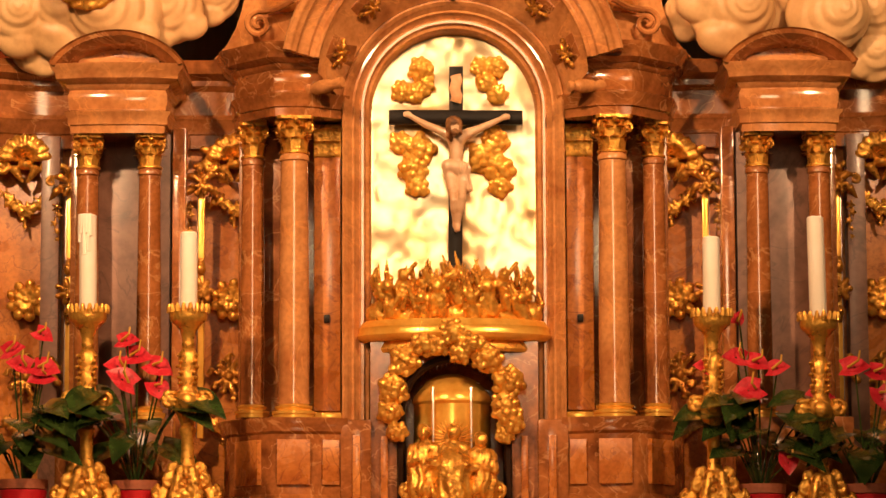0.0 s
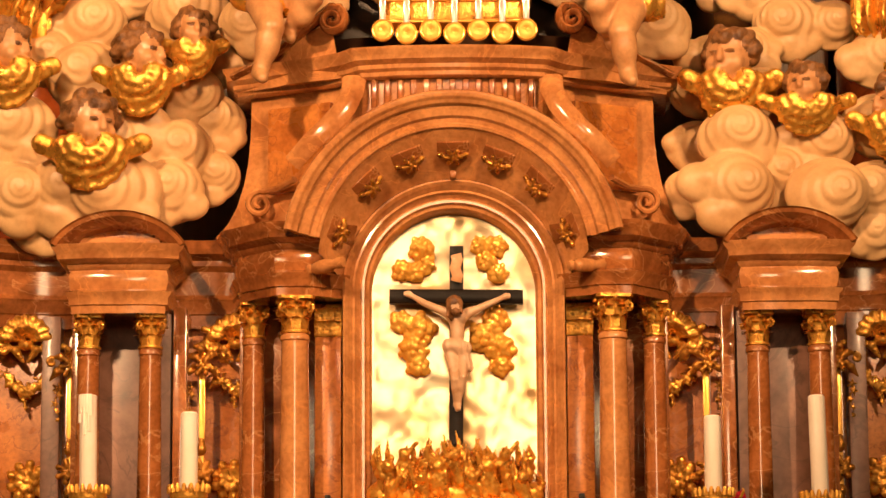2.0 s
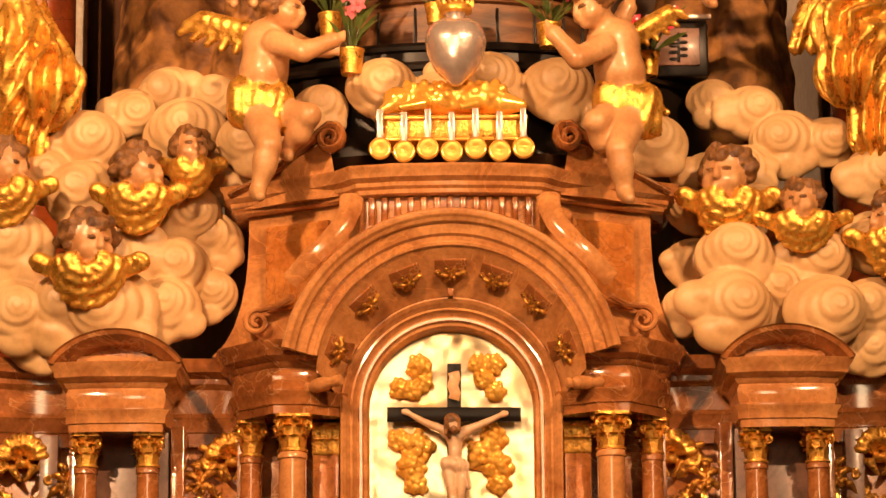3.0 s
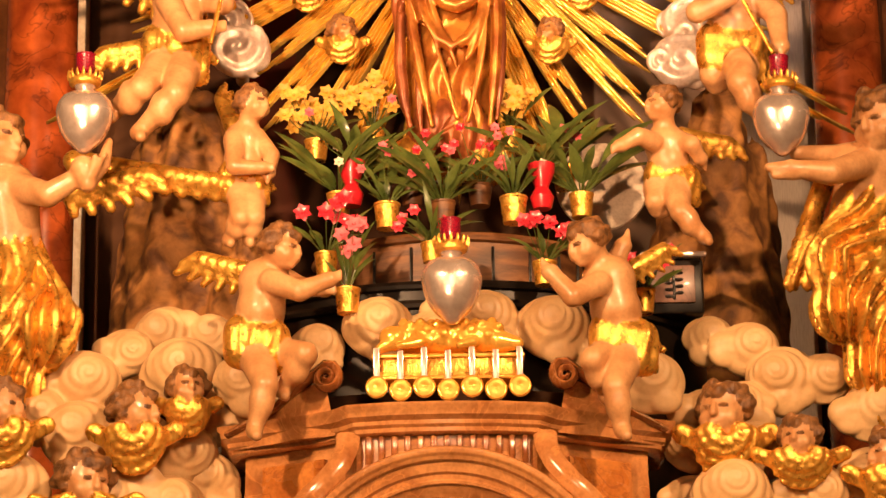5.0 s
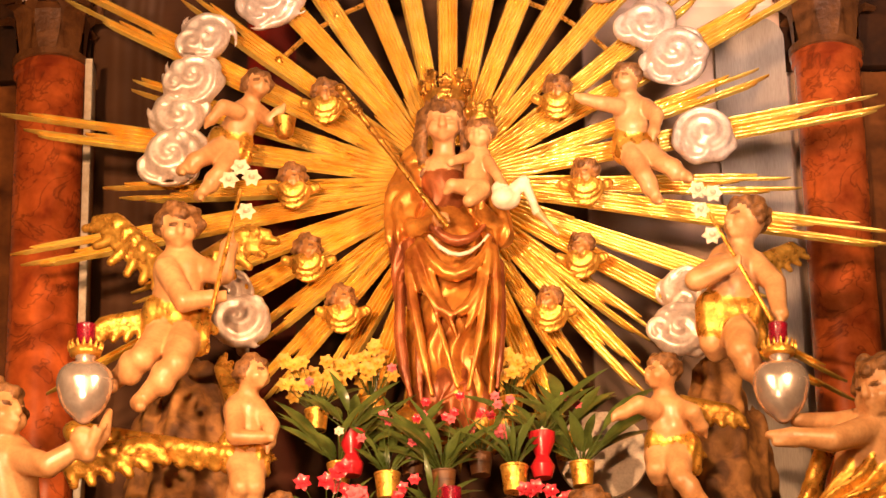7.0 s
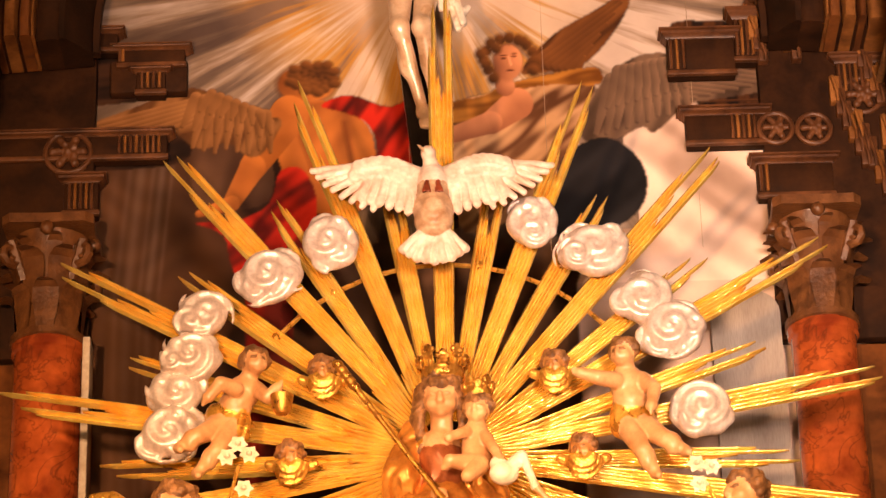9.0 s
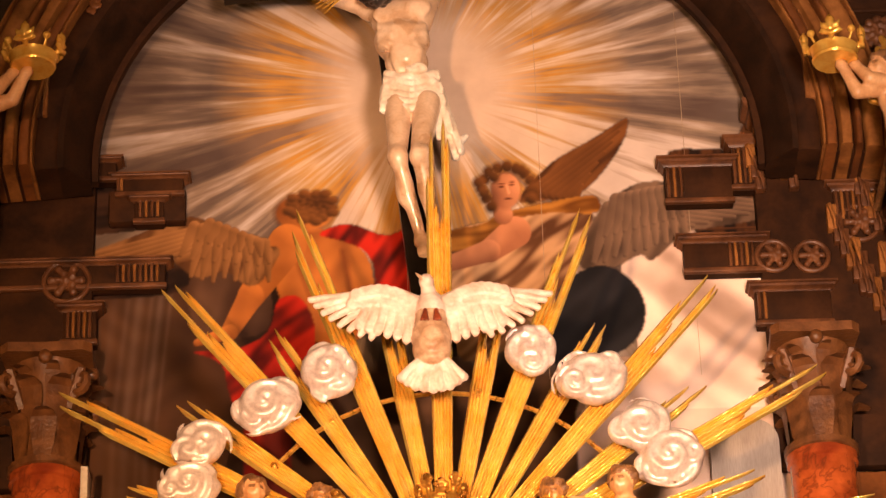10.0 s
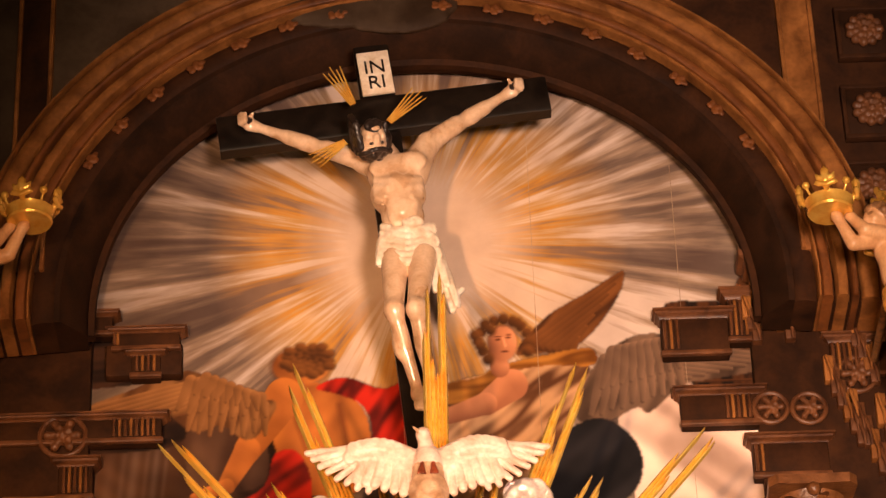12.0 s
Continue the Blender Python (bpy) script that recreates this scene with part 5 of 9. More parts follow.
def child(head, chest, hip, arms, legs, s, face=(0, -1, 0), cloth=2, wings=(), hair=1, skin=0):
    """A chubby child figure with a loincloth; arms and legs are lists of joints, wings pairs of root and tip."""
    h, c, p = Vector(head), Vector(chest), Vector(hip)
    belly = (c + p) / 2 + Vector((0, -0.018 * s, 0))
    out = head_prims(h, 0.9 * s, face, hair, skin)
    out += [cap(h, c, 0.045 * s, 0.06 * s, skin), egg(c, (0.105 * s, 0.085 * s, 0.10 * s), skin), cap(c, belly, 0.09 * s, 0.098 * s, skin), cap(belly, p, 0.096 * s, 0.09 * s, skin)]
    for j in arms:
        out += limb([Vector(q) for q in j], [0.05 * s, 0.043 * s, 0.03 * s][: len(j)] if len(j) > 2 else [0.048 * s, 0.03 * s], skin)
        e = Vector(j[-1])
        out.append(egg(e, (0.036 * s, 0.03 * s, 0.03 * s), skin))
        d = (e - Vector(j[-2])).normalized()
        out += [cap(e, e + d * 0.05 * s + Vector((0, 0, q * 0.014 * s)), 0.012 * s, 0.008 * s, skin) for q in (-1, 0.2, 1.4)]
    for j in legs:
        out += limb([Vector(q) for q in j], [0.072 * s, 0.052 * s, 0.031 * s][: len(j)], skin)
        k, e = Vector(j[-2]), Vector(j[-1])
        out.append(egg(k + (e - k) * 0.35, (0.05 * s, 0.052 * s, 0.07 * s), skin))
        out.append(cap(e, e + Vector((0.012 * s, -0.055 * s, -0.035 * s)), 0.032 * s, 0.022 * s, skin))
    if cloth is not None:
        for i in range(4):
            z0 = (0.035 - 0.030 * i) * s
            out.append(cap(p + Vector((-0.066 * s, -0.052 * s, z0)), p + Vector((0.066 * s, -0.062 * s, z0 - 0.03 * s)), 0.066 * s, 0.066 * s, cloth, (0.007 * s, 6, 13 + i)))
        out.append(cap(p + Vector((0.07 * s, -0.07 * s, 0.0)), p + Vector((0.11 * s, -0.06 * s, -0.12 * s)), 0.03 * s, 0.022 * s, cloth, (0.008 * s, 5, 8)))
        out.append(cap(p + Vector((0.08 * s, -0.06 * s, 0.01 * s)), p + Vector((0.15 * s, -0.03 * s, -0.04 * s)), 0.024 * s, 0.014 * s, cloth, (0.006 * s, 5, 8)))
    for root, tip in wings:
        out += wing(root, tip, cloth if cloth is not None else 2, 5, 0.022 * s)
    return out


def wing(root, tip, m, n=7, r=0.025, drop=0.55):
    """Three overlapping rows of rounded feathers that hang from a wing's arm between root and tip."""
    a, b = Vector(root), Vector(tip)
    d = b - a
    L = d.length
    low = Vector((0, 0, -1)) if abs(d.x) > abs(d.z) * 0.6 else Vector((-1 if d.x > 0 else 1, 0, -0.2)) * 0.7
    n = max(n, 6)
    q0 = L / n * 0.62
    out = [cap(a, b, r * 1.5, r * 0.9, m)]
    for row, (len_f, back) in enumerate(((1.0, 0.0), (0.62, 0.7), (0.34, 1.3))):
        for i in range(n):
            f = (i + 0.5 * (row % 2)) / n
            p = a + d * f + Vector((0, -back * r * 0.6, 0))
            e = p + (low * (1 - 0.45 * f) + d.normalized() * (0.25 + 0.75 * f)).normalized() * L * drop * len_f * (0.75 + 0.35 * f)
            out.append(line((p, p + (e - p) * 0.45, e), (q0 * 0.7, q0 * 0.92, q0 * 0.62), m))
    return out


def statue(name, prims, base, label, category="statue", group="", res=0.0075, k=0.013, mats=None, lump=0.0):
    me = carve(name, prims, res, k, base, lump)
    return solo(name, me, mats or FIG, base, label, category, group, angle=0)


def cherub(c, s, face, wide=1.0, name="cherub_head"):
    """A winged child's head: curls, face and a collar of gilded feathers."""
    c = Vector(c)
    pr = head_prims(c, s, face)
    for row, (q0, q1, n) in enumerate(((0.13, 0.20, 9), (0.11, 0.13, 8), (0.07, 0.08, 6))):
        for i in range(n):
            a = radians(188 + 164 * i / (n - 1))
            pr.append(egg(c + Vector((q0 * wide * s * math.cos(a), -0.02 * s - 0.02 * s * row, -0.085 * s + q1 * s * math.sin(a) * 0.62)), (0.036 * s, 0.022 * s, 0.04 * s), 2, (0.004 * s, 140 / s, 1)))
    for q in (-1, 1):
        for i in range(4):
            pr.append(egg(c + Vector((q * (0.11 + 0.035 * i) * wide * s, 0.0, (-0.115 + 0.012 * i) * s)), (0.04 * s, 0.024 * s, 0.034 * s), 2, (0.004 * s, 140 / s, 1)))
    pr.append(cap(c + Vector((0, 0.02, -0.05 * s)), c + Vector((0, 0.02, -0.14 * s)), 0.045 * s, 0.06 * s, 0))
    return pr


# ---------------------------------------------------------------- cloud banks
def puff(spec, seed, small=2):
    """Smooth carved cloud lobes, each rolled up in stepped shelves; spec: (x, y, z, radius)."""
    rnd = random.Random(seed)
    out = []
    for x, y, z, r in spec:
        t = rnd.uniform(0.3, 2.8)
        u, v = math.cos(t), math.sin(t)
        for f, q, d in ((0.0, 1.0, 0.0), (0.16, 0.80, 0.26), (0.26, 0.58, 0.45), (0.32, 0.36, 0.58)):
            out.append(egg((x + f * r * u, y - d * r, z + f * r * v * 0.8), (q * r * 1.04, q * r * 0.42, q * r * 0.92), 0, (0.0024, 6.28 / (0.5 * q * r), rnd.choice((-1, 1)))))
        for i in range(small):
            a, q = t + 3.14 + rnd.uniform(-1.2, 1.2), rnd.uniform(0.42, 0.60)
            p = (x + 0.75 * r * math.cos(a), y - 0.12 * r, z + 0.66 * r * math.sin(a))
            out += [egg(p, (q * r * 1.1, q * r * 0.6, q * r * 0.9), 0), egg((p[0] + 0.1 * r * u, p[1] - 0.2 * q * r, p[2] + 0.08 * r), (q * r * 0.7, q * r * 0.5, q * r * 0.6), 0)]
    return out


def cloud(name, spec, seed, label, k=0.003, res=0.0085):
    base = (sum(s[0] for s in spec) / len(spec), spec[0][1], min(s[2] - s[3] for s in spec))
    return solo(name, carve(name, puff(spec, seed), res, k, base), CLOUD, base, label, "cloud", "carved clouds", angle=0)


cloud("cloud_bank", [(-1.587, 11.95, 4.852, 0.135), (-1.394, 11.85, 4.765, 0.156), (-1.228, 11.95, 4.919, 0.108), (-1.075, 12, 5.013, 0.125), (-0.905, 12, 5.000, 0.102), (-0.993, 11.85, 4.796, 0.167), (-1.563, 11.8, 4.627, 0.122), (-1.378, 11.75, 4.534, 0.154), (-1.158, 11.75, 4.498, 0.143), (-0.981, 11.75, 4.451, 0.132), (-0.869, 11.85, 4.611, 0.111)], 3, "cream painted carved cloud bank with rolled rims")
cloud("cloud_bank", [(-1.645, 11.65, 4.298, 0.163), (-1.632, 11.6, 4.021, 0.151), (-1.417, 11.6, 4.041, 0.162), (-1.232, 11.65, 4.250, 0.163), (-1.239, 11.55, 4.029, 0.172), (-1.040, 11.7, 4.215, 0.153), (-1.055, 11.65, 4.049, 0.141), (-0.896, 11.8, 4.349, 0.132), (-0.891, 11.75, 4.135, 0.109), (-1.550, 11.65, 3.899, 0.097)], 5, "cream painted carved cloud bank above the pediment")
cloud("cloud_bank", [(1.099, 12, 4.959, 0.102), (1.250, 11.95, 4.897, 0.124), (1.376, 11.9, 4.766, 0.139), (1.533, 11.9, 4.765, 0.112), (1.714, 11.8, 4.599, 0.133), (1.054, 11.85, 4.618, 0.107), (1.210, 11.85, 4.639, 0.111), (0.991, 11.8, 4.469, 0.099)], 7, "cream painted carved cloud bank with rolled rims")
cloud("cloud_bank", [(1.131, 11.6, 4.241, 0.147), (0.991, 11.75, 4.231, 0.120), (1.439, 11.65, 4.227, 0.148), (1.239, 11.75, 4.432, 0.132), (1.099, 11.55, 4.031, 0.161), (1.463, 11.55, 4.006, 0.154), (1.305, 11.65, 4.095, 0.130), (1.688, 11.7, 4.303, 0.142), (1.670, 11.65, 4.025, 0.151), (0.954, 11.75, 4.053, 0.105), (1.642, 11.65, 3.871, 0.108)], 9, "cream painted carved cloud bank above the pediment")
cloud("cloud_bank", [(-0.465, 11.75, 4.874, 0.111), (-0.220, 11.7, 4.937, 0.137), (-0.021, 11.7, 4.900, 0.110), (0.201, 11.7, 4.966, 0.128), (0.466, 11.7, 4.928, 0.144), (0.091, 11.75, 5.005, 0.111), (0.838, 11.75, 4.719, 0.137), (-0.730, 11.75, 4.740, 0.133), (-0.532, 11.75, 4.806, 0.111), (0.620, 11.75, 4.836, 0.111)], 11, "cream painted carved clouds under the heart vessel")

for c, s, f, w in (((-0.958, 11.62, 4.689), 0.72, (0.3, -1, 0.2), 0.9), ((-1.155, 11.55, 4.582), 0.92, (1, -0.5, 0.1), 1.0), ((-1.329, 11.45, 4.289), 0.98, (0.7, -1, -0.1), 1.15), ((-1.665, 11.55, 4.609), 0.9, (1, -0.6, 0), 1.1), ((1.108, 11.6, 4.564), 1.0, (-0.5, -1, 0.1), 1.0), ((1.388, 11.55, 4.444), 0.75, (-0.4, -1, 0.1), 1.3), ((1.736, 11.55, 4.379), 0.9, (-1, -0.5, 0), 1.1)):
    statue("cherub_head", cherub(c, s * 1.12, f, w * 0.70), (c[0], c[1], c[2] - 0.15), "painted winged cherub head with gilded feathers in clouds", "cherub", "cloud cherubs", res=0.0075, k=0.009)

# ---------------------------------------------------------------- putti by the heart vessel
statue("putto", child((-0.583, 11.3, 5.153), (-0.648, 11.36, 5.032), (-0.677, 11.4, 4.802), [[(-0.617, 11.27, 5.009), (-0.507, 11.2, 4.946), (-0.396, 11.2, 4.989)], [(-0.605, 11.45, 5.086), (-0.517, 11.42, 5.030), (-0.417, 11.35, 4.997)]], [[(-0.673, 11.33, 4.716), (-0.634, 11.22, 4.586), (-0.677, 11.24, 4.418)], [(-0.613, 11.4, 4.756), (-0.488, 11.25, 4.713), (-0.578, 11.36, 4.601)]], 0.95, (1, -0.45, -0.1), wings=[((-0.706, 11.5, 5.125), (-0.919, 11.55, 5.201))]), (-0.680, 11.3, 4.390), "painted putto with gilded wing and loincloth, reaching out", "putto", "putti")
statue("putto", child((0.586, 11.28, 5.149), (0.667, 11.34, 5.017), (0.715, 11.4, 4.783), [[(0.623, 11.25, 4.975), (0.522, 11.18, 4.905), (0.440, 11.2, 5.007)], [(0.709, 11.42, 5.070), (0.700, 11.42, 5.116), (0.730, 11.42, 5.177)]], [[(0.715, 11.33, 4.697), (0.673, 11.22, 4.558), (0.695, 11.24, 4.400)], [(0.677, 11.4, 4.739), (0.593, 11.25, 4.677), (0.649, 11.36, 4.562)]], 0.98, (-1, -0.6, -0.35), wings=[((0.758, 11.5, 5.106), (0.893, 11.5, 5.196))]), (0.704, 11.3, 4.382), "painted putto leaning over with gilded wing and loincloth", "putto", "putti")
# putti with lily and staff beside the sunburst
statue("putto", child((-1.029, 11.75, 6.549), (-1.024, 11.8, 6.369), (-1.038, 11.85, 6.153), [[(-1.070, 11.72, 6.350), (-0.990, 11.62, 6.166), (-0.877, 11.62, 6.179)], [(-0.950, 11.8, 6.380), (-0.842, 11.75, 6.333), (-0.818, 11.72, 6.444)]], [[(-1.073, 11.8, 6.110), (-1.159, 11.65, 5.934), (-1.291, 11.75, 5.865)], [(-1.002, 11.78, 6.077), (-1.018, 11.6, 5.889), (-1.167, 11.66, 5.751)]], 1.06, (0.2, -1, -0.25), wings=[((-1.115, 11.95, 6.482), (-1.312, 12, 6.698)), ((-0.962, 11.95, 6.466), (-0.755, 12, 6.635)), ((-1.118, 11.9, 6.223), (-1.349, 11.9, 6.191))]), (-1.180, 11.8, 5.748), "painted putto with gilded wings holding a lily", "putto", "putti")
statue("putto", child((1.300, 11.75, 6.536), (1.248, 11.8, 6.349), (1.222, 11.85, 6.134), [[(1.182, 11.72, 6.318), (1.073, 11.64, 6.227), (1.200, 11.6, 6.270)], [(1.327, 11.78, 6.352), (1.398, 11.7, 6.232), (1.402, 11.65, 6.078)]], [[(1.253, 11.78, 6.057), (1.236, 11.62, 5.912), (1.318, 11.66, 5.782)], [(1.193, 11.85, 6.110), (1.143, 11.8, 6.018), (1.181, 11.9, 6.030)]], 1.08, (-0.9, -0.6, 0.15), wings=[((1.358, 11.95, 6.421), (1.510, 12, 6.514))]), (1.309, 11.8, 5.796), "painted putto with gilded loincloth holding a staff", "putto", "putti")
statue("putto", child((-0.729, 11.9, 5.956), (-0.766, 11.95, 5.811), (-0.768, 12, 5.645), [[(-0.802, 11.9, 5.806), (-0.797, 11.84, 5.664), (-0.682, 11.82, 5.651)], [(-0.713, 11.95, 5.822), (-0.652, 11.9, 5.731), (-0.662, 11.88, 5.651)]], [[(-0.780, 11.95, 5.604), (-0.775, 11.88, 5.461), (-0.827, 11.98, 5.398)], [(-0.735, 11.95, 5.604), (-0.719, 11.9, 5.467), (-0.747, 11.98, 5.397)]], 0.82, (0.9, -0.7, 0.1), wings=[((-0.823, 12.05, 5.884), (-0.887, 12.1, 6.051))]), (-0.771, 12, 5.392), "small painted putto with gilded wrap on the rock", "putto", "putti")
statue("putto", child((0.940, 11.9, 5.931), (0.952, 11.95, 5.773), (0.972, 12, 5.624), [[(0.894, 11.88, 5.761), (0.833, 11.82, 5.765), (0.758, 11.8, 5.718)], [(1.012, 11.92, 5.774), (1.052, 11.86, 5.740), (1.087, 11.9, 5.693)]], [[(0.982, 11.93, 5.572), (0.993, 11.84, 5.446), (1.088, 11.86, 5.344)], [(0.915, 11.95, 5.579), (0.899, 11.92, 5.521), (0.927, 12, 5.511)]], 0.85, (-1, -0.5, 0.1), wings=[((1.024, 12.05, 5.856), (1.232, 12.05, 5.816))]), (1.092, 12, 5.352), "small painted putto with gilded wing, flying", "putto", "putti")
statue("putto", child((-0.732, 12.15, 7.375), (-0.784, 12.2, 7.256), (-0.852, 12.25, 7.134), [[(-0.813, 12.12, 7.234), (-0.872, 12.06, 7.234), (-0.926, 12.08, 7.178)], [(-0.727, 12.18, 7.259), (-0.673, 12.1, 7.181), (-0.636, 12.08, 7.210)]], [[(-0.885, 12.2, 7.099), (-0.974, 12.1, 7.004), (-1.052, 12.12, 6.962)], [(-0.837, 12.2, 7.084), (-0.891, 12.12, 6.945), (-0.975, 12.14, 6.851)]], 0.72, (0.4, -1, 0.1), cloth=2) + [cap((-0.80, 12.2, 7.20), (-0.80, 12.56, 7.20), 0.02, 0.02, 2)], (-0.895, 12.2, 6.848), "small painted putto with a basket among the rays", "putto", "putti")
statue("putto", child((0.865, 12.15, 7.377), (0.878, 12.2, 7.252), (0.896, 12.25, 7.086), [[(0.821, 12.14, 7.239), (0.745, 12.08, 7.226), (0.673, 12.08, 7.249)], [(0.945, 12.18, 7.254), (0.985, 12.1, 7.175), (0.966, 12.06, 7.078)]], [[(0.874, 12.2, 7.038), (0.921, 12.1, 6.887), (0.970, 12.12, 6.790)], [(0.935, 12.2, 7.049), (1.022, 12.12, 6.945), (1.103, 12.12, 6.891)]], 0.75, (-0.6, -1, -0.1)) + [cap((0.89, 12.2, 7.18), (0.89, 12.56, 7.18), 0.02, 0.02, 2)], (0.970, 12.2, 6.798), "small painted putto with gilded sash among the rays", "putto", "putti")

# ---------------------------------------------------------------- large angels with heart vessels


def folds(a, b, ra, rb, n=7, m=2, amp=0.034, tw=11):
    return cap(a, b, ra, rb, m, (amp, int(n * 1.4), tw))


A = dict(head=(-1.735, 11.7, 5.737), neck=(-1.716, 11.75, 5.647), chest=(-1.713, 11.75, 5.528), hip=(-1.678, 11.8, 5.283))
pr = head_prims(A["head"], 1.25, (0.8, -0.7, 0.2))
pr += [cap(A["head"], A["chest"], 0.06, 0.09, 0), cap(A["chest"], A["hip"], 0.14, 0.12, 0), folds(A["hip"], (-1.573, 11.75, 4.964), 0.13, 0.15, 7), folds((-1.673, 11.75, 5.338), (-1.468, 11.7, 4.995), 0.07, 0.06, 5), folds((-1.663, 11.75, 5.012), (-1.659, 11.8, 4.659), 0.15, 0.1, 8), folds((-1.766, 11.8, 5.214), (-1.752, 11.85, 4.582), 0.14, 0.14, 8)]
pr += limb([Vector(p) for p in ((-1.659, 11.68, 5.539), (-1.507, 11.55, 5.458), (-1.361, 11.52, 5.539))], [0.062, 0.05, 0.034]) + [egg((-1.337, 11.5, 5.551), (0.05, 0.04, 0.04), 0)]
pr += limb([Vector(p) for p in ((-1.356, 11.52, 5.504), (-1.291, 11.52, 5.573), (-1.271, 11.54, 5.674))], [0.042, 0.03, 0.016]) + [cap((-1.368, 11.5, 5.551), (-1.347, 11.5, 5.486), 0.05, 0.035, 0)] + [cap((-1.334, 11.48, 5.514), (q[0], q[1], q[2]), 0.02, 0.012, 0) for q in ((-1.278, 11.47, 5.596), (-1.292, 11.45, 5.566), (-1.314, 11.44, 5.577))]
pr += wing((-1.459, 11.95, 5.736), (-0.769, 11.95, 5.624), 2, 11, 0.03, 0.16) + wing((-1.473, 11.9, 5.598), (-1.155, 11.9, 5.666), 2, 6, 0.03, 0.45)
statue("angel", pr, (-1.679, 11.8, 4.568), "large angel in gilded robe with spread golden wing", "angel", "large angels", res=0.010, k=0.012)
B = dict(head=(1.791, 11.65, 5.763), chest=(1.759, 11.75, 5.571), hip=(1.699, 11.8, 5.399))
pr = head_prims(B["head"], 1.3, (-0.8, -0.8, -0.2))
pr += [cap(B["head"], B["chest"], 0.06, 0.1, 0), cap(B["chest"], B["hip"], 0.14, 0.12, 0), folds((1.753, 11.75, 5.476), (1.610, 11.72, 5.187), 0.10, 0.12, 7), folds((1.736, 11.78, 5.297), (1.624, 11.74, 5.007), 0.14, 0.12, 8), folds((1.775, 11.8, 5.162), (1.726, 11.78, 4.763), 0.16, 0.09, 8), folds((1.859, 11.85, 5.318), (1.816, 11.85, 4.621), 0.16, 0.14, 8)]
pr += limb([Vector(p) for p in ((1.737, 11.66, 5.588), (1.559, 11.52, 5.496), (1.402, 11.5, 5.510))], [0.062, 0.05, 0.034]) + [cap((1.402, 11.5, 5.510), (1.314, 11.5, 5.516), 0.035, 0.018, 0), cap((1.413, 11.5, 5.491), (1.335, 11.5, 5.481), 0.03, 0.015, 0)]
pr += limb([Vector(p) for p in ((1.730, 11.75, 5.655), (1.604, 11.66, 5.614), (1.438, 11.58, 5.601))], [0.055, 0.045, 0.03])
for i in range(9):
    pr += [cap((1.622 - 0.02 * i, 11.95, 5.690 - 0.05 * i), (1.432 + 0.018 * i, 11.93 - 0.004 * (i % 2), 5.165 + 0.05 * (i % 4)), 0.038, 0.03, 2, (0.006, 4, 9))]
statue("angel", pr, (1.739, 11.8, 4.563), "large angel in gilded robe offering a silver heart", "angel", "large angels", res=0.010, k=0.012)


def heart_vessel(at, s, label):
    """Silver heart-shaped lamp with a gilded crown ring and a ruby glass cup."""
    ob = thing("heart_vessel", at, label, "heart lamp", "heart lamps")
    pr = [egg((-0.045 * s, 0, 0.05 * s), (0.068 * s, 0.075 * s, 0.075 * s)), egg((0.045 * s, 0, 0.05 * s), (0.068 * s, 0.075 * s, 0.075 * s)), cap((0, 0, 0.04 * s), (0, 0, -0.11 * s), 0.082 * s, 0.02 * s), egg((0, 0, -0.02 * s), (0.092 * s, 0.08 * s, 0.09 * s))]
    part("heart", carve("heart", pr, 0.008 * s, 0.05 * s), SILVER, ob, angle=0)
    part("neck", lathe([(0.035, 0.10), (0.032, 0.13), (0.04, 0.145), (0.045, 0.155)], 20), SILVER, ob)
    bm = lathe([(0.05, 0.15), (0.062, 0.158), (0.064, 0.175), (0.058, 0.185), (0.052, 0.19), (0.03, 0.188)], 24)
    for i in range(16):
        a = i * 0.3927
        ribbon([(0.06 * math.cos(a), 0.06 * math.sin(a), 0.178), (0.068 * math.cos(a), 0.068 * math.sin(a), 0.198), (0.066 * math.cos(a), 0.066 * math.sin(a), 0.212)], 0.009, 0.006, bm, 5, 0.3)
    part("crown_ring", bm, GOLD, ob, "toothed gilded ring")
    part("glass_cup", lathe([(0.03, 0.19), (0.036, 0.2), (0.038, 0.275), (0.040, 0.285), (0.035, 0.285), (0.033, 0.2)], 20), RED_GLASS, ob, "ruby glass cup")
    return ob


heart_vessel((0.067, 11.28, 4.963), 1.0, "silver heart lamp with ruby glass on clouds")
heart_vessel((-1.366, 11.5, 5.739), 0.97, "silver heart lamp with ruby glass held by an angel")
heart_vessel((1.374, 11.5, 5.691), 0.97, "silver heart lamp with ruby glass held by an angel")

# ---------------------------------------------------------------- lamb on the sealed book
lamb = [cap((-0.14, 0, 0.05), (0.17, 0, 0.055), 0.062, 0.06, 0), egg((-0.20, -0.03, 0.045), (0.055, 0.05, 0.05), 0), cap((-0.2, -0.04, 0.03), (-0.25, -0.05, 0.0), 0.035, 0.02, 0), cap((0.2, -0.02, 0.03), (0.27, -0.03, 0.02), 0.05, 0.025, 0), cap((-0.1, -0.06, 0.02), (-0.18, -0.09, 0.0), 0.025, 0.015, 0), cap((0.1, -0.06, 0.02), (0.05, -0.09, 0.0), 0.025, 0.015, 0), cap((-0.17, -0.02, 0.085), (-0.14, -0.05, 0.07), 0.018, 0.01, 0)]
for i in range(46):
    a = i * 2.39996
    lamb.append(egg((-0.16 + 0.008 * i, -0.045 * math.sin(a) - 0.01, 0.06 + 0.05 * math.cos(a)), 0.02, 0))
solo("lamb", carve("lamb", lamb, 0.008, 0.008), GOLD_BRIGHT, (0.043, 11.38, 4.753), "gilded lamb lying on the sealed book", "lamb", angle=0)
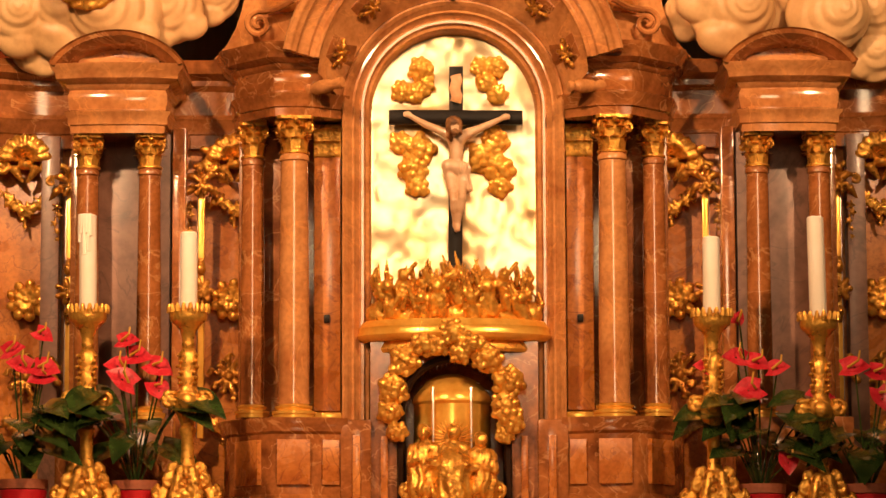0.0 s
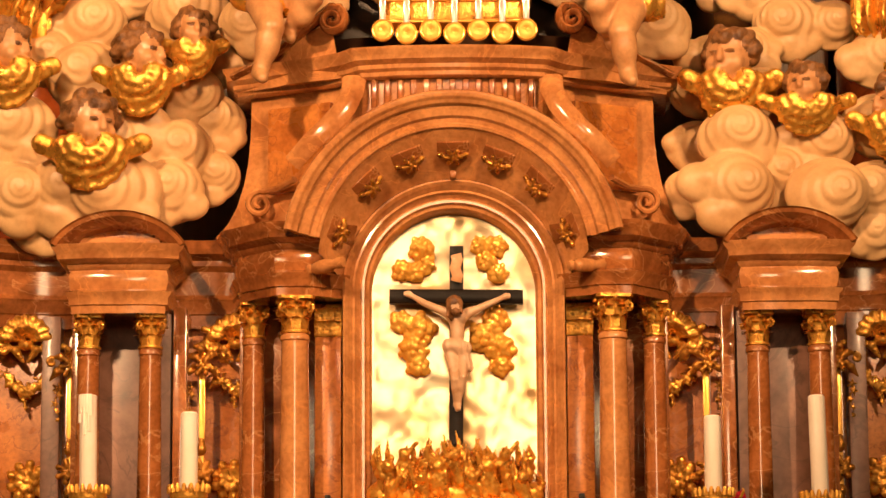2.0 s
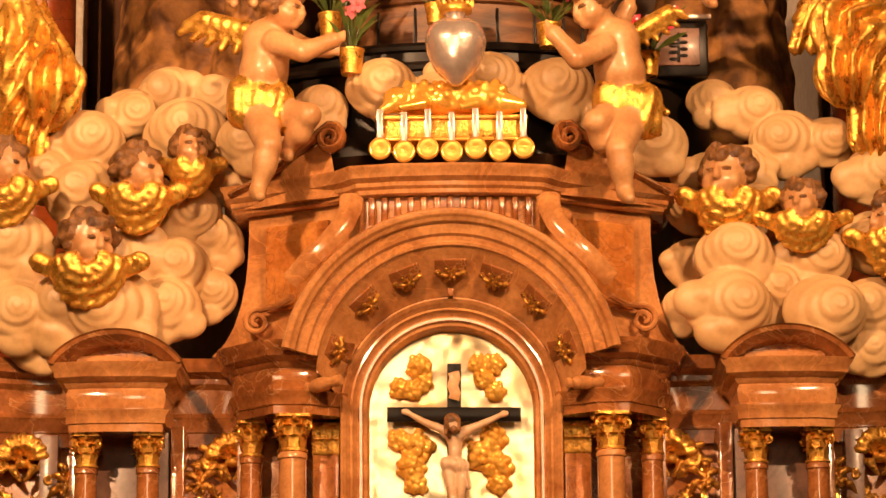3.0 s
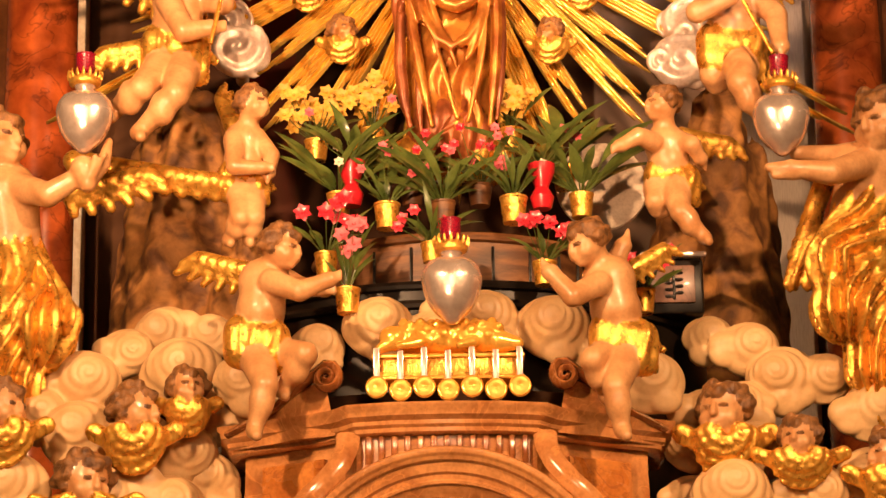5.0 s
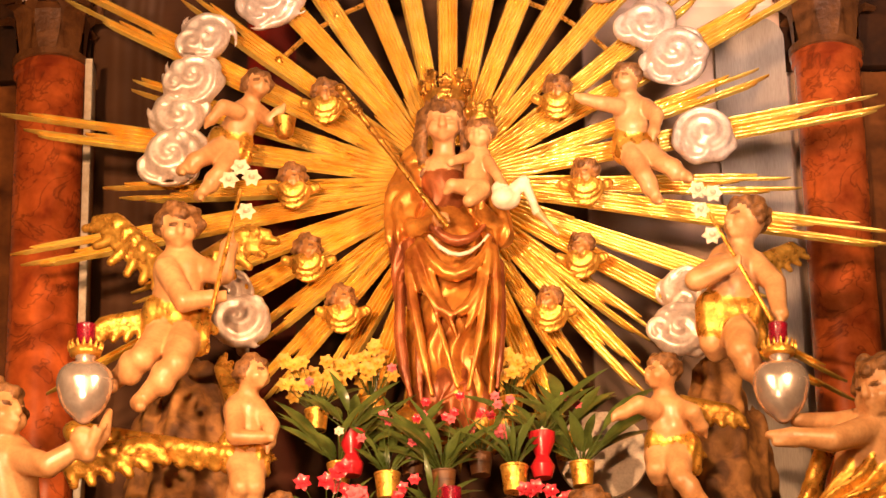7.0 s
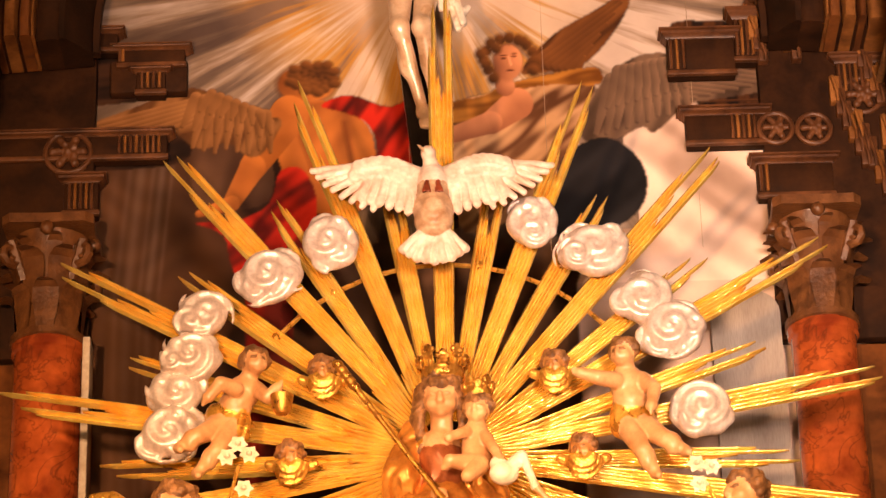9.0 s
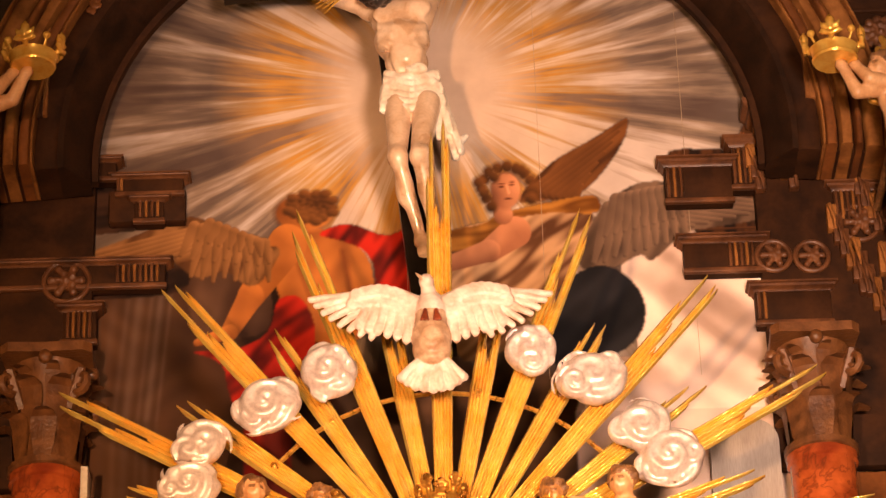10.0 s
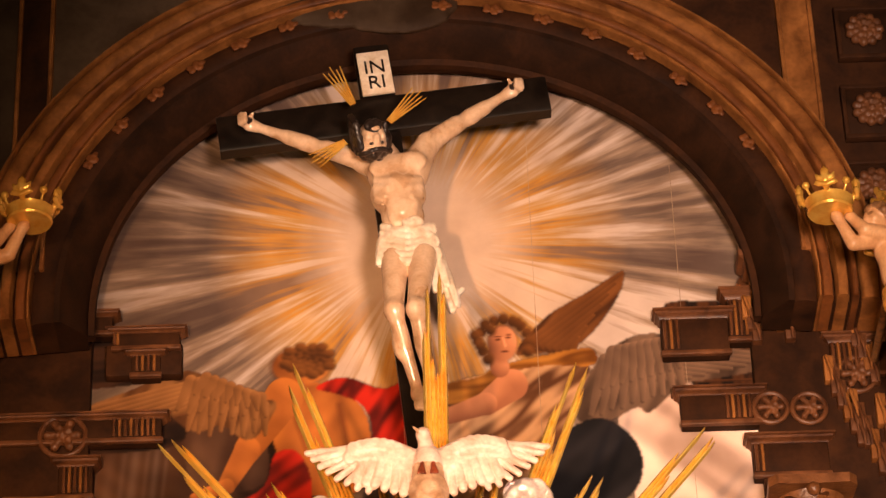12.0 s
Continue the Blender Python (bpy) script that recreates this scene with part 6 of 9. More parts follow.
book = thing("sealed_book", (0.049, 11.35, 4.689), "gilded closed book hung with seven seals", "book")
part("cover", box((-0.29, -0.03, 0.025), (0.29, 0.12, 0.042), 0.006), GOLD_BRIGHT, book)
part("cover", box((-0.29, -0.03, -0.06), (0.29, 0.12, -0.044), 0.006), GOLD_BRIGHT, book)
part("page_block", box((-0.28, -0.018, -0.044), (0.28, 0.12, 0.025), 0.004), GOLD, book)
for i in range(7):
    x = -0.27 + 0.09 * i
    dz = -0.012 if i % 2 else 0.0
    ob = thing("seal", (book.location.x + x, book.location.y - 0.05, book.location.z - 0.095 + dz), "round gilded seal on a ribbon hanging from the book", "seal", "seven seals")
    bm = lathe([(0.0, -0.012), (0.03, -0.012), (0.042, -0.008), (0.043, 0.004), (0.038, 0.01), (0.032, 0.008), (0.0, 0.014)], 24)
    bmesh.ops.rotate(bm, verts=bm.verts, matrix=Matrix.Rotation(radians(90), 3, "X"))
    part("disc", bm, GOLD_BRIGHT, ob)
    part("ribbon", box((-0.012, -0.002, 0.03), (0.012, 0.006, 0.155), 0.002), SILVER, ob, "pale gilded ribbon")
# ---------------------------------------------------------------- gilded sunburst
SUN = Vector((0.092, 12.55, 7.065))
sunburst = thing("sunburst", SUN, "large gilded wooden sunburst of pointed rays", "sunburst")


def slat(bm, a, off, r0, r1, w, depth=0.012):
    """One pointed gilt slat with a raised ridge, lying at an angle and shifted sideways."""
    d, n = Vector((math.cos(a), 0, math.sin(a))), Vector((-math.sin(a), 0, math.cos(a)))
    rows = []
    for r, q in ((r0, 0.6), (r0 + 0.7 * (r1 - r0), 1.0), (r1 - 0.07, 0.9), (r1 - 0.025, 0.5), (r1, 0.06)):
        c = d * r + n * off * (0.55 + 0.45 * min(1, (r - r0) / (r1 - r0) + 0.2))
        rows.append([c - n * w * q, c - n * w * 0.5 * q + Vector((0, -depth * 0.9, 0)), c + Vector((0, -depth, 0)), c + n * w * 0.6 * q + Vector((0, -depth * 0.5, 0)), c + n * w * q, c + Vector((0, 0.006, 0))])
    loft(rows, bm, close=True, caps=True)


rnd = random.Random(21)
for i in range(36):
    long_ray = i % 2 == 0
    a = radians(90 + 10 * i + rnd.uniform(-0.8, 0.8))
    down = math.degrees(a) % 360
    R = 2.0 if long_ray else 1.53
    if i == 0:
        R = 2.40
    if 212 < down < 328:
        R = 1.35 if long_ray else 1.15
    parent = sunburst
    for j, (off, f) in enumerate(((-0.034, 1.0), (-0.056, 0.95), (-0.012, 0.78), (0.011, 0.83), (0.034, 0.985), (0.056, 0.90))):
        bm = bmesh.new()
        slat(bm, a, off * (0.86 if long_ray else 0.72), 0.24, R * f * rnd.uniform(0.965, 1.02), 0.0118, 0.012 + 0.016 * rnd.random())
        ob = part("ray" if j == 0 else "slat", bm, RAY_GOLD, parent, "pointed gilded ray of several slats" if j == 0 else "")
        if j == 0:
            parent = ob
            ob.location.y = -0.03 if long_ray else 0.02
            ob.rotation_euler = (rnd.uniform(-0.015, 0.015), 0, rnd.uniform(-0.02, 0.02))
for i in range(108):
    bm = bmesh.new()
    slat(bm, radians(i * 3.333), 0, 0.16, 0.42 + 0.14 * (i % 3 == 0) + 0.06 * rnd.random(), 0.009, 0.014)
    part("inner_ray", bm, RAY_GOLD, sunburst).location.y = -0.06
for q in (1.0,):
    bm = bmesh.new()
    pts = [(0.98 * math.cos(radians(40 + 10 * j)), 0.03, 0.98 * math.sin(radians(40 + 10 * j))) for j in range(11)]
    ribbon(pts, 0.012, 0.012, bm, 6, 1.0)
    for p in pts:
        bmesh.ops.create_uvsphere(bm, u_segments=8, v_segments=6, radius=0.026, matrix=Matrix.Translation(p))
    part("bead_hoop", bm, GOLD, sunburst, "gilded hoop with beads")

for c, s, f in (((-0.444, 12.35, 7.426), 0.6, (0.3, -1, 0)), ((-0.587, 12.35, 7.023), 0.6, (0.5, -1, 0)), ((-0.522, 12.35, 6.685), 0.62, (0.6, -0.8, 0.3)), ((-0.377, 12.35, 6.448), 0.62, (0.5, -0.8, 0.4)), ((0.571, 12.35, 7.428), 0.6, (-0.3, -1, 0)), ((0.680, 12.35, 7.020), 0.62, (-0.5, -1, 0)), ((0.651, 12.35, 6.675), 0.6, (-0.6, -0.8, 0.2)), ((0.507, 12.35, 6.430), 0.6, (-0.5, -0.8, 0.4))):
    statue("cherub_head", cherub(c, s * 1.02, (f[0], f[1], f[2] - 0.2), 0.72), (c[0], c[1], c[2] - 0.1), "small winged cherub head with gilded feathers on rays", "cherub", "sunburst cherubs", res=0.006, k=0.006, mats=[GILT_FLESH, HAIR, GOLD])


def swirl(c, r, seed, flat=0.45):
    """A silvered cloud rolled like a rose."""
    rn = random.Random(seed)
    pr = [cap(c, (c[0], 12.57, c[2]), 0.03, 0.03, 0), egg(c, (r, r * flat, r * 0.92), 0, (0.008, 6.28 / rn.uniform(0.06, 0.085), rn.choice((1, -1))))]
    for i in range(7):
        a = rn.uniform(0, 6.28)
        q = rn.uniform(0.35, 0.6)
        pr.append(egg((c[0] + 0.7 * r * math.cos(a), c[1] + rn.uniform(-0.03, 0.03), c[2] + 0.6 * r * math.sin(a)), (q * r, q * r * flat, q * r), 0, (0.006, 6.28 / rn.uniform(0.04, 0.06), rn.choice((1, -1)))))
    base = (c[0], c[1], c[2] - r)
    solo("silver_cloud", carve("silver_cloud", pr, 0.0085, 0.010, base, 0.002, 30), SILVER_CLOUD, base, "silvered carved cloud rolled like a rose", "cloud", "silver clouds", angle=0)


SILVER_CLOUD = material("silvered_wood", (0.86, 0.74, 0.66), (0.62, 0.48, 0.40), 0.32, 0.3, scale=12, bump=0.12, grain=70)
for i, (c, r) in enumerate((((-0.418, 12.4, 8.075), 0.13), ((-0.690, 12.4, 7.917), 0.135), ((-0.967, 12.4, 7.727), 0.115), ((-1.032, 12.4, 7.529), 0.12), ((-1.121, 12.4, 7.154), 0.135), ((0.495, 12.4, 8.157), 0.12), ((0.782, 12.4, 8.014), 0.14), ((0.984, 12.4, 7.758), 0.125), ((1.101, 12.4, 7.601), 0.14), ((1.215, 12.4, 7.213), 0.13), ((-0.813, 12.2, 6.308), 0.125), ((-0.865, 12.25, 6.456), 0.1), ((1.049, 12.2, 6.221), 0.125), ((1.086, 12.25, 6.418), 0.10), ((-1.083, 12.42, 7.357), 0.12))):
    swirl(c, r, 40 + i)

# ---------------------------------------------------------------- the dove
c = Vector((0.058, 12.15, 8.16))
DOVE_WHITE = material("white_painted_dove", (0.84, 0.70, 0.58), (0.56, 0.36, 0.26), 0.42, scale=14, bump=0.15, grain=70, mottle=0.25, spread=0.22)
pr = [egg(c + Vector((0, 0, 0.06)), (0.075, 0.09, 0.11), 0), cap(c + Vector((0, 0.05, 0)), c + Vector((0, 0.38, 0.0)), 0.02, 0.02, 0), cap(c + Vector((0, -0.02, 0.12)), c + Vector((-0.012, -0.05, 0.175)), 0.042, 0.030, 0), egg(c + Vector((-0.016, -0.065, 0.190)), (0.034, 0.044, 0.033), 0), cap(c + Vector((-0.03, -0.09, 0.19)), c + Vector((-0.062, -0.125, 0.20)), 0.012, 0.004, 1)]
pr += [egg(c + Vector((0, -0.03, -0.10)), (0.085, 0.075, 0.13), 1, (0.005, 110, 0)), cap(c + Vector((0, -0.02, 0.03)), c + Vector((0, -0.03, -0.08)), 0.07, 0.075, 1)]
for i in range(9):
    a = radians(-90 + 13 * (i - 4))
    pr.append(cap(c + Vector((0.05 * math.cos(a), -0.03, -0.18)), c + Vector((0.17 * math.cos(a), -0.01 - 0.008 * (i % 2), -0.17 + 0.15 * math.sin(a))), 0.026, 0.022, 0, (0.003, 4, 3)))
for s in (-1, 1):
    arm = [c + Vector((s * 0.06, 0.0, 0.11)), c + Vector((s * 0.16, 0.0, 0.165)), c + Vector((s * 0.26, 0.01, 0.185)), c + Vector((s * 0.33, 0.01, 0.17))]
    pr += limb(arm, [0.04, 0.036, 0.032, 0.026])
    for i in range(8):  # primaries, fanning outward from the wrist
        f = i / 7
        q = arm[3] + Vector((-s * 0.15 * f, -0.01, -0.005 - 0.03 * f))
        t = radians(3 + 62 * f)
        pr.append(cap(q, q + Vector((s * 0.205 * math.cos(t), 0.01 - 0.008 * (i % 2), -0.205 * math.sin(t))), 0.021, 0.015, 0, (0.002, 3, 4)))
    for i in range(7):  # secondaries, hanging from the forearm
        f = i / 6
        q = arm[0] + (arm[2] - arm[0]) * f + Vector((0, -0.015, -0.03))
        pr.append(cap(q, q + Vector((s * (0.01 + 0.05 * f), 0.004 * (i % 2), -0.17 + 0.02 * f)), 0.024, 0.019, 0, (0.002, 3, 4)))
    for row, (dz, r) in enumerate(((-0.02, 0.026), (-0.06, 0.026))):  # rows of rounded coverts
        for i in range(9):
            f = i / 8
            q = arm[0] + (arm[3] - arm[0]) * f + Vector((s * 0.015 * row, -0.035 + 0.008 * row, dz + 0.045 * math.sin(3.1 * f)))
            pr.append(egg(q, (r, 0.016, r * 1.25), 0, (0.002, 160, 0)))
    for i in range(3):
        pr.append(cap(c + Vector((s * 0.025, -0.095, 0.03)), c + Vector((s * (0.012 + 0.016 * i), -0.115, -0.03)), 0.008, 0.006, 2))
solo("dove", carve("dove", pr, 0.0058, 0.005, c), [DOVE_WHITE, material("tan_painted_breast", (0.66, 0.45, 0.28), (0.36, 0.19, 0.09), 0.42, scale=16, bump=0.2, grain=70, spread=0.2), material("oxblood_paint", (0.30, 0.06, 0.02), (0.15, 0.03, 0.01), 0.4, scale=20)], c, "white painted wooden dove with spread feathered wings", "dove", angle=0)

# ---------------------------------------------------------------- crowned figure with child
def front(x, z):
    """Depth of the robe's rounded front at a place across and up."""
    return 12.29 - 0.20 * math.sqrt(max(0.02, 1 - ((x - 0.085) / 0.29) ** 2)) - 0.02 * math.sin(3.0 * (z - 5.9))


def drape(pts, r, m, n=3):
    """A raised fold that follows the robe's front through places of (across, up)."""
    places = []
    for (x0, z0), (x1, z1) in zip(pts, pts[1:]):
        for i in range(n):
            f = i / n
            places.append((x0 + (x1 - x0) * f, z0 + (z1 - z0) * f))
    places.append(pts[-1])
    n = len(places) - 1
    return [line([(x, front(x, z), z) for x, z in places], [r * (0.45 + 0.55 * math.sin(math.pi * min(1, 0.12 + i / n)) ** 0.5) for i in range(n + 1)], m)]


def swag(x0, x1, z0, z1, dip):
    return [(x0 + (x1 - x0) * i / 6, z0 + (z1 - z0) * i / 6 - dip * math.sin(math.pi * i / 6) ** 0.8) for i in range(7)]


def crown_prims(c, s, m):
    """An open crown: a beaded band, tall leaf fleurons and arches that meet at a knob."""
    out = []
    for i in range(20):
        a = i * 0.31416
        q = c + Vector((0.082 * s * math.cos(a), 0.082 * s * math.sin(a), 0))
        out += [egg(q, 0.013 * s, m), egg(q + Vector((0, 0, 0.03 * s)), 0.010 * s, m)]
    for i in range(40):
        a = i * 0.15708
        out.append(egg(c + Vector((0.08 * s * math.cos(a), 0.08 * s * math.sin(a), 0.016 * s)), (0.012 * s, 0.012 * s, 0.018 * s), m))
    for i in range(10):
        a = i * 0.62832 + 0.3
        tall = 1.0 if i % 2 == 0 else 0.6
        d = Vector((math.cos(a), math.sin(a), 0))
        t = Vector((-math.sin(a), math.cos(a), 0))
        q = c + d * 0.084 * s + Vector((0, 0, 0.03 * s))
        e = q + d * 0.022 * s + Vector((0, 0, 0.085 * s * tall))
        out += [cap(q, e, 0.010 * s, 0.008 * s, m), egg(e, 0.015 * s, m)]
        for u in (-1, 1):
            out += [egg(e + t * u * 0.022 * s - Vector((0, 0, 0.016 * s)), 0.013 * s, m), egg(e + t * u * 0.014 * s - Vector((0, 0, 0.042 * s)), 0.010 * s, m)]
    return out


def madonna():
    """ROBE is 4, lining 8, tarnished gold 9; flesh 0, hair 1, white 5."""
    p = []
    hd = Vector((0.070, 12.19, 7.204))
    p += head_prims(hd, 0.98, (-0.06, -1, -0.18), 1, 0, False)
    for s in (-1, 1):  # long waved hair
        for i in range(4):
            x = s * (0.070 + 0.008 * i)
            p += [cap(hd + Vector((x, 0.0 + 0.014 * i, 0.05)), hd + Vector((x + s * 0.022, 0.02 + 0.014 * i, -0.08)), 0.022, 0.020, 1, (0.004, 3, 20)), cap(hd + Vector((x + s * 0.022, 0.02 + 0.014 * i, -0.08)), hd + Vector((x + s * 0.012 - 0.006, 0.03 + 0.014 * i, -0.24 + 0.02 * i)), 0.020, 0.013, 1, (0.004, 3, 24))]
    ch, wa = Vector((0.066, 12.27, 6.968)), Vector((0.080, 12.27, 6.744))
    p += [cap(hd - Vector((0, 0, 0.04)), hd + Vector((0, 0.05, -0.17)), 0.046, 0.05, 0), egg(ch + Vector((0, -0.02, 0.03)), (0.095, 0.085, 0.075), 0)]
    p += [cap(ch + Vector((0, 0, -0.03)), wa, 0.105, 0.10, 8, (0.006, 9, 1)), cap(ch + Vector((-0.085, -0.055, 0.03)), ch + Vector((0.085, -0.055, 0.03)), 0.016, 0.016, 9)]
    # mantle over the shoulders and its wide sleeves
    p += [cap((-0.050, 12.30, 7.080), (-0.105, 12.26, 6.86), 0.062, 0.085, 4, (0.010, 5, 6)), cap((-0.105, 12.26, 6.86), (-0.118, 12.22, 6.68), 0.085, 0.062, 4, (0.014, 6, 5)), cap((-0.118, 12.22, 6.70), (0.03, 12.08, 6.69), 0.050, 0.032, 4, (0.008, 5, 8)), egg((0.050, 12.055, 6.690), (0.034, 0.028, 0.030), 0)]
    p += [cap((0.030 + 0.014 * i, 12.045, 6.700), (0.045 + 0.012 * i, 12.02, 6.665), 0.010, 0.008, 0) for i in range(4)]
    p += [cap((0.200, 12.30, 7.060), (0.262, 12.26, 6.84), 0.058, 0.075, 4, (0.010, 5, 6)), cap((0.262, 12.26, 6.84), (0.292, 12.20, 6.68), 0.075, 0.060, 4, (0.014, 6, 5)), cap((0.292, 12.20, 6.69), (0.20, 12.06, 6.74), 0.050, 0.034, 4, (0.008, 5, 8))]
    p += [cap((-0.13, 12.22, 6.66), (-0.115, 12.22, 6.40), 0.045, 0.030, 8, (0.012, 4, 5)), cap((-0.085, 12.17, 6.62), (-0.070, 12.16, 6.34), 0.030, 0.022, 8, (0.008, 4, 4))]
    # skirt
    p += [cap((0.080, 12.30, 6.72), (0.085, 12.31, 6.30), 0.150, 0.185, 4, (0.010, 9, 2)), cap((0.085, 12.31, 6.30), (0.080, 12.30, 5.99), 0.185, 0.175, 4, (0.016, 11, 2)), cap((0.07, 12.28, 5.96), (0.10, 12.28, 5.93), 0.17, 0.16, 8, (0.012, 12, 2))]
    # apron of the mantle gathered in swags under the girdle
    p += drape(swag(0.0, 0.25, 6.625, 6.640, 0.10), 0.010, 5) + drape(swag(-0.04, 0.26, 6.60, 6.62, 0.17), 0.030, 4) + drape(swag(-0.085, 0.27, 6.56, 6.58, 0.31), 0.026, 4) + drape(swag(0.02, 0.23, 6.66, 6.67, 0.07), 0.024, 8)
    # long folds that fall aslant to the hem
    for pts, r, m in (
        (((-0.065, 6.58), (-0.03, 6.40), (0.035, 6.18), (0.105, 5.95)), 0.024, 4), (((-0.09, 6.52), (-0.075, 6.34), (-0.04, 6.12), (0.0, 5.92)), 0.024, 4),
        (((-0.03, 6.56), (0.03, 6.36), (0.10, 6.20), (0.16, 6.08)), 0.017, 4), (((-0.125, 6.42), (-0.13, 6.2), (-0.115, 6.05), (-0.09, 5.93)), 0.026, 8),
        (((0.275, 6.58), (0.275, 6.35), (0.26, 6.12), (0.24, 5.93)), 0.022, 4), (((0.25, 6.56), (0.235, 6.36), (0.20, 6.16), (0.15, 5.94)), 0.022, 4),
        (((0.215, 6.47), (0.20, 6.34), (0.165, 6.24), (0.12, 6.16)), 0.018, 4), (((0.30, 6.52), (0.30, 6.28), (0.285, 6.08), (0.27, 5.96)), 0.018, 8),
        (((-0.06, 6.12), (-0.055, 6.02), (-0.045, 5.90)), 0.018, 8)):
        p += drape(list(pts), r, m)
    # furrows between them
    for pts, r in ((((-0.045, 6.46), (0.0, 6.28), (0.06, 6.06)), 0.020), (((-0.10, 6.40), (-0.09, 6.2), (-0.06, 6.0)), 0.018), (((0.245, 6.44), (0.235, 6.25), (0.21, 6.05)), 0.018), (((0.10, 6.28), (0.14, 6.12), (0.13, 6.0)), 0.018)):
        p += drape(list(pts), r, -1)
    # the child on her arm
    cd = Vector((0.225, 12.07, 7.088))
    p += head_prims(cd, 0.66, (-0.3, -1, -0.1), 1, 0, False)
    p += [cap(cd, (0.213, 12.1, 6.985), 0.028, 0.045, 0), cap((0.213, 12.1, 6.985), (0.210, 12.1, 6.85), 0.058, 0.062, 0), cap((0.19, 12.06, 6.83), (0.10, 11.99, 6.815), 0.042, 0.028, 0), cap((0.10, 11.99, 6.815), (0.075, 12.0, 6.79), 0.024, 0.016, 0), cap((0.225, 12.05, 6.82), (0.17, 11.98, 6.74), 0.042, 0.028, 0), cap((0.17, 12.04, 6.97), (0.10, 11.99, 6.925), 0.026, 0.018, 0), egg((0.095, 11.985, 6.92), 0.020, 0), cap((0.255, 12.05, 6.95), (0.31, 11.99, 6.82), 0.026, 0.020, 0)]
    # white cloth and its trailing end
    p += [egg((0.325, 11.99, 6.752), (0.062, 0.045, 0.052), 5), egg((0.300, 12.0, 6.80), (0.035, 0.03, 0.03), 5), cap((0.372, 11.98, 6.795), (0.400, 11.97, 6.822), 0.030, 0.024, 5), cap((0.405, 11.97, 6.815), (0.452, 11.96, 6.675), 0.020, 0.017, 5), cap((0.452, 11.96, 6.675), (0.535, 11.97, 6.580), 0.016, 0.011, 0)]
    p += crown_prims(hd + Vector((0.012, 0.012, 0.090)), 1.0, 9) + crown_prims(cd + Vector((0.004, 0.01, 0.062)), 0.62, 9)
    # sceptre with a leafy head
    p += [cap((0.073, 12.01, 6.639), (-0.20, 12.04, 7.05), 0.013, 0.012, 9), cap((-0.20, 12.04, 7.05), (-0.369, 12.06, 7.306), 0.012, 0.016, 9)] + [egg((-0.30 - 0.018 * i, 12.05, 7.20 + 0.027 * i), (0.024, 0.020, 0.016), 9) for i in range(5)]
    return p


base = (0.069, 12.3, 5.80)
LINING = material("red_brown_lining", (0.42, 0.12, 0.035), (0.16, 0.04, 0.014), 0.34, 0.35, scale=6, bump=0.08)
statue("madonna", madonna() + [cap((-0.08, 12.3, 5.84), (0.23, 12.3, 5.84), 0.10, 0.10, 9, (0.02, 7, 5))], base, "crowned carved figure with child in gilded brown robe", res=0.0056, k=0.013, mats=FIG + [LINING, GOLD_DARK])


# ---------------------------------------------------------------- crosses
def beam(bm, a, b, w, d):
    """A squared beam from a to b with softened edges."""
    a, b = Vector(a), Vector(b)
    t = (b - a).normalized()
    s = t.cross(Vector((0, 1, 0))).normalized()
    y = Vector((0, 1, 0))
    e = 0.15
    sec = [(-1, -1 + e), (-1 + e, -1), (1 - e, -1), (1, -1 + e), (1, 1 - e), (1 - e, 1), (-1 + e, 1), (-1, 1 - e)]
    loft([[p + s * u * w / 2 + y * v * d / 2 for u, v in sec] for p in (a, b)], bm, close=True, caps=True)
    return bm


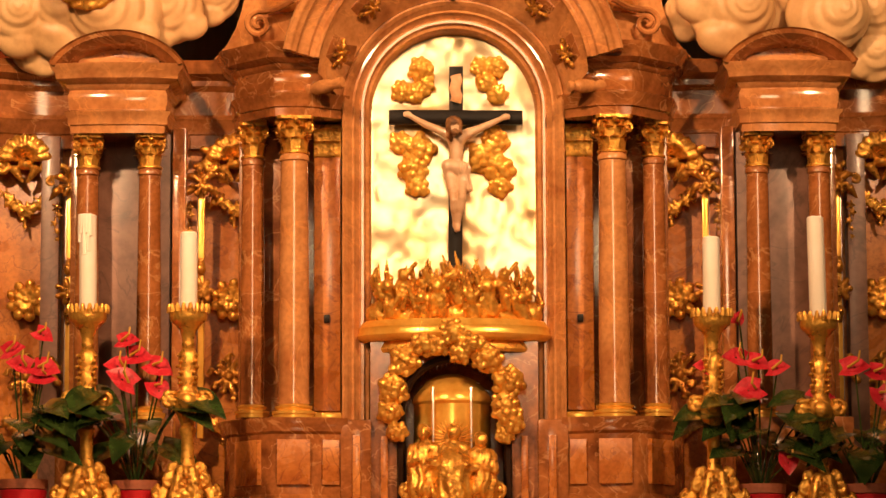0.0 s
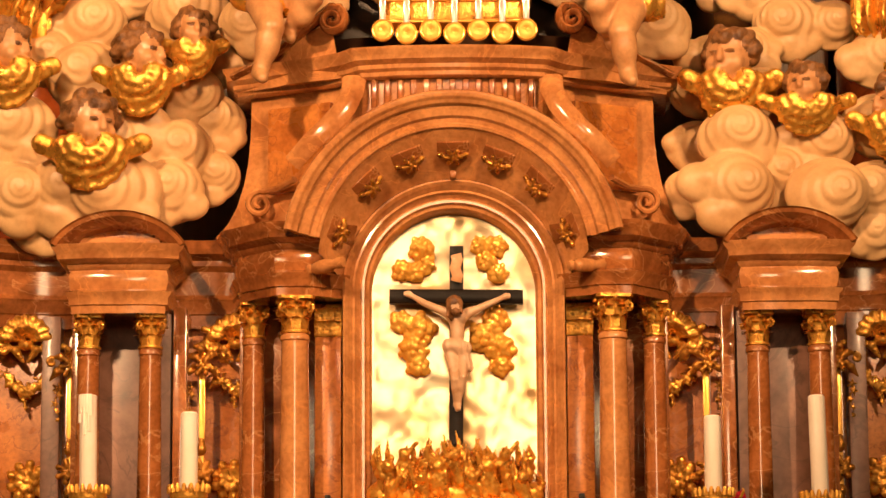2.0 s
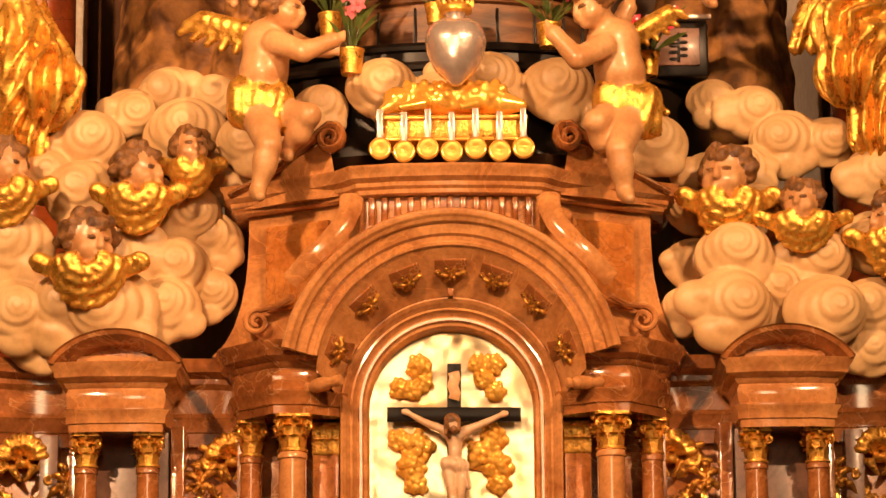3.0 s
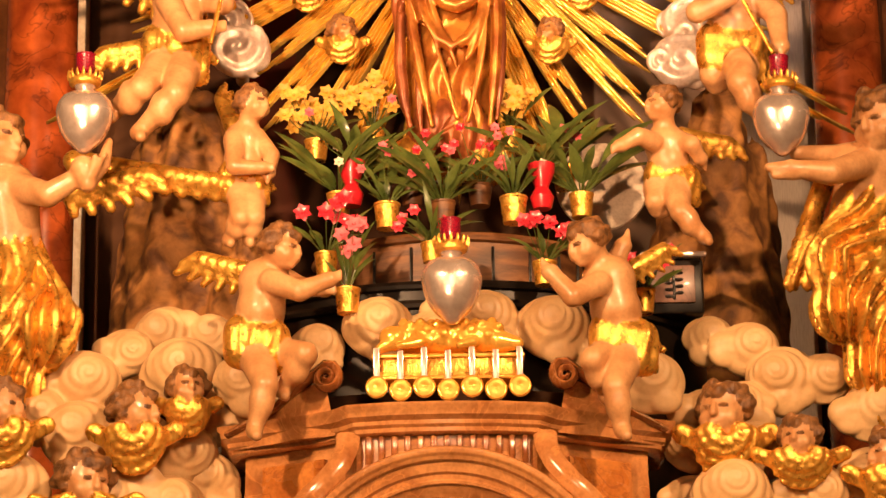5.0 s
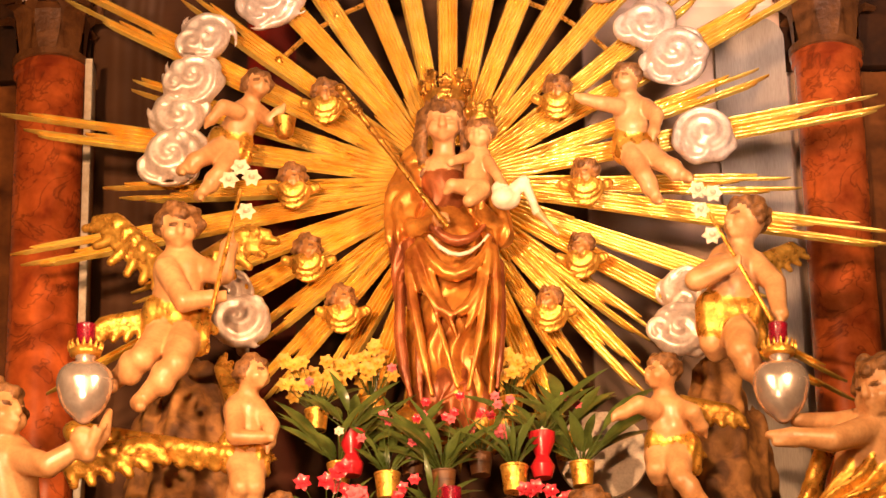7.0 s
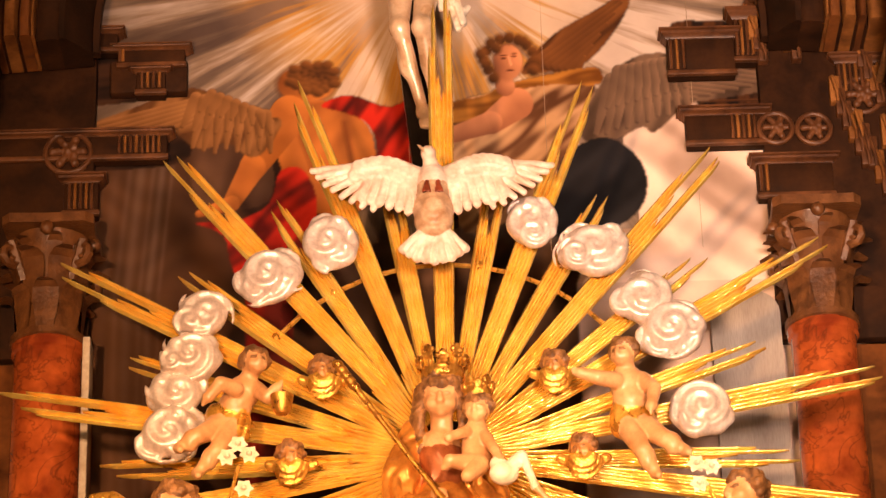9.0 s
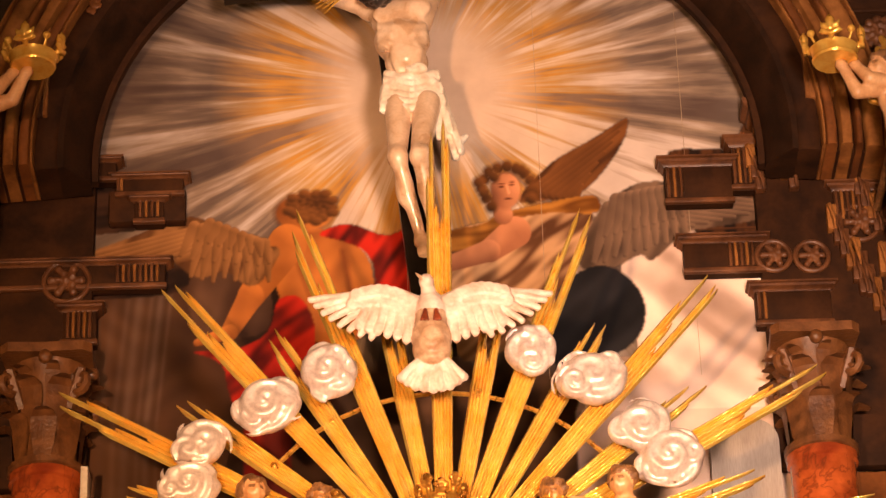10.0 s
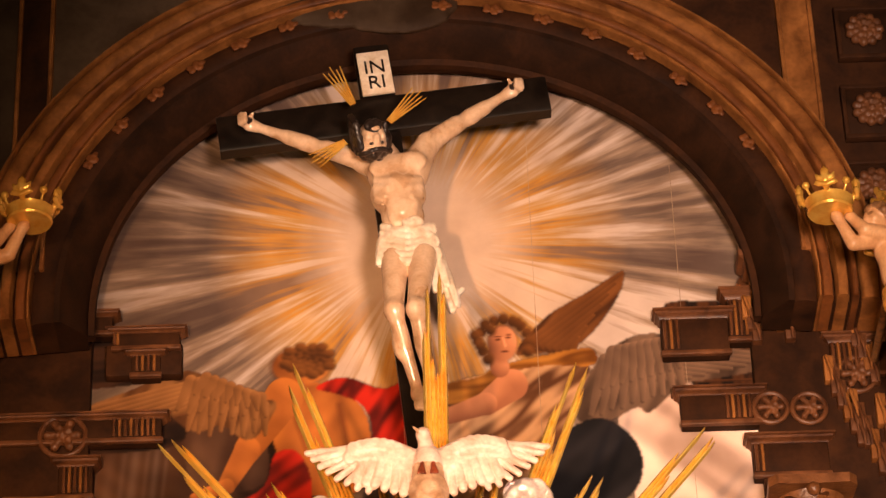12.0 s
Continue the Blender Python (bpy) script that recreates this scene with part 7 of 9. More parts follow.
def corpus(J, s, hair, cloth, skin=0):
    """A plain carved figure with outstretched arms."""
    V = {k: Vector(v) for k, v in J.items()}
    p = head_prims(V["head"], 0.9 * s, J_FACE, hair, skin, False)
    p += [cap(V["head"], V["chest"], 0.05 * s, 0.08 * s, skin), cap(V["chest"], V["belly"], 0.11 * s, 0.08 * s, skin), cap(V["belly"], V["hip"], 0.08 * s, 0.09 * s, skin)]
    for q in ("l", "r"):
        p += limb([V["sh" + q], V["el" + q], V["ha" + q]], [0.06 * s, 0.045 * s, 0.03 * s], skin)
        p += [cap(V["chest"], V["sh" + q], 0.10 * s, 0.06 * s, skin), egg(V["ha" + q], 0.042 * s, skin)]
        p += limb([V["hi" + q], V["kn" + q], V["fo" + q]], [0.072 * s, 0.052 * s, 0.032 * s], skin)
        p += [egg(V["kn" + q] + (V["fo" + q] - V["kn" + q]) * 0.3, (0.045 * s, 0.05 * s, 0.08 * s), skin), cap(V["fo" + q], V["fo" + q] + Vector((0.01, -0.05, -0.07)) * s, 0.035 * s, 0.025 * s, skin)]
    c, bl = V["chest"], V["belly"]
    for q in (-1, 1):
        p += [egg(c + Vector((q * 0.055, -0.075, 0.0)) * s, (0.06 * s, 0.035 * s, 0.05 * s), skin)]
    hd = V["head"]
    for i in range(5):
        p.append(cap(hd + Vector((-0.075 + 0.012 * i, 0.0 + 0.015 * i, 0.02)) * s, hd + Vector((-0.10 + 0.02 * i, -0.02 + 0.03 * i, -0.15 - 0.01 * i)) * s, 0.024 * s, 0.016 * s, hair))
        p.append(cap(hd + Vector((0.06, 0.02 * i - 0.03, 0.03)) * s, hd + Vector((0.085, 0.02 * i - 0.05, -0.10)) * s, 0.018 * s, 0.014 * s, hair))
    p += [egg(hd + Vector((-0.01, 0.02, 0.055)) * s, (0.098 * s, 0.09 * s, 0.07 * s), hair), egg(hd + Vector((-0.045, 0.0, -0.02)) * s, (0.06 * s, 0.07 * s, 0.09 * s), hair)]
    p += [egg(hd + Vector((0.01, -0.07, -0.105)) * s, (0.042 * s, 0.035 * s, 0.038 * s), hair)]
    for q, v in (("hal", -1), ("har", 1)):
        p += [cap(V[q], V[q] + Vector((v * 0.045, -0.02, 0.02 * j)) * s, 0.016 * s, 0.012 * s, skin) for j in (-1, 0, 1)]
    h = V["hip"]
    p += [cap(h + Vector((-0.10, -0.02, 0.04)) * s, h + Vector((0.10, -0.03, 0.0)) * s, 0.09 * s, 0.09 * s, cloth, (0.012 * s, 8, 14)), cap(h + Vector((0.10, -0.05, 0.0)) * s, h + Vector((0.16, -0.04, -0.26)) * s, 0.05 * s, 0.05 * s, cloth, (0.012 * s, 6, 9)), cap(h + Vector((-0.13, 0, 0.0)) * s, h + Vector((-0.10, -0.02, -0.12)) * s, 0.04 * s, 0.03 * s, cloth, (0.008 * s, 5, 7)), egg(h + Vector((-0.02, -0.10, 0.03)) * s, (0.05 * s, 0.03 * s, 0.04 * s), cloth)]
    return p


big = thing("crucifix_cross", (0.038, 13.3, 8.624), "tall black wooden cross hung before the mural", "cross")
o = Vector(big.location)
bm = beam(bmesh.new(), Vector((-0.167, 13.3, 11.365)) - o, Vector((0.093, 13.3, 8.623)) - o, 0.185, 0.09)
part("upright", bm, BLACK_WOOD, big)
part("crossbar", beam(bmesh.new(), Vector((-0.969, 13.27, 10.806)) - o, Vector((0.755, 13.27, 11.010)) - o, 0.215, 0.09), BLACK_WOOD, big)
part("wall_bracket", box(tuple(Vector((-0.084, 13.3, 10.498)) - o - Vector((0.02, 0.0, 0.02))), tuple(Vector((-0.084, 13.3, 10.498)) - o + Vector((0.02, 0.52, 0.02)))), BLACK_WOOD, big, "iron wall bracket")
J_FACE = (0.22, -1, -0.55)


def great_corpus(skin=7, hair=6, cloth=5):
    """The large crucified figure: hanging arms, arched ribs, bound loincloth, legs crossed at the feet."""
    V = Vector
    hd = V((-0.165, 12.96, 10.545))
    f, side = V((0.30, -1, -0.62)).normalized(), V((0.93, 0.25, 0.28)).normalized()
    up = side.cross(f).normalized()
    p = [egg(hd, (0.074, 0.080, 0.092), skin), egg(hd + f * 0.038 - up * 0.04, (0.052, 0.052, 0.058), skin), cap(hd + f * 0.082 + up * 0.022, hd + f * 0.104 - up * 0.022, 0.010, 0.014, skin)]
    p += [egg(hd + f * 0.062 + side * q * 0.034 - up * 0.022, 0.024, skin) for q in (-1, 1)] + [cap(hd + f * 0.078 + side * q * 0.012 + up * 0.030, hd + f * 0.066 + side * q * 0.050 + up * 0.026, 0.009, 0.007, skin) for q in (-1, 1)]
    p += [egg(hd + f * 0.084 + side * q * 0.028 + up * 0.010, (0.013, 0.010, 0.008), hair) for q in (-1, 1)]
    # beard, moustache, hair with the thorn wreath
    p += [egg(hd + f * (0.066 - 0.004 * i) + side * (0.016 * (i - 2)) - up * (0.082 + 0.01 * (i % 2)), (0.020, 0.018, 0.028), hair) for i in range(5)] + [cap(hd + f * 0.088 - up * 0.045 + side * q * 0.006, hd + f * 0.070 - up * 0.062 + side * q * 0.034, 0.008, 0.007, hair) for q in (-1, 1)]
    for i in range(44):
        a, b = i * 2.39996, math.asin(-0.30 + 1.28 * (i + 0.5) / 44)
        d = side * math.cos(a) * math.cos(b) + f * math.sin(a) * math.cos(b) + up * math.sin(b)
        if d.dot(f) > 0.25 and d.dot(up) < 0.60:
            continue
        p.append(egg(hd + d * 0.080, 0.026, hair, (0.003, 110, 2)))
    for i in range(6):
        p += [cap(hd - side * (0.072 + 0.006 * (i % 2)) + f * (0.03 - 0.022 * i) + up * 0.02, hd - side * 0.088 + f * (0.045 - 0.018 * i) - up * (0.10 + 0.008 * i), 0.022, 0.016, hair, (0.003, 3, 18)), cap(hd + side * 0.072 + f * (0.02 - 0.022 * i) + up * 0.02, hd + side * 0.074 + f * (0.02 - 0.02 * i) - up * 0.085, 0.018, 0.013, hair, (0.003, 3, 18))]
    for i in range(16):
        a = i * 0.3927
        q, w = (hd + up * 0.05 + (side * math.cos(t) + f * math.sin(t)) * 0.088 + up * 0.008 * math.sin(3 * t) for t in (a, a + 0.3927))
        p.append(cap(q, w, 0.012, 0.012, hair))
    crisp, p = p[3:], p[:3]
    # neck, ribcage, belly
    ch, rb, bl, hp = V((-0.040, 13.13, 10.450)), V((-0.042, 13.11, 10.320)), V((-0.022, 13.10, 10.175)), V((-0.004, 13.11, 10.035))
    p += [cap(hd - f * 0.02 - up * 0.05, ch + V((-0.05, 0.0, 0.12)), 0.050, 0.062, skin)]
    p += [egg(ch, (0.155, 0.098, 0.120), skin), egg(rb, (0.142, 0.100, 0.130), skin), cap(rb, bl, 0.105, 0.090, skin), egg(bl, (0.108, 0.080, 0.100), skin), egg(hp, (0.120, 0.090, 0.090), skin)]
    p += [egg(ch + V((q * 0.070, -0.078, 0.012 + 0.02 * q)), (0.078, 0.024, 0.052), skin) for q in (-1, 1)]
    for i in range(4):
        for q in (-1, 1):
            p.append(cap(rb + V((q * 0.112, -0.046, 0.055 - 0.042 * i)), rb + V((q * (0.045 + 0.012 * i), -0.086, 0.030 - 0.048 * i)), 0.012, 0.008, skin))
    p += [egg(bl + V((q * 0.034, -0.070, 0.045 - 0.055 * j)), (0.030, 0.014, 0.026), skin) for q in (-1, 1) for j in range(3)] + [egg(bl + V((0.0, -0.096, -0.045)), 0.010, -1), egg(rb + V((0.0, -0.118, -0.055)), (0.030, 0.018, 0.045), -1)]
    # arms
    for sh, el, ha, q in ((V((-0.205, 13.15, 10.548)), V((-0.487, 13.18, 10.690)), V((-0.760, 13.20, 10.822)), -1), (V((0.120, 13.15, 10.655)), V((0.330, 13.18, 10.830)), V((0.535, 13.20, 10.985)), 1)):
        d, e = (el - sh), (ha - el)
        p += [cap(ch + V((q * 0.09, 0.0, 0.06)), sh, 0.082, 0.058, skin), egg(sh, (0.060, 0.056, 0.056), skin), cap(sh, el, 0.046, 0.036, skin), cap(sh + d * 0.25 + V((0, -0.006, 0.004)), sh + d * 0.68 + V((0, -0.006, 0.004)), 0.047, 0.043, skin), cap(el, ha, 0.037, 0.024, skin), cap(el + e * 0.12, el + e * 0.42, 0.038, 0.033, skin), egg(ha + e * 0.10, (0.036, 0.026, 0.034), skin)]
        tip = ha + e * 0.16
        for j in range(4):
            k = tip + V((q * 0.010, -0.012, 0.026 - 0.017 * j))
            p += [cap(k, k + V((q * 0.030, -0.030, 0.008)), 0.011, 0.010, skin), cap(k + V((q * 0.030, -0.030, 0.008)), k + V((q * 0.008, -0.055, 0.0)), 0.010, 0.008, skin)]
        p += [cap(tip + V((0, -0.01, 0.02)), tip + V((q * -0.02, -0.05, 0.035)), 0.011, 0.009, skin), egg(tip + V((0, -0.035, 0.0)), 0.010, hair)]
    # legs
    for hi, kn, fo, q in ((V((-0.070, 13.10, 9.92)), V((-0.078, 12.97, 9.545)), V((0.030, 13.14, 9.165)), -1), (V((0.075, 13.08, 9.92)), V((0.030, 12.92, 9.520)), V((0.098, 13.08, 9.155)), 1)):
        d, e = kn - hi, fo - kn
        p += [cap(hi, kn, 0.070, 0.046, skin), egg(kn + V((0, -0.014, 0.0)), (0.040, 0.040, 0.048), skin), cap(kn, fo, 0.042, 0.026, skin), egg(kn + e * 0.32 + V((q * 0.008, 0.026, 0)), (0.042, 0.046, 0.105), skin), cap(kn + e * 0.1 + V((0, -0.028, 0)), kn + e * 0.85 + V((0, -0.016, 0)), 0.018, 0.014, skin), egg(fo, 0.032, skin), cap(fo, fo + V((0.012, -0.06, -0.085)), 0.032, 0.026, skin)]
        p += [cap(fo + V((0.012 + 0.012 * (j - 2), -0.06, -0.085)), fo + V((0.014 + 0.013 * (j - 2), -0.075, -0.118)), 0.010, 0.008, skin) for j in range(5)]
    body, p = p, crisp
    # loincloth: wound bands, a knot and a fluttering end
    for i in range(6):
        z = 0.060 - 0.036 * i
        p.append(cap(hp + V((-0.115 - 0.004 * i, -0.025, z + 0.01)), hp + V((0.0, -0.080, z - 0.050)), 0.024, 0.020, cloth, (0.004, 5, 9)))
        p.append(cap(hp + V((0.0, -0.080, z - 0.050)), hp + V((0.120 + 0.006 * i, -0.028, z + 0.012 * (i % 2))), 0.020, 0.026, cloth, (0.004, 5, 9)))
    p += [egg(hp + V((0.0, 0.0, 0.01)), (0.132, 0.092, 0.085), cloth), egg(hp + V((0.030, -0.098, 0.050)), (0.050, 0.030, 0.032), cloth, (0.004, 90, 2))]
    for i in range(5):
        p.append(cap(hp + V((0.115 + 0.006 * i, -0.04 + 0.016 * i, 0.0)), hp + V((0.135 + 0.026 * i, -0.02 + 0.03 * (i % 2), -0.30 - 0.035 * i + 0.05 * (i % 3))), 0.026, 0.020, cloth, (0.004, 4, 7)))
    p += [cap(hp + V((0.21, 0.0, -0.36)), hp + V((0.265, -0.01, -0.30)), 0.022, 0.016, cloth), cap(hp + V((-0.125, -0.02, -0.02)), hp + V((-0.145, -0.02, -0.14)), 0.030, 0.018, cloth, (0.004, 4, 7))]
    return body, p


def melted(name, groups, res, base):
    """One mesh out of groups of bodies, each melted together over its own distance."""
    bm = bmesh.new()
    for prims, k in groups:
        me = carve(name, prims, res, k, base)
        bm.from_mesh(me)
        bpy.data.meshes.remove(me)
    me = bpy.data.meshes.new(name)
    bm.to_mesh(me)
    bm.free()
    return me


soft, crisp = great_corpus()
base = (0.027, 13.15, 9.05)
solo("crucifix_figure", melted("crucifix_figure", ((soft, 0.024), (crisp, 0.006)), 0.006, base), FIG, base, "pale carved crucified figure with white loincloth", "crucifix", angle=0)


def HALO(x, y):
    """A place beside the figure's head."""
    k = 0.280 / 100
    o = Vector((-0.176, 12.98, 10.598))
    return o + Vector(((x - 655) * k, 0, (240 - y) * k * 1.18))


for i, (x, y, dx, dy) in enumerate(((625, 180, -42, -72), (690, 215, 62, -58), (610, 250, -62, 38))):
    a, b = Vector(HALO(x, y)), Vector(HALO(x + dx, y + dy))
    ob = thing("halo_rays", a, "small gilded bundle of halo rays on the crucifix", "halo", "halo rays")
    for j in range(5):
        n = Vector((-(b - a).z, 0, (b - a).x)).normalized() * 0.011 * (j - 2)
        part("ray", ribbon([n * 0.5, (b - a) * 0.6 + n * 1.6, (b - a) * (1.0 - 0.08 * abs(j - 2) * (j % 2 + 0.5)) + n * 2.2], 0.007, 0.006, None, 5, 0.4), GOLD_BRIGHT, ob)


def text_mesh(body, size, depth=0.004):
    """Lettering in the built-in font as a mesh."""
    cu = bpy.data.curves.new("lettering", "FONT")
    cu.body, cu.size, cu.extrude, cu.align_x, cu.align_y, cu.space_line = body, size, depth, "CENTER", "CENTER", 0.85
    ob = new("lettering", cu)
    bpy.context.view_layer.update()
    me = bpy.data.meshes.new_from_object(ob.evaluated_get(bpy.context.evaluated_depsgraph_get()))
    bpy.data.objects.remove(ob)
    bpy.data.curves.remove(cu)
    return me


tab = thing("title_board", (-0.145, 13.2, 11.145), "cream painted title board with dark letters on the cross", "title board")
part("board", box((-0.085, -0.012, -0.135), (0.085, 0.012, 0.135), 0.006), WHITE_PAINT, tab)
lt = part("lettering", text_mesh("IN\nRI", 0.115), BLACK_WOOD, tab, "dark painted letters", smooth=False)
lt.matrix_local = pose(0, -0.014, -0.02, 90, 0, 0)
tab.rotation_euler = (0, radians(-7), 0)
# ---------------------------------------------------------------- small crucifix in the niche
SM = thing("altar_cross", (0.034, 11.56, 3.103), "black wooden altar cross before the gilt plate", "cross")
o = Vector(SM.location)
part("upright", beam(bmesh.new(), Vector((0.052, 11.56, 3.816)) - o, Vector((0.046, 11.56, 3.060)) - o, 0.052, 0.03), BLACK_WOOD, SM)
part("crossbar", beam(bmesh.new(), Vector((-0.203, 11.555, 3.623)) - o, Vector((0.302, 11.555, 3.619)) - o, 0.054, 0.03), BLACK_WOOD, SM)
bm = ribbon([(0, 0, 0.052), (0.006, -0.008, 0.03), (-0.003, 0.0, 0), (0.006, -0.006, -0.03), (0, 0, -0.052)], 0.021, 0.004, taper=1.0)
bmesh.ops.translate(bm, verts=bm.verts, vec=Vector((0.049, 11.53, 3.728)) - o)
part("title_scroll", bm, FLESH, SM, "small carved title scroll")
J_FACE = (-0.3, -1, -0.4)
SMJ = dict(head=(0.044, 11.47, 3.577), chest=(0.052, 11.52, 3.530), belly=(0.052, 11.515, 3.471), hip=(0.050, 11.515, 3.417), shl=(0.014, 11.52, 3.556), ell=(-0.066, 11.53, 3.592), hal=(-0.130, 11.53, 3.629), shr=(0.095, 11.52, 3.555), elr=(0.167, 11.53, 3.587), har=(0.236, 11.53, 3.619), hil=(0.031, 11.515, 3.396), knl=(0.041, 11.48, 3.294), fol=(0.047, 11.52, 3.204), hir=(0.073, 11.515, 3.396), knr=(0.072, 11.475, 3.304), fot=(0.055, 11.51, 3.207))
SMJ["for"] = SMJ.pop("fot")
statue("crucifix_figure", corpus(SMJ, 0.29, 1, 0), (0.047, 11.52, 3.172), "small carved crucified figure on the altar cross", "crucifix", res=0.003, k=0.009, mats=[PALE_FLESH, HAIR])


def gilt_cloud(spec, name, label, mat, seed, res=0.006, tiny=0.35):
    rn = random.Random(seed)
    pr = []
    for x, y, z, r in spec:
        pr.append(egg((x, y, z), (r, r * 0.6, r), 0, (0.002, 6.28 / 0.03, 1)))
        for i in range(15):
            a, f = 2.4 * i + rn.uniform(-0.3, 0.3), math.sqrt((i + 0.5) / 15)
            q = rn.uniform(0.22, 0.36) * r
            pr.append(egg((x + 1.02 * f * r * math.cos(a), y - (0.62 - 0.5 * f * f) * r, z + 1.02 * f * r * math.sin(a)), (q, q * 0.8, q), 0, (0.001, 6.28 / 0.014, 1)))
    base = (spec[0][0], spec[0][1], min(s[2] - s[3] for s in spec))
    solo(name, carve(name, pr, 0.0045, 0.002, base), mat, base, label, "gilt cloud", "gilt clouds", angle=0)


gilt_cloud([(-0.081, 11.6, 3.811, 0.047), (-0.066, 11.6, 3.756, 0.039), (-0.152, 11.6, 3.730, 0.039), (-0.103, 11.6, 3.724, 0.039)], "gilt_cloud", "gilded carved cloud on the gilt plate", GOLD_BRIGHT, 1)
gilt_cloud([(0.144, 11.6, 3.825, 0.036), (0.204, 11.6, 3.821, 0.039), (0.165, 11.6, 3.766, 0.039), (0.208, 11.6, 3.716, 0.039)], "gilt_cloud", "gilded carved cloud on the gilt plate", GOLD_BRIGHT, 2)
gilt_cloud([(-0.157, 11.6, 3.529, 0.043), (-0.088, 11.6, 3.507, 0.056), (-0.114, 11.6, 3.431, 0.055), (-0.097, 11.6, 3.366, 0.043)], "gilt_cloud", "gilded carved cloud on the gilt plate", GOLD_BRIGHT, 3)
gilt_cloud([(0.196, 11.6, 3.538, 0.051), (0.153, 11.6, 3.473, 0.058), (0.217, 11.6, 3.430, 0.051), (0.216, 11.6, 3.365, 0.043)], "gilt_cloud", "gilded carved cloud on the gilt plate", GOLD_BRIGHT, 4)
gilt_cloud([(-0.186, 11.38, 2.578, 0.054), (-0.197, 11.38, 2.495, 0.046), (-0.172, 11.38, 2.422, 0.037), (-0.145, 11.38, 2.682, 0.054), (-0.072, 11.37, 2.747, 0.050), (0.032, 11.36, 2.783, 0.050), (0.105, 11.36, 2.746, 0.050), (0.063, 11.36, 2.710, 0.041), (0.160, 11.37, 2.690, 0.054), (0.239, 11.38, 2.608, 0.058), (0.228, 11.38, 2.514, 0.054), (0.248, 11.38, 2.462, 0.046), (0.223, 11.38, 2.410, 0.033), (-0.020, 11.37, 2.743, 0.046)], "gilt_cloud", "gilded cloud wreath round the tabernacle", GOLD, 5)

# ---------------------------------------------------------------- gilded flames over the console
rn = random.Random(8)
pr = []
for i in range(230):
    x = rn.uniform(-0.30, 0.30)
    low = rn.uniform(0.0, 0.13)
    y = rn.uniform(-0.07, 0.02)
    top = low + rn.uniform(0.06, 0.14) * (1.15 - 0.5 * abs(math.sin(9 * x)))
    w = rn.uniform(-0.05, 0.05)
    pr.append(cap((x, y, low), (x + w * 0.6, y - 0.015, (low + top) / 2), 0.011, 0.010, 0))
    pr.append(cap((x + w * 0.6, y - 0.015, (low + top) / 2), (x + w * 0.2, y, top), 0.010, 0.003, 0))
for i in range(9):
    x = -0.25 + 0.0625 * i
    z = 0.12 + 0.05 * math.sin(i * 2.1)
    pr += [egg((x, -0.08, z), (0.022, 0.022, 0.026), 0), cap((x, -0.06, z - 0.03), (x + 0.02, -0.05, z - 0.1), 0.026, 0.02, 0), cap((x - 0.02, -0.07, z - 0.04), (x - 0.045 + 0.09 * (i % 2), -0.09, z + 0.04), 0.011, 0.008, 0)]
pr.append(cap((-0.28, 0, 0.02), (0.28, 0, 0.02), 0.05, 0.05, 0))
solo("flame_relief", carve("flame_relief", pr, 0.0045, 0.003, (0, 0, 0), 0.002, 160), GOLD, (CX, 11.50, 2.845), "gilded carved relief of leaping flames", "relief", angle=0)

# ---------------------------------------------------------------- tabernacle
tb = thing("tabernacle", (CX - 0.008, 11.55, 2.13), "gilded round tabernacle in the arched opening", "tabernacle")
part("drum", lathe([(0.15, 0.0), (0.155, 0.02), (0.145, 0.04), (0.142, 0.40), (0.15, 0.41), (0.15, 0.425), (0.135, 0.45), (0.10, 0.49), (0.05, 0.515), (0.0, 0.52)], 32), GOLD_BRIGHT, tb)
for x in (-0.07, 0.07):
    part("fillet", box((x - 0.004, -0.152, 0.06), (x + 0.004, -0.12, 0.46), 0.002), SILVER, tb)
bm = bmesh.new()
for i in range(26):
    a = radians(i * 360 / 26)
    ribbon([(0.03 * math.cos(a), -0.152, 0.27 + 0.03 * math.sin(a)), (0.075 * math.cos(a), -0.156, 0.27 + 0.07 * math.sin(a))], 0.003, 0.003, bm, 5, 0.4)
part("ray_ring", bm, GOLD, tb)
pr = []
for hx, hz, lean in ((-0.105, 0.285, 0.02), (0.005, 0.285, 0.0), (0.105, 0.255, -0.03)):
    sh = hz - 0.055
    pr += [egg((hx, -0.185, hz), (0.024, 0.026, 0.030), 0), egg((hx, -0.178, hz + 0.012), (0.028, 0.026, 0.024), 0, (0.003, 260, 2)), cap((hx, -0.18, hz - 0.02), (hx + lean, -0.18, sh), 0.014, 0.03, 0), cap((hx - 0.03, -0.18, sh), (hx + 0.03, -0.18, sh), 0.022, 0.022, 0)]
    pr += [cap((hx, -0.175, sh - 0.01), (hx * 1.08, -0.175, sh - 0.10), 0.040, 0.05, 0, (0.006, 8, 6))]
    for q in (-1, 1):
        pr += [cap((hx + q * 0.042, -0.19, sh), (hx + q * 0.048, -0.215, sh - 0.055), 0.017, 0.015, 0, (0.003, 5, 6)), cap((hx + q * 0.048, -0.215, sh - 0.055), (hx + q * 0.012, -0.24, sh - 0.045), 0.014, 0.009, 0)]
pr += [egg((0.0, -0.20, 0.165), (0.115, 0.06, 0.016), 0), egg((0.01, -0.235, 0.178), (0.03, 0.02, 0.008), 0)]
pr += [cap((0.0, -0.18, 0.15), (0.0, -0.185, -0.02), 0.085, 0.088, 0, (0.004, 13, 1))]
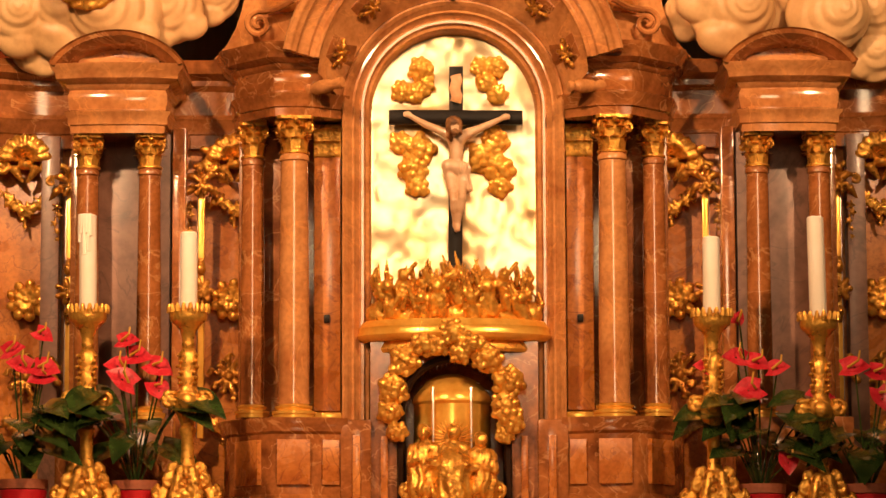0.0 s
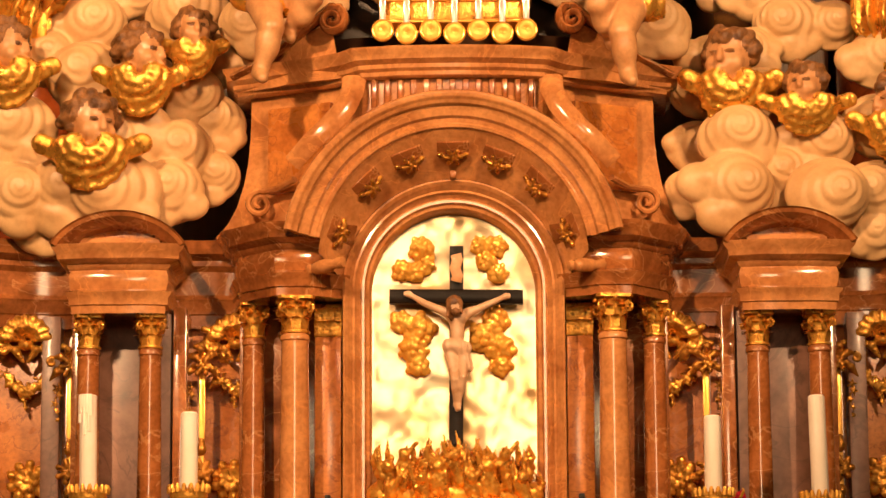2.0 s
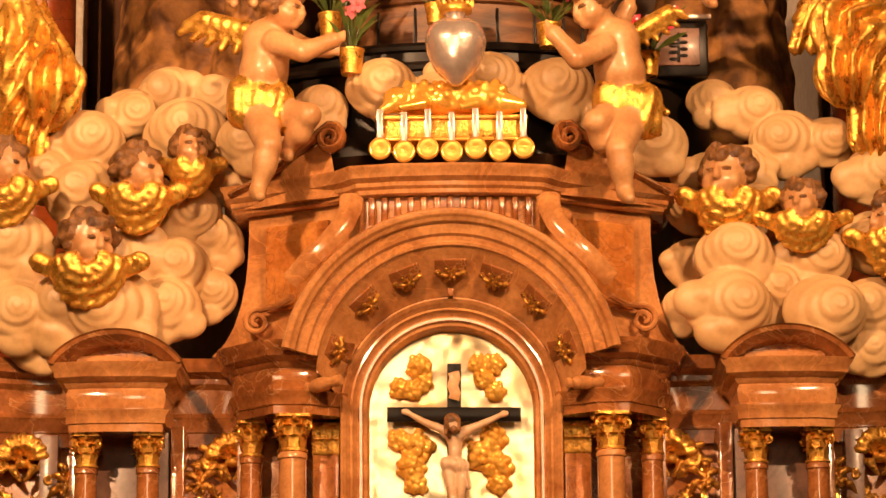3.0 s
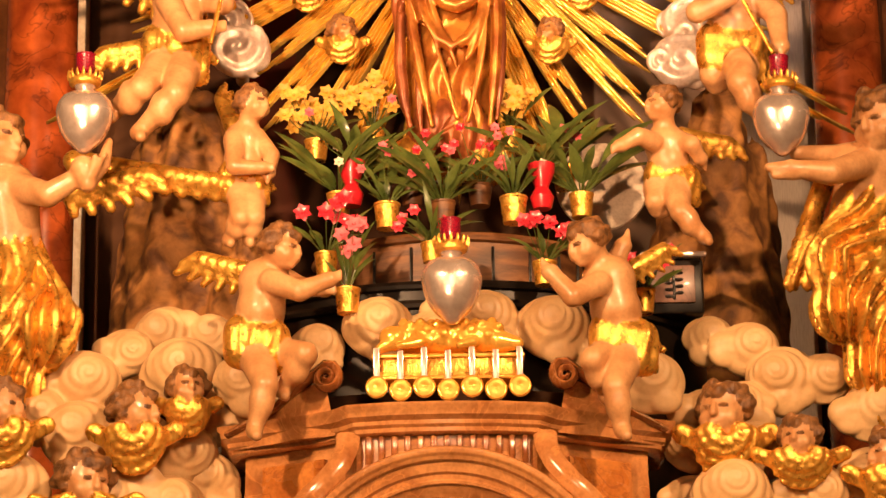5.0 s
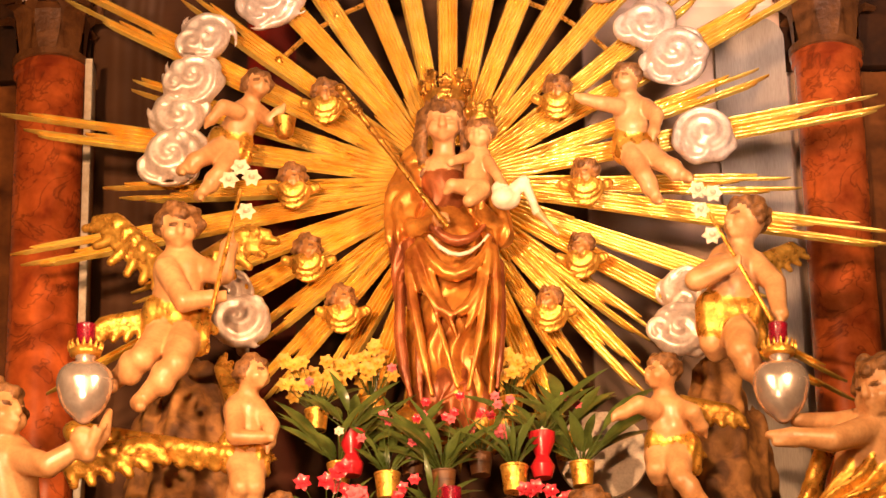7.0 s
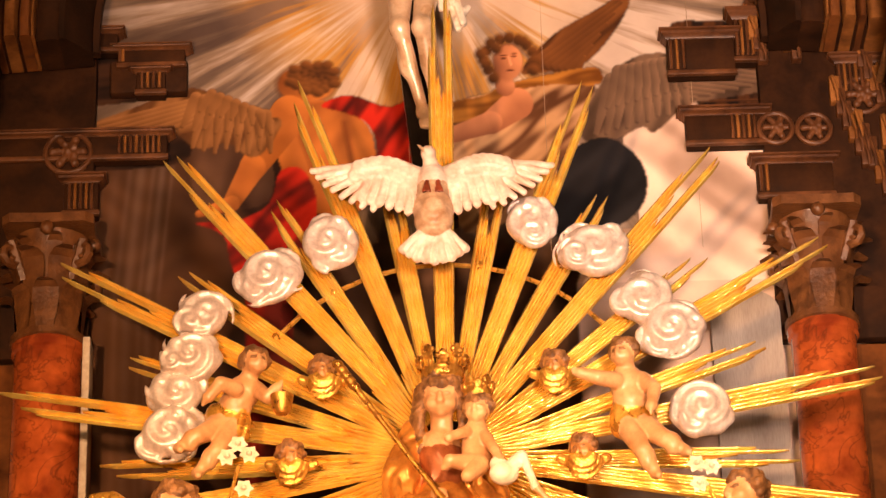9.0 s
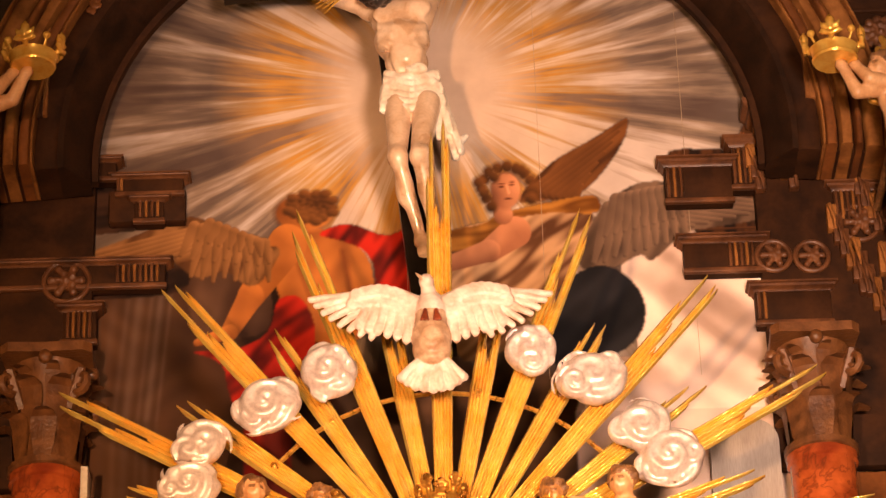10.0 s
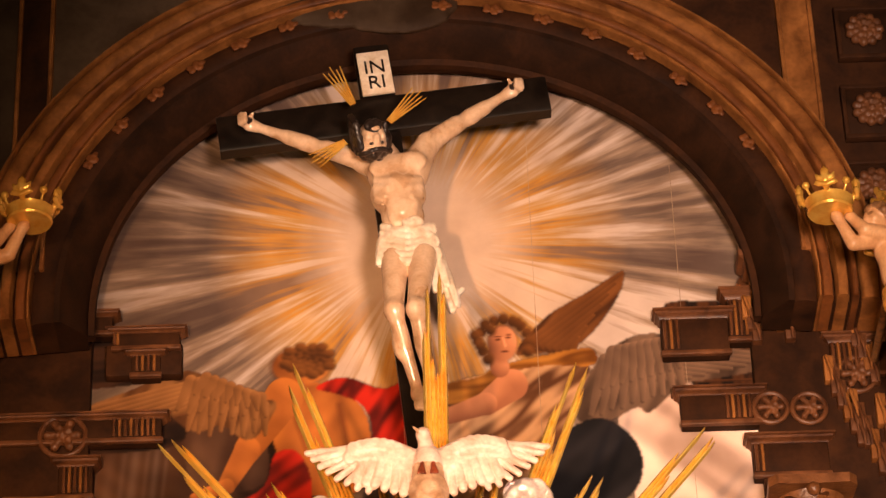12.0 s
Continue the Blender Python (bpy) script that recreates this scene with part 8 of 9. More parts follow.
for q in (-1, 1):
    pr += [cap((q * 0.125, -0.18, 0.19), (q * 0.115, -0.20, 0.08), 0.040, 0.045, 0, (0.007, 7, 5)), cap((q * 0.115, -0.20, 0.08), (q * 0.145, -0.19, -0.02), 0.042, 0.030, 0, (0.008, 6, 6))]
    pts = spiral((q * 0.165, -0.16, 0.075), 0.030, 0.006, 1.3, 90, 14, -q)
    pr += [cap(a, b, 0.009, 0.008, 0) for a, b in zip(pts, pts[1:])] + [cap((q * 0.17, -0.16, 0.04), (q * 0.14, -0.16, -0.02), 0.014, 0.012, 0)]
part("figure_relief", carve("figure_relief", pr, 0.0042, 0.004, (0, 0, 0), 0.001, 120), GOLD, tb, "gilded relief of seated figures", angle=0)

# ---------------------------------------------------------------- gilded ornaments of the bays
def ornament(name, prims, at, label, mat=None, res=0.0055):
    return solo(name, carve(name, prims, res, 0.004, (0, 0, 0), 0.0022, 170), mat or GOLD, at, label, "ornament", "gilded bay ornaments", angle=0)


def shell_prims(s=1.0):
    pr = [egg((0, 0, 0), (0.03, 0.03, 0.02), 0)]
    for i in range(9):
        a = radians(10 + 20 * i)
        pr.append(line([(0.02 * math.cos(a), 0, 0.015 + 0.02 * math.sin(a)), (0.06 * s * math.cos(a), -0.03, 0.012 + 0.06 * s * math.sin(a)), (0.088 * s * math.cos(a), -0.026, 0.012 + 0.088 * s * math.sin(a)), (0.10 * s * math.cos(a), -0.014, 0.012 + 0.10 * s * math.sin(a))], [0.006, 0.015, 0.018, 0.010], 0))
    for q in (-1, 1):
        pts = spiral((q * 0.085, -0.01, -0.005), 0.035, 0.006, 1.3, 90, 14, -q)
        pr += [cap(a, b, 0.011, 0.010, 0) for a, b in zip(pts, pts[1:])]
        pr += [cap((q * 0.04, -0.01, -0.02), (q * 0.01, -0.01, -0.065), 0.018, 0.008, 0), cap((q * 0.1, 0, 0.0), (q * 0.15, -0.01, -0.01), 0.014, 0.012, 0), cap((q * 0.05, 0, 0.03), (q * 0.12, -0.02, 0.055), 0.012, 0.014, 0)]
    return pr


def garland_prims(seed, w=0.09, h=0.11):
    rn = random.Random(seed)
    pr = []
    for i in range(7):  # flower heads strung in a drooping bow
        f = i / 6
        x, z = w * (2 * f - 1) * 0.9, -h * 0.55 * math.sin(math.pi * f) - 0.01
        pr += rosette_prims((x, -0.014, z), 0.026 + 0.006 * (i % 2), 5, 0.6)
    for i in range(16):  # leaves and curling tendrils between them
        f = rn.random()
        x, z = w * (2 * f - 1), -h * 0.55 * math.sin(math.pi * f)
        a = rn.uniform(3.6, 5.8)
        L = rn.uniform(0.03, 0.055)
        pr.append(line([(x, -0.006, z), (x + 0.5 * L * math.cos(a), -0.016, z + 0.5 * L * math.sin(a)), (x + L * math.cos(a), -0.008, z + L * math.sin(a))], [0.005, 0.011, 0.003]))
    for i in range(4):  # a pendant of shrinking blossoms
        pr += rosette_prims((0.012 * math.sin(2 * i), -0.014, -h * 0.6 - 0.024 * i), 0.026 - 0.004 * i, 5, 0.6)
    return pr


def sprig_prims(seed, r=0.06):
    pr = [egg((0, -0.015, 0), 0.018, 0)]
    for i in range(9):
        a = radians(40 * i + 10)
        q = r * (0.8 + 0.4 * ((i * 5) % 3) / 2)
        pr += [cap((0, 0, 0), (q * 0.6 * math.cos(a), -0.012, q * 0.9 * math.sin(a)), 0.008, 0.012, 0), egg((q * math.cos(a), -0.016, 1.2 * q * math.sin(a)), (0.016, 0.010, 0.018), 0, (0.003, 200, 2))]
    return pr


def spiral_rod(c, r, flip):
    """A small carved volute."""
    pts = spiral(c, r, 0.004, 1.4, 90, 14, flip)
    return [line(pts, [0.008 - 0.0003 * i for i in range(len(pts))])]


def gilded_bay(s):
    for d, y, spread in ((0.825, 11.765, 1), (1.625, 11.765, 1)):
        x = CX + s * d
        ornament("gilded_shell", shell_prims(1.0), (x + 0.01 * s, y - 0.03, 3.475), "gilded carved shell with scrolls under the cornice")
        ornament("gilded_garland", garland_prims(int(10 * d)), (x + 0.01 * s, y - 0.005, 3.375), "gilded carved hanging flower garland")
        ornament("gilded_rosette", rosette_prims((0, 0, 0), 0.082, 9, 0.5), (x + 0.025 * s * (1 if d < 1 else 0), y, 2.955), "gilded carved rosette on the marble wall")
        ornament("gilded_sprig", sprig_prims(3), (x + 0.03 * s * (1 if d < 1 else 0), y, 2.665), "gilded carved leaf sprig on the marble wall", GOLD_DARK)
        ornament("gilded_scroll", garland_prims(int(20 * d), 0.07, 0.08), (x + 0.04 * s * (1 if d < 1 else 0), y, 2.51), "gilded carved scroll above the pedestal", GOLD_DARK)
    for d, z1 in ((0.955, 3.43), (1.455, 3.42)):
        x = CX + s * d
        ob = thing("gilded_rod", (x, 11.66, 2.42), "upright gilded rod with carved mounts", "rod", "gilded rods")
        part("rod", box((-0.012, -0.012, 0), (0.012, 0.012, z1 - 2.42), 0.004), GOLD_BRIGHT, ob)
        part("rod", box((0.013 * s - 0.004, -0.004, 0), (0.013 * s + 0.004, 0.012, z1 - 2.42), 0.002), SILVER, ob)
        pr = rosette_prims((0, -0.02, 0.555), 0.052, 7, 0.5) + [egg((0, -0.02, 0.64), (0.02, 0.02, 0.025)), egg((0, -0.02, 0.47), (0.02, 0.02, 0.025)), egg((0, -0.02, 0.67), 0.013), egg((0, -0.02, 0.44), 0.013)]
        part("middle_mount", carve("mount", pr, 0.0055, 0.006), GOLD_DARK, ob, "carved gilded mount", angle=0)
        pr = rosette_prims((0.0, -0.025, 0.955), 0.042, 6, 0.6)
        for x0, x1, z0, z1 in ((0.0, -0.075, 0.97, 1.005), (0.0, 0.065, 0.965, 0.995), (0.02, 0.075, 0.945, 0.905), (-0.02, -0.055, 0.95, 0.915), (-0.06, -0.10, 1.0, 0.965), (0.0, 0.012, 0.985, 1.03)):
            pr.append(line([(x0 * s, -0.015, z0), ((x0 + x1) / 2 * s, -0.03, (z0 + z1) / 2 + 0.012), (x1 * s, -0.015, z1)], [0.008, 0.016, 0.005]))
        pr += spiral_rod((-0.078 * s, -0.02, 0.985), 0.020, s) + spiral_rod((0.07 * s, -0.02, 0.975), 0.018, -s)
        for i in range(5):
            pr += rosette_prims((0.048 * s + 0.008 * math.sin(2.2 * i), -0.02, 0.875 - 0.030 * i), 0.022 - 0.002 * i, 5, 0.6)
        part("top_mount", carve("mount", pr, 0.005, 0.004), GOLD_DARK, ob, "carved gilded bracket", angle=0)
        part("low_mount", carve("mount", [egg((0.05 * s + 0.014 * ((i % 3) - 1), -0.015, 0.30 - 0.018 * i), (0.016, 0.012, 0.014)) for i in range(6)], 0.0055, 0.008), GOLD_DARK, ob, angle=0)


both(gilded_bay)

# gilded bosses in the arch
for a in (20, 47, 69, 90, 111, 133, 160):
    t = radians(a)
    q = Vector((CX + 0.461 * math.cos(t), 11.395, 3.682 + 0.461 * math.sin(t)))
    ob = thing("arch_boss", q, "gilded leaf boss in a framed arch panel", "boss", "arch bosses")
    pr = rosette_prims((0, -0.014, 0), 0.042, 6, 0.6) + [egg((0.048 * q2, -0.010, 0), (0.014, 0.012, 0.01)) for q2 in (-1, 1)]
    part("leaf", carve("leaf", pr, 0.005, 0.004), GOLD_DARK, ob, angle=0)
    part("panel", box((-0.06, 0.0, -0.05), (0.06, 0.012, 0.05), 0.003), MARBLE, ob)
    ob.matrix_world = Matrix.Translation(q) @ Matrix.Rotation(1.5708 - t, 4, "Y") @ Matrix.Rotation(radians(52), 4, "X")

# ---------------------------------------------------------------- candlesticks
def candlestick(at, candle_h, lean, label, drip=False):
    ob = thing("candlestick", at, "gilded baroque candlestick with scrolled foot", "candlestick", "altar candlesticks")
    H = 0.725
    prof = [(0.03, 0.13), (0.045, 0.14), (0.05, 0.155), (0.03, 0.17), (0.024, 0.20), (0.022, 0.27), (0.03, 0.285), (0.032, 0.30), (0.024, 0.31), (0.03, 0.33), (0.05, 0.37), (0.058, 0.395), (0.05, 0.42), (0.034, 0.44), (0.03, 0.46), (0.036, 0.475), (0.03, 0.49), (0.032, 0.53), (0.034, 0.565), (0.028, 0.575), (0.02, 0.585), (0.024, 0.60), (0.02, 0.615), (0.03, 0.65), (0.052, 0.675), (0.064, 0.685), (0.068, 0.70), (0.066, 0.725), (0.045, 0.72)]
    part("stem", lathe(prof, 24, squash=0.8), GOLD, ob)
    bm = bmesh.new()
    for i in range(18):
        a = i * 0.349
        ribbon([(0.066 * math.cos(a), 0.066 * 0.8 * math.sin(a), 0.715), (0.071 * math.cos(a), 0.071 * 0.8 * math.sin(a), 0.735), (0.07 * math.cos(a), 0.07 * 0.8 * math.sin(a), 0.745)], 0.012, 0.006, bm, 6, 0.35)
    part("drip_pan_rim", bm, GOLD, ob, "toothed gilded rim")
    pr = []
    for q in (-1, 1):
        for c, r, st in (((q * 0.062, -0.02, 0.40), 0.03, 120), ((q * 0.055, -0.03, 0.115), 0.026, 90), ((q * 0.09, -0.02, 0.07), 0.03, 60), ((q * 0.045, -0.02, 0.155), 0.02, 100)):
            pts = spiral(c, r, 0.006, 1.2, st if q > 0 else 180 - st, 12, -q)
            pr += [cap(a, b, 0.010, 0.009) for a, b in zip(pts, pts[1:])]
        pr += [cap((q * 0.05, 0, 0.14), (q * 0.11, -0.02, 0.0), 0.018, 0.026), cap((q * 0.02, -0.05, 0.15), (q * 0.05, -0.07, 0.0), 0.02, 0.02)]
        for i in range(6):
            pr.append(egg((q * (0.026 + 0.006 * (i % 2)), -0.022, 0.46 + 0.02 * i), (0.010, 0.010, 0.008)))
    pr += [cap((0, 0, 0.02), (0, 0, 0.58), 0.014, 0.014), cap((-0.062, -0.02, 0.40), (0.062, -0.02, 0.40), 0.012, 0.012), egg((0, -0.04, 0.06), (0.06, 0.03, 0.085)), egg((0, -0.045, 0.13), (0.03, 0.02, 0.03)), egg((0, -0.04, 0.395), (0.03, 0.022, 0.03))]
    for i in range(22):
        a = i * 2.4
        pr.append(egg((0.012 * math.sqrt(i) * math.cos(a), -0.068, 0.06 + 0.016 * math.sqrt(i) * math.sin(a)), 0.010))
    part("scrolled_foot", carve("foot", pr, 0.0048, 0.004, (0, 0, 0), 0.002, 160), GOLD, ob, "scrolled openwork foot and leaves", angle=0)
    ca = thing("candle", (at[0], at[1], at[2] + H - 0.006), label, "candle", "altar candles")
    r = 0.031
    rows = []
    rn = random.Random(int(1000 * candle_h))
    top = []
    for j in range(24):
        a = j * 0.2618
        top.append(0.012 * math.sin(a * 2 + 1) + (0.01 * rn.random() if drip else 0))
    prof = [(r * 0.96, 0.0), (r, 0.01), (r, candle_h * 0.5), (r * 0.98, candle_h - 0.02), (r * 1.02 if drip else r * 0.97, candle_h - 0.006), (r * 0.8, candle_h), (r * 0.5, candle_h - 0.012), (0.0, candle_h - 0.014)]
    bm = lathe(prof, 24)
    if drip:
        for j in range(7):
            a = 3.6 + 0.25 * j
            ln = rn.uniform(0.03, 0.16)
            ribbon([(r * math.cos(a), r * math.sin(a), candle_h), (r * 1.03 * math.cos(a), r * 1.03 * math.sin(a), candle_h - 0.5 * ln), (r * 1.0 * math.cos(a), r * 1.0 * math.sin(a), candle_h - ln)], 0.006, 0.005, bm, 6, 1.2)
    part("wax", bm, WAX, ca)
    part("wick", ribbon([(0, 0, candle_h - 0.015), (0.001, 0, candle_h - 0.003), (0.004, 0, candle_h + 0.004)], 0.0016, 0.0016), BLACK_WOOD, ca, "burnt black wick")
    ca.rotation_euler.y = radians(lean)


for (x, z1), h, lean, drip in (((-1.266, 11, 2.842)[::2], 0.35, -0.6, True), ((-0.908, 11.02, 2.843)[::2], 0.285, 0.0, False), ((0.957, 11.02, 2.820)[::2], 0.285, 0.2, False), ((1.337, 11, 2.806)[::2], 0.37, -1.0, False)):
    candlestick((x, 11.0, z1 - 0.735), h, lean, "tall dripping cream candle, unlit" if drip else "tall plain cream candle, unlit", drip)

# ---------------------------------------------------------------- plants
def blade(bm, p, d, up, L, w, curve=0.3, heart=False, n=7):
    """A leaf blade from p along d, folded at its rib and bending down."""
    p, d, up = Vector(p), Vector(d).normalized(), Vector(up).normalized()
    s = d.cross(up).normalized()
    up = s.cross(d)
    rows = []
    for i in range(n + 1):
        f = i / n
        q = p + d * (L * f) - up * (curve * L * f * f)
        ww = w * ((math.sin(math.pi * (0.18 + 0.82 * f) ** 0.8) if heart else math.sin(math.pi * (0.05 + 0.95 * f) ** 0.9)) + 0.02)
        back = d * (-0.16 * L if heart and i == 0 else 0)
        rows.append([q - s * ww + up * 0.18 * ww + back, q - s * ww * 0.5 + up * 0.1 * ww + back * 0.5, q, q + s * ww * 0.5 + up * 0.1 * ww + back * 0.5, q + s * ww + up * 0.18 * ww + back])
    loft(rows, bm)


def anthurium(at, seed, flowers, label):
    rn = random.Random(seed)
    ob = thing("anthurium", at, label, "potted plant", "altar anthuriums")
    part("pot", lathe([(0.06, 0.0), (0.072, 0.05), (0.078, 0.09), (0.088, 0.092), (0.090, 0.125), (0.082, 0.125), (0.078, 0.10), (0.0, 0.10)], 28), TERRACOTTA, ob, "terracotta pot")
    part("cachepot", lathe([(0.07, 0.0), (0.078, 0.03), (0.086, 0.085), (0.083, 0.088), (0.076, 0.05)], 28), FOIL, ob, "shiny red cachepot")
    part("soil", lathe([(0.0, 0.10), (0.079, 0.104), (0.0, 0.112)], 20), ROCK, ob)
    for i in range(17):
        a = rn.uniform(0, 6.28)
        el = rn.uniform(0.5, 1.25)
        hgt = rn.uniform(0.16, 0.42)
        tip = Vector((math.cos(a) * hgt * 0.55, -abs(math.sin(a)) * hgt * 0.35 if i % 3 else math.sin(a) * 0.1, 0.11 + hgt * 0.8))
        st = ribbon([(0.01 * math.cos(a), 0.01 * math.sin(a), 0.10), tip * 0.55 + Vector((0, 0, 0.08)), tip], 0.004, 0.004, taper=0.8)
        stem = part("stem", st, LEAF, ob)
        bm = bmesh.new()
        d = Vector((math.cos(a) * 0.8, -0.5, -0.35 + 0.4 * rn.random()))
        blade(bm, tip, d, (0.2 * math.cos(a), -0.7, 0.8), rn.uniform(0.12, 0.19), rn.uniform(0.045, 0.07), 0.3, True)
        part("leaf", bm, LEAF, stem)
    for x, y, z, size, tilt in flowers:
        p = Vector((x, y, z))
        st = ribbon([(0, 0, 0.10), p * 0.5 + Vector((0, 0, 0.06)), p], 0.0035, 0.0035, taper=0.9)
        stem = part("flower_stem", st, LEAF, ob)
        bm = bmesh.new()
        d = Vector((math.cos(tilt), -0.35, math.sin(tilt)))
        blade(bm, p - d * size * 0.4, d, (0.1, -0.85, 0.55), size, size * 0.46, 0.12, True)
        part("spathe", bm, SPATHE, stem, "glossy red heart-shaped spathe")
        part("spadix", ribbon([p - d * size * 0.25 + Vector((0, -0.01, 0)), p + Vector((0.01, -0.03, 0.02)), p + Vector((0.014, -0.03, 0.05)) * (size / 0.09)], 0.0055, 0.0055, taper=0.6), YELLOW, stem, "yellow spadix")


P1 = (-1.496, 11.05, 2.212)
P2 = (-1.097, 11.08, 2.208)
P3 = (1.131, 11.08, 2.188)
P4 = (1.505, 11.06, 2.186)


def rel(p, o, size, tilt, dy=-0.03):
    return (p[0] - o[0], dy, p[2] - o[2] + 0.105, size, tilt)


anthurium((P1[0], 11.05, P1[2] - 0.105), 1, [rel((-1.536, 11, 2.695), P1, 0.085, 0.3), rel((-1.426, 11, 2.747), P1, 0.075, -0.5), rel((-1.505, 11, 2.640), P1, 0.09, 2.9, -0.05), rel((-1.415, 11, 2.626), P1, 0.10, -0.2, -0.05), rel((-1.430, 11, 2.594), P1, 0.09, 3.4, -0.06)], "potted red anthurium in terracotta pot with red cachepot")
anthurium((P2[0], 11.08, P2[2] - 0.105), 2, [rel((-1.131, 11, 2.730), P2, 0.08, 0.1), rel((-1.094, 11, 2.673), P2, 0.10, -0.1), rel((-1.164, 11, 2.639), P2, 0.09, 3.0), rel((-1.013, 11, 2.629), P2, 0.10, -0.4, -0.05), rel((-1.143, 11, 2.589), P2, 0.11, 2.6, -0.07), rel((-1.012, 11, 2.548), P2, 0.09, -0.9, -0.06)], "potted red anthurium in terracotta pot with red cachepot")
anthurium((P3[0], 11.08, P3[2] - 0.105), 3, [rel((1.057, 11, 2.803), P3, 0.05, 1.2), rel((0.934, 11, 2.622), P3, 0.085, 2.9, -0.08), rel((1.045, 11, 2.662), P3, 0.09, 3.0), rel((1.125, 11, 2.641), P3, 0.085, -0.4), rel((1.191, 11, 2.621), P3, 0.08, 0.2, -0.05), rel((1.083, 11, 2.541), P3, 0.11, 3.3, -0.07), rel((1.219, 11, 2.280), P3, 0.08, -1.5, -0.1)], "potted red anthurium in terracotta pot with red cachepot")
anthurium((P4[0], 11.06, P4[2] - 0.105), 4, [rel((1.334, 11, 2.530), P4, 0.09, 3.2, -0.06), rel((1.466, 11, 2.624), P4, 0.10, 0.1), rel((1.556, 11, 2.599), P4, 0.09, -0.4), rel((1.558, 11, 2.509), P4, 0.09, -1.2, -0.06)], "potted red anthurium in terracotta pot with red cachepot")
# ---------------------------------------------------------------- flower stand before the sunburst
stand = thing("flower_stand", (CX + 0.035, 12.45, 4.7), "dark wooden half-round flower stand in tiers", "stand")


def drum(r, z0, z1, sq, seg=40):
    bm = bmesh.new()
    prof = [(r - 0.03, z0), (r - 0.03, z1 - 0.035), (r, z1 - 0.03), (r + 0.008, z1 - 0.015), (r, z1), (0.0, z1 + 0.001)]
    rows = []
    for i in range(seg + 1):
        a = radians(180 + 180 * i / seg)
        rows.append([(q * math.cos(a), sq * q * math.sin(a), z) for q, z in prof])
    return loft(rows, bm)


part("lower_tier", drum(1.08, 0.0, 5.006 - 4.7 + 0.06, 0.66), BLACK_WOOD, stand)
part("middle_tier", drum(0.88, 0.3, 5.184 - 4.7, 0.66), BLACK_WOOD, stand)
part("upper_tier", drum(0.58, 0.4, 5.432 - 4.7, 0.75), DARK_WOOD, stand)
for i in range(9):
    a = radians(200 + 17.5 * i)
    b = box((-0.006, -0.006, 0.48), (0.006, 0.006, 5.420 - 4.74), 0.002)
    bmesh.ops.translate(b, verts=b.verts, vec=(0.555 * math.cos(a), 0.75 * 0.555 * math.sin(a), 0))
    part("batten", b, BLACK_WOOD, stand)

cab = thing("side_case", (0.963, 11.95, 5.054), "dark case with curved top and pale inset panel", "case")
part("body", box((-0.12, 0, 0), (0.12, 0.25, 0.23), 0.012), BLACK_WOOD, cab)
part("panel", box((-0.095, -0.012, 0.045), (0.085, 0.004, 0.20), 0.004), MARBLE_GREY, cab, "pale grey inset panel")
part("lid", box((-0.135, -0.03, 0.232), (0.135, 0.25, 0.255), 0.008), SILVER, cab)
part("leaf_inlay", carve("inlay", [cap((0, -0.014, 0.06), (0.0, -0.014, 0.18), 0.006, 0.004)] + [egg((0.022 * (1 if i % 2 else -1), -0.014, 0.07 + 0.014 * i), (0.018, 0.006, 0.008)) for i in range(8)], 0.004, 0.004), BLACK_WOOD, cab, angle=0)
disc = lathe([(0.0, -0.01), (0.19, -0.01), (0.195, 0.0), (0.19, 0.01), (0.0, 0.012)], 40)
bmesh.ops.rotate(disc, verts=disc.verts, matrix=Matrix.Rotation(radians(90), 3, "X"))
solo("moon_disc", disc, material("pale_silvered_disc", (0.6, 0.5, 0.4), (0.45, 0.36, 0.28), 0.5, 0.3, scale=8), (0.713, 12.42, 5.752), "pale silvered round disc behind the flowers", "disc")


# brown rock masses that carry the putti
def rock(spec, seed, label):
    rn = random.Random(seed)
    pr = []
    for a, b, ra, rb in spec:
        pr.append(cap(a, b, ra, rb, 0, (0.02, 5, 3)))
    base = spec[0][0]
    solo("rock", carve("rock", pr, 0.02, 0.06, base, 0.012, 22), ROCK, base, label, "rock", "carved rocks", angle=0)


rock([((-1.134, 12.55, 5.087), (-1.047, 12.5, 6.021), 0.2, 0.09), ((-0.878, 12.6, 5.196), (-0.978, 12.55, 5.986), 0.2, 0.08), ((-1.196, 12.7, 5.179), (-1.168, 12.65, 5.972), 0.2, 0.12), ((-1.048, 12.65, 5.163), (-1.020, 12.6, 6.146), 0.2, 0.12), ((-0.794, 12.4, 5.187), (-0.784, 12.2, 5.467), 0.16, 0.07)], 1, "brown painted carved rock under the putti")
rock([((1.253, 12.55, 5.052), (1.223, 12.5, 6.115), 0.2, 0.1), ((1.029, 12.65, 5.182), (1.126, 12.6, 5.921), 0.2, 0.09), ((1.366, 12.7, 5.142), (1.350, 12.65, 5.935), 0.15, 0.09)], 2, "brown painted carved rock under the putti")


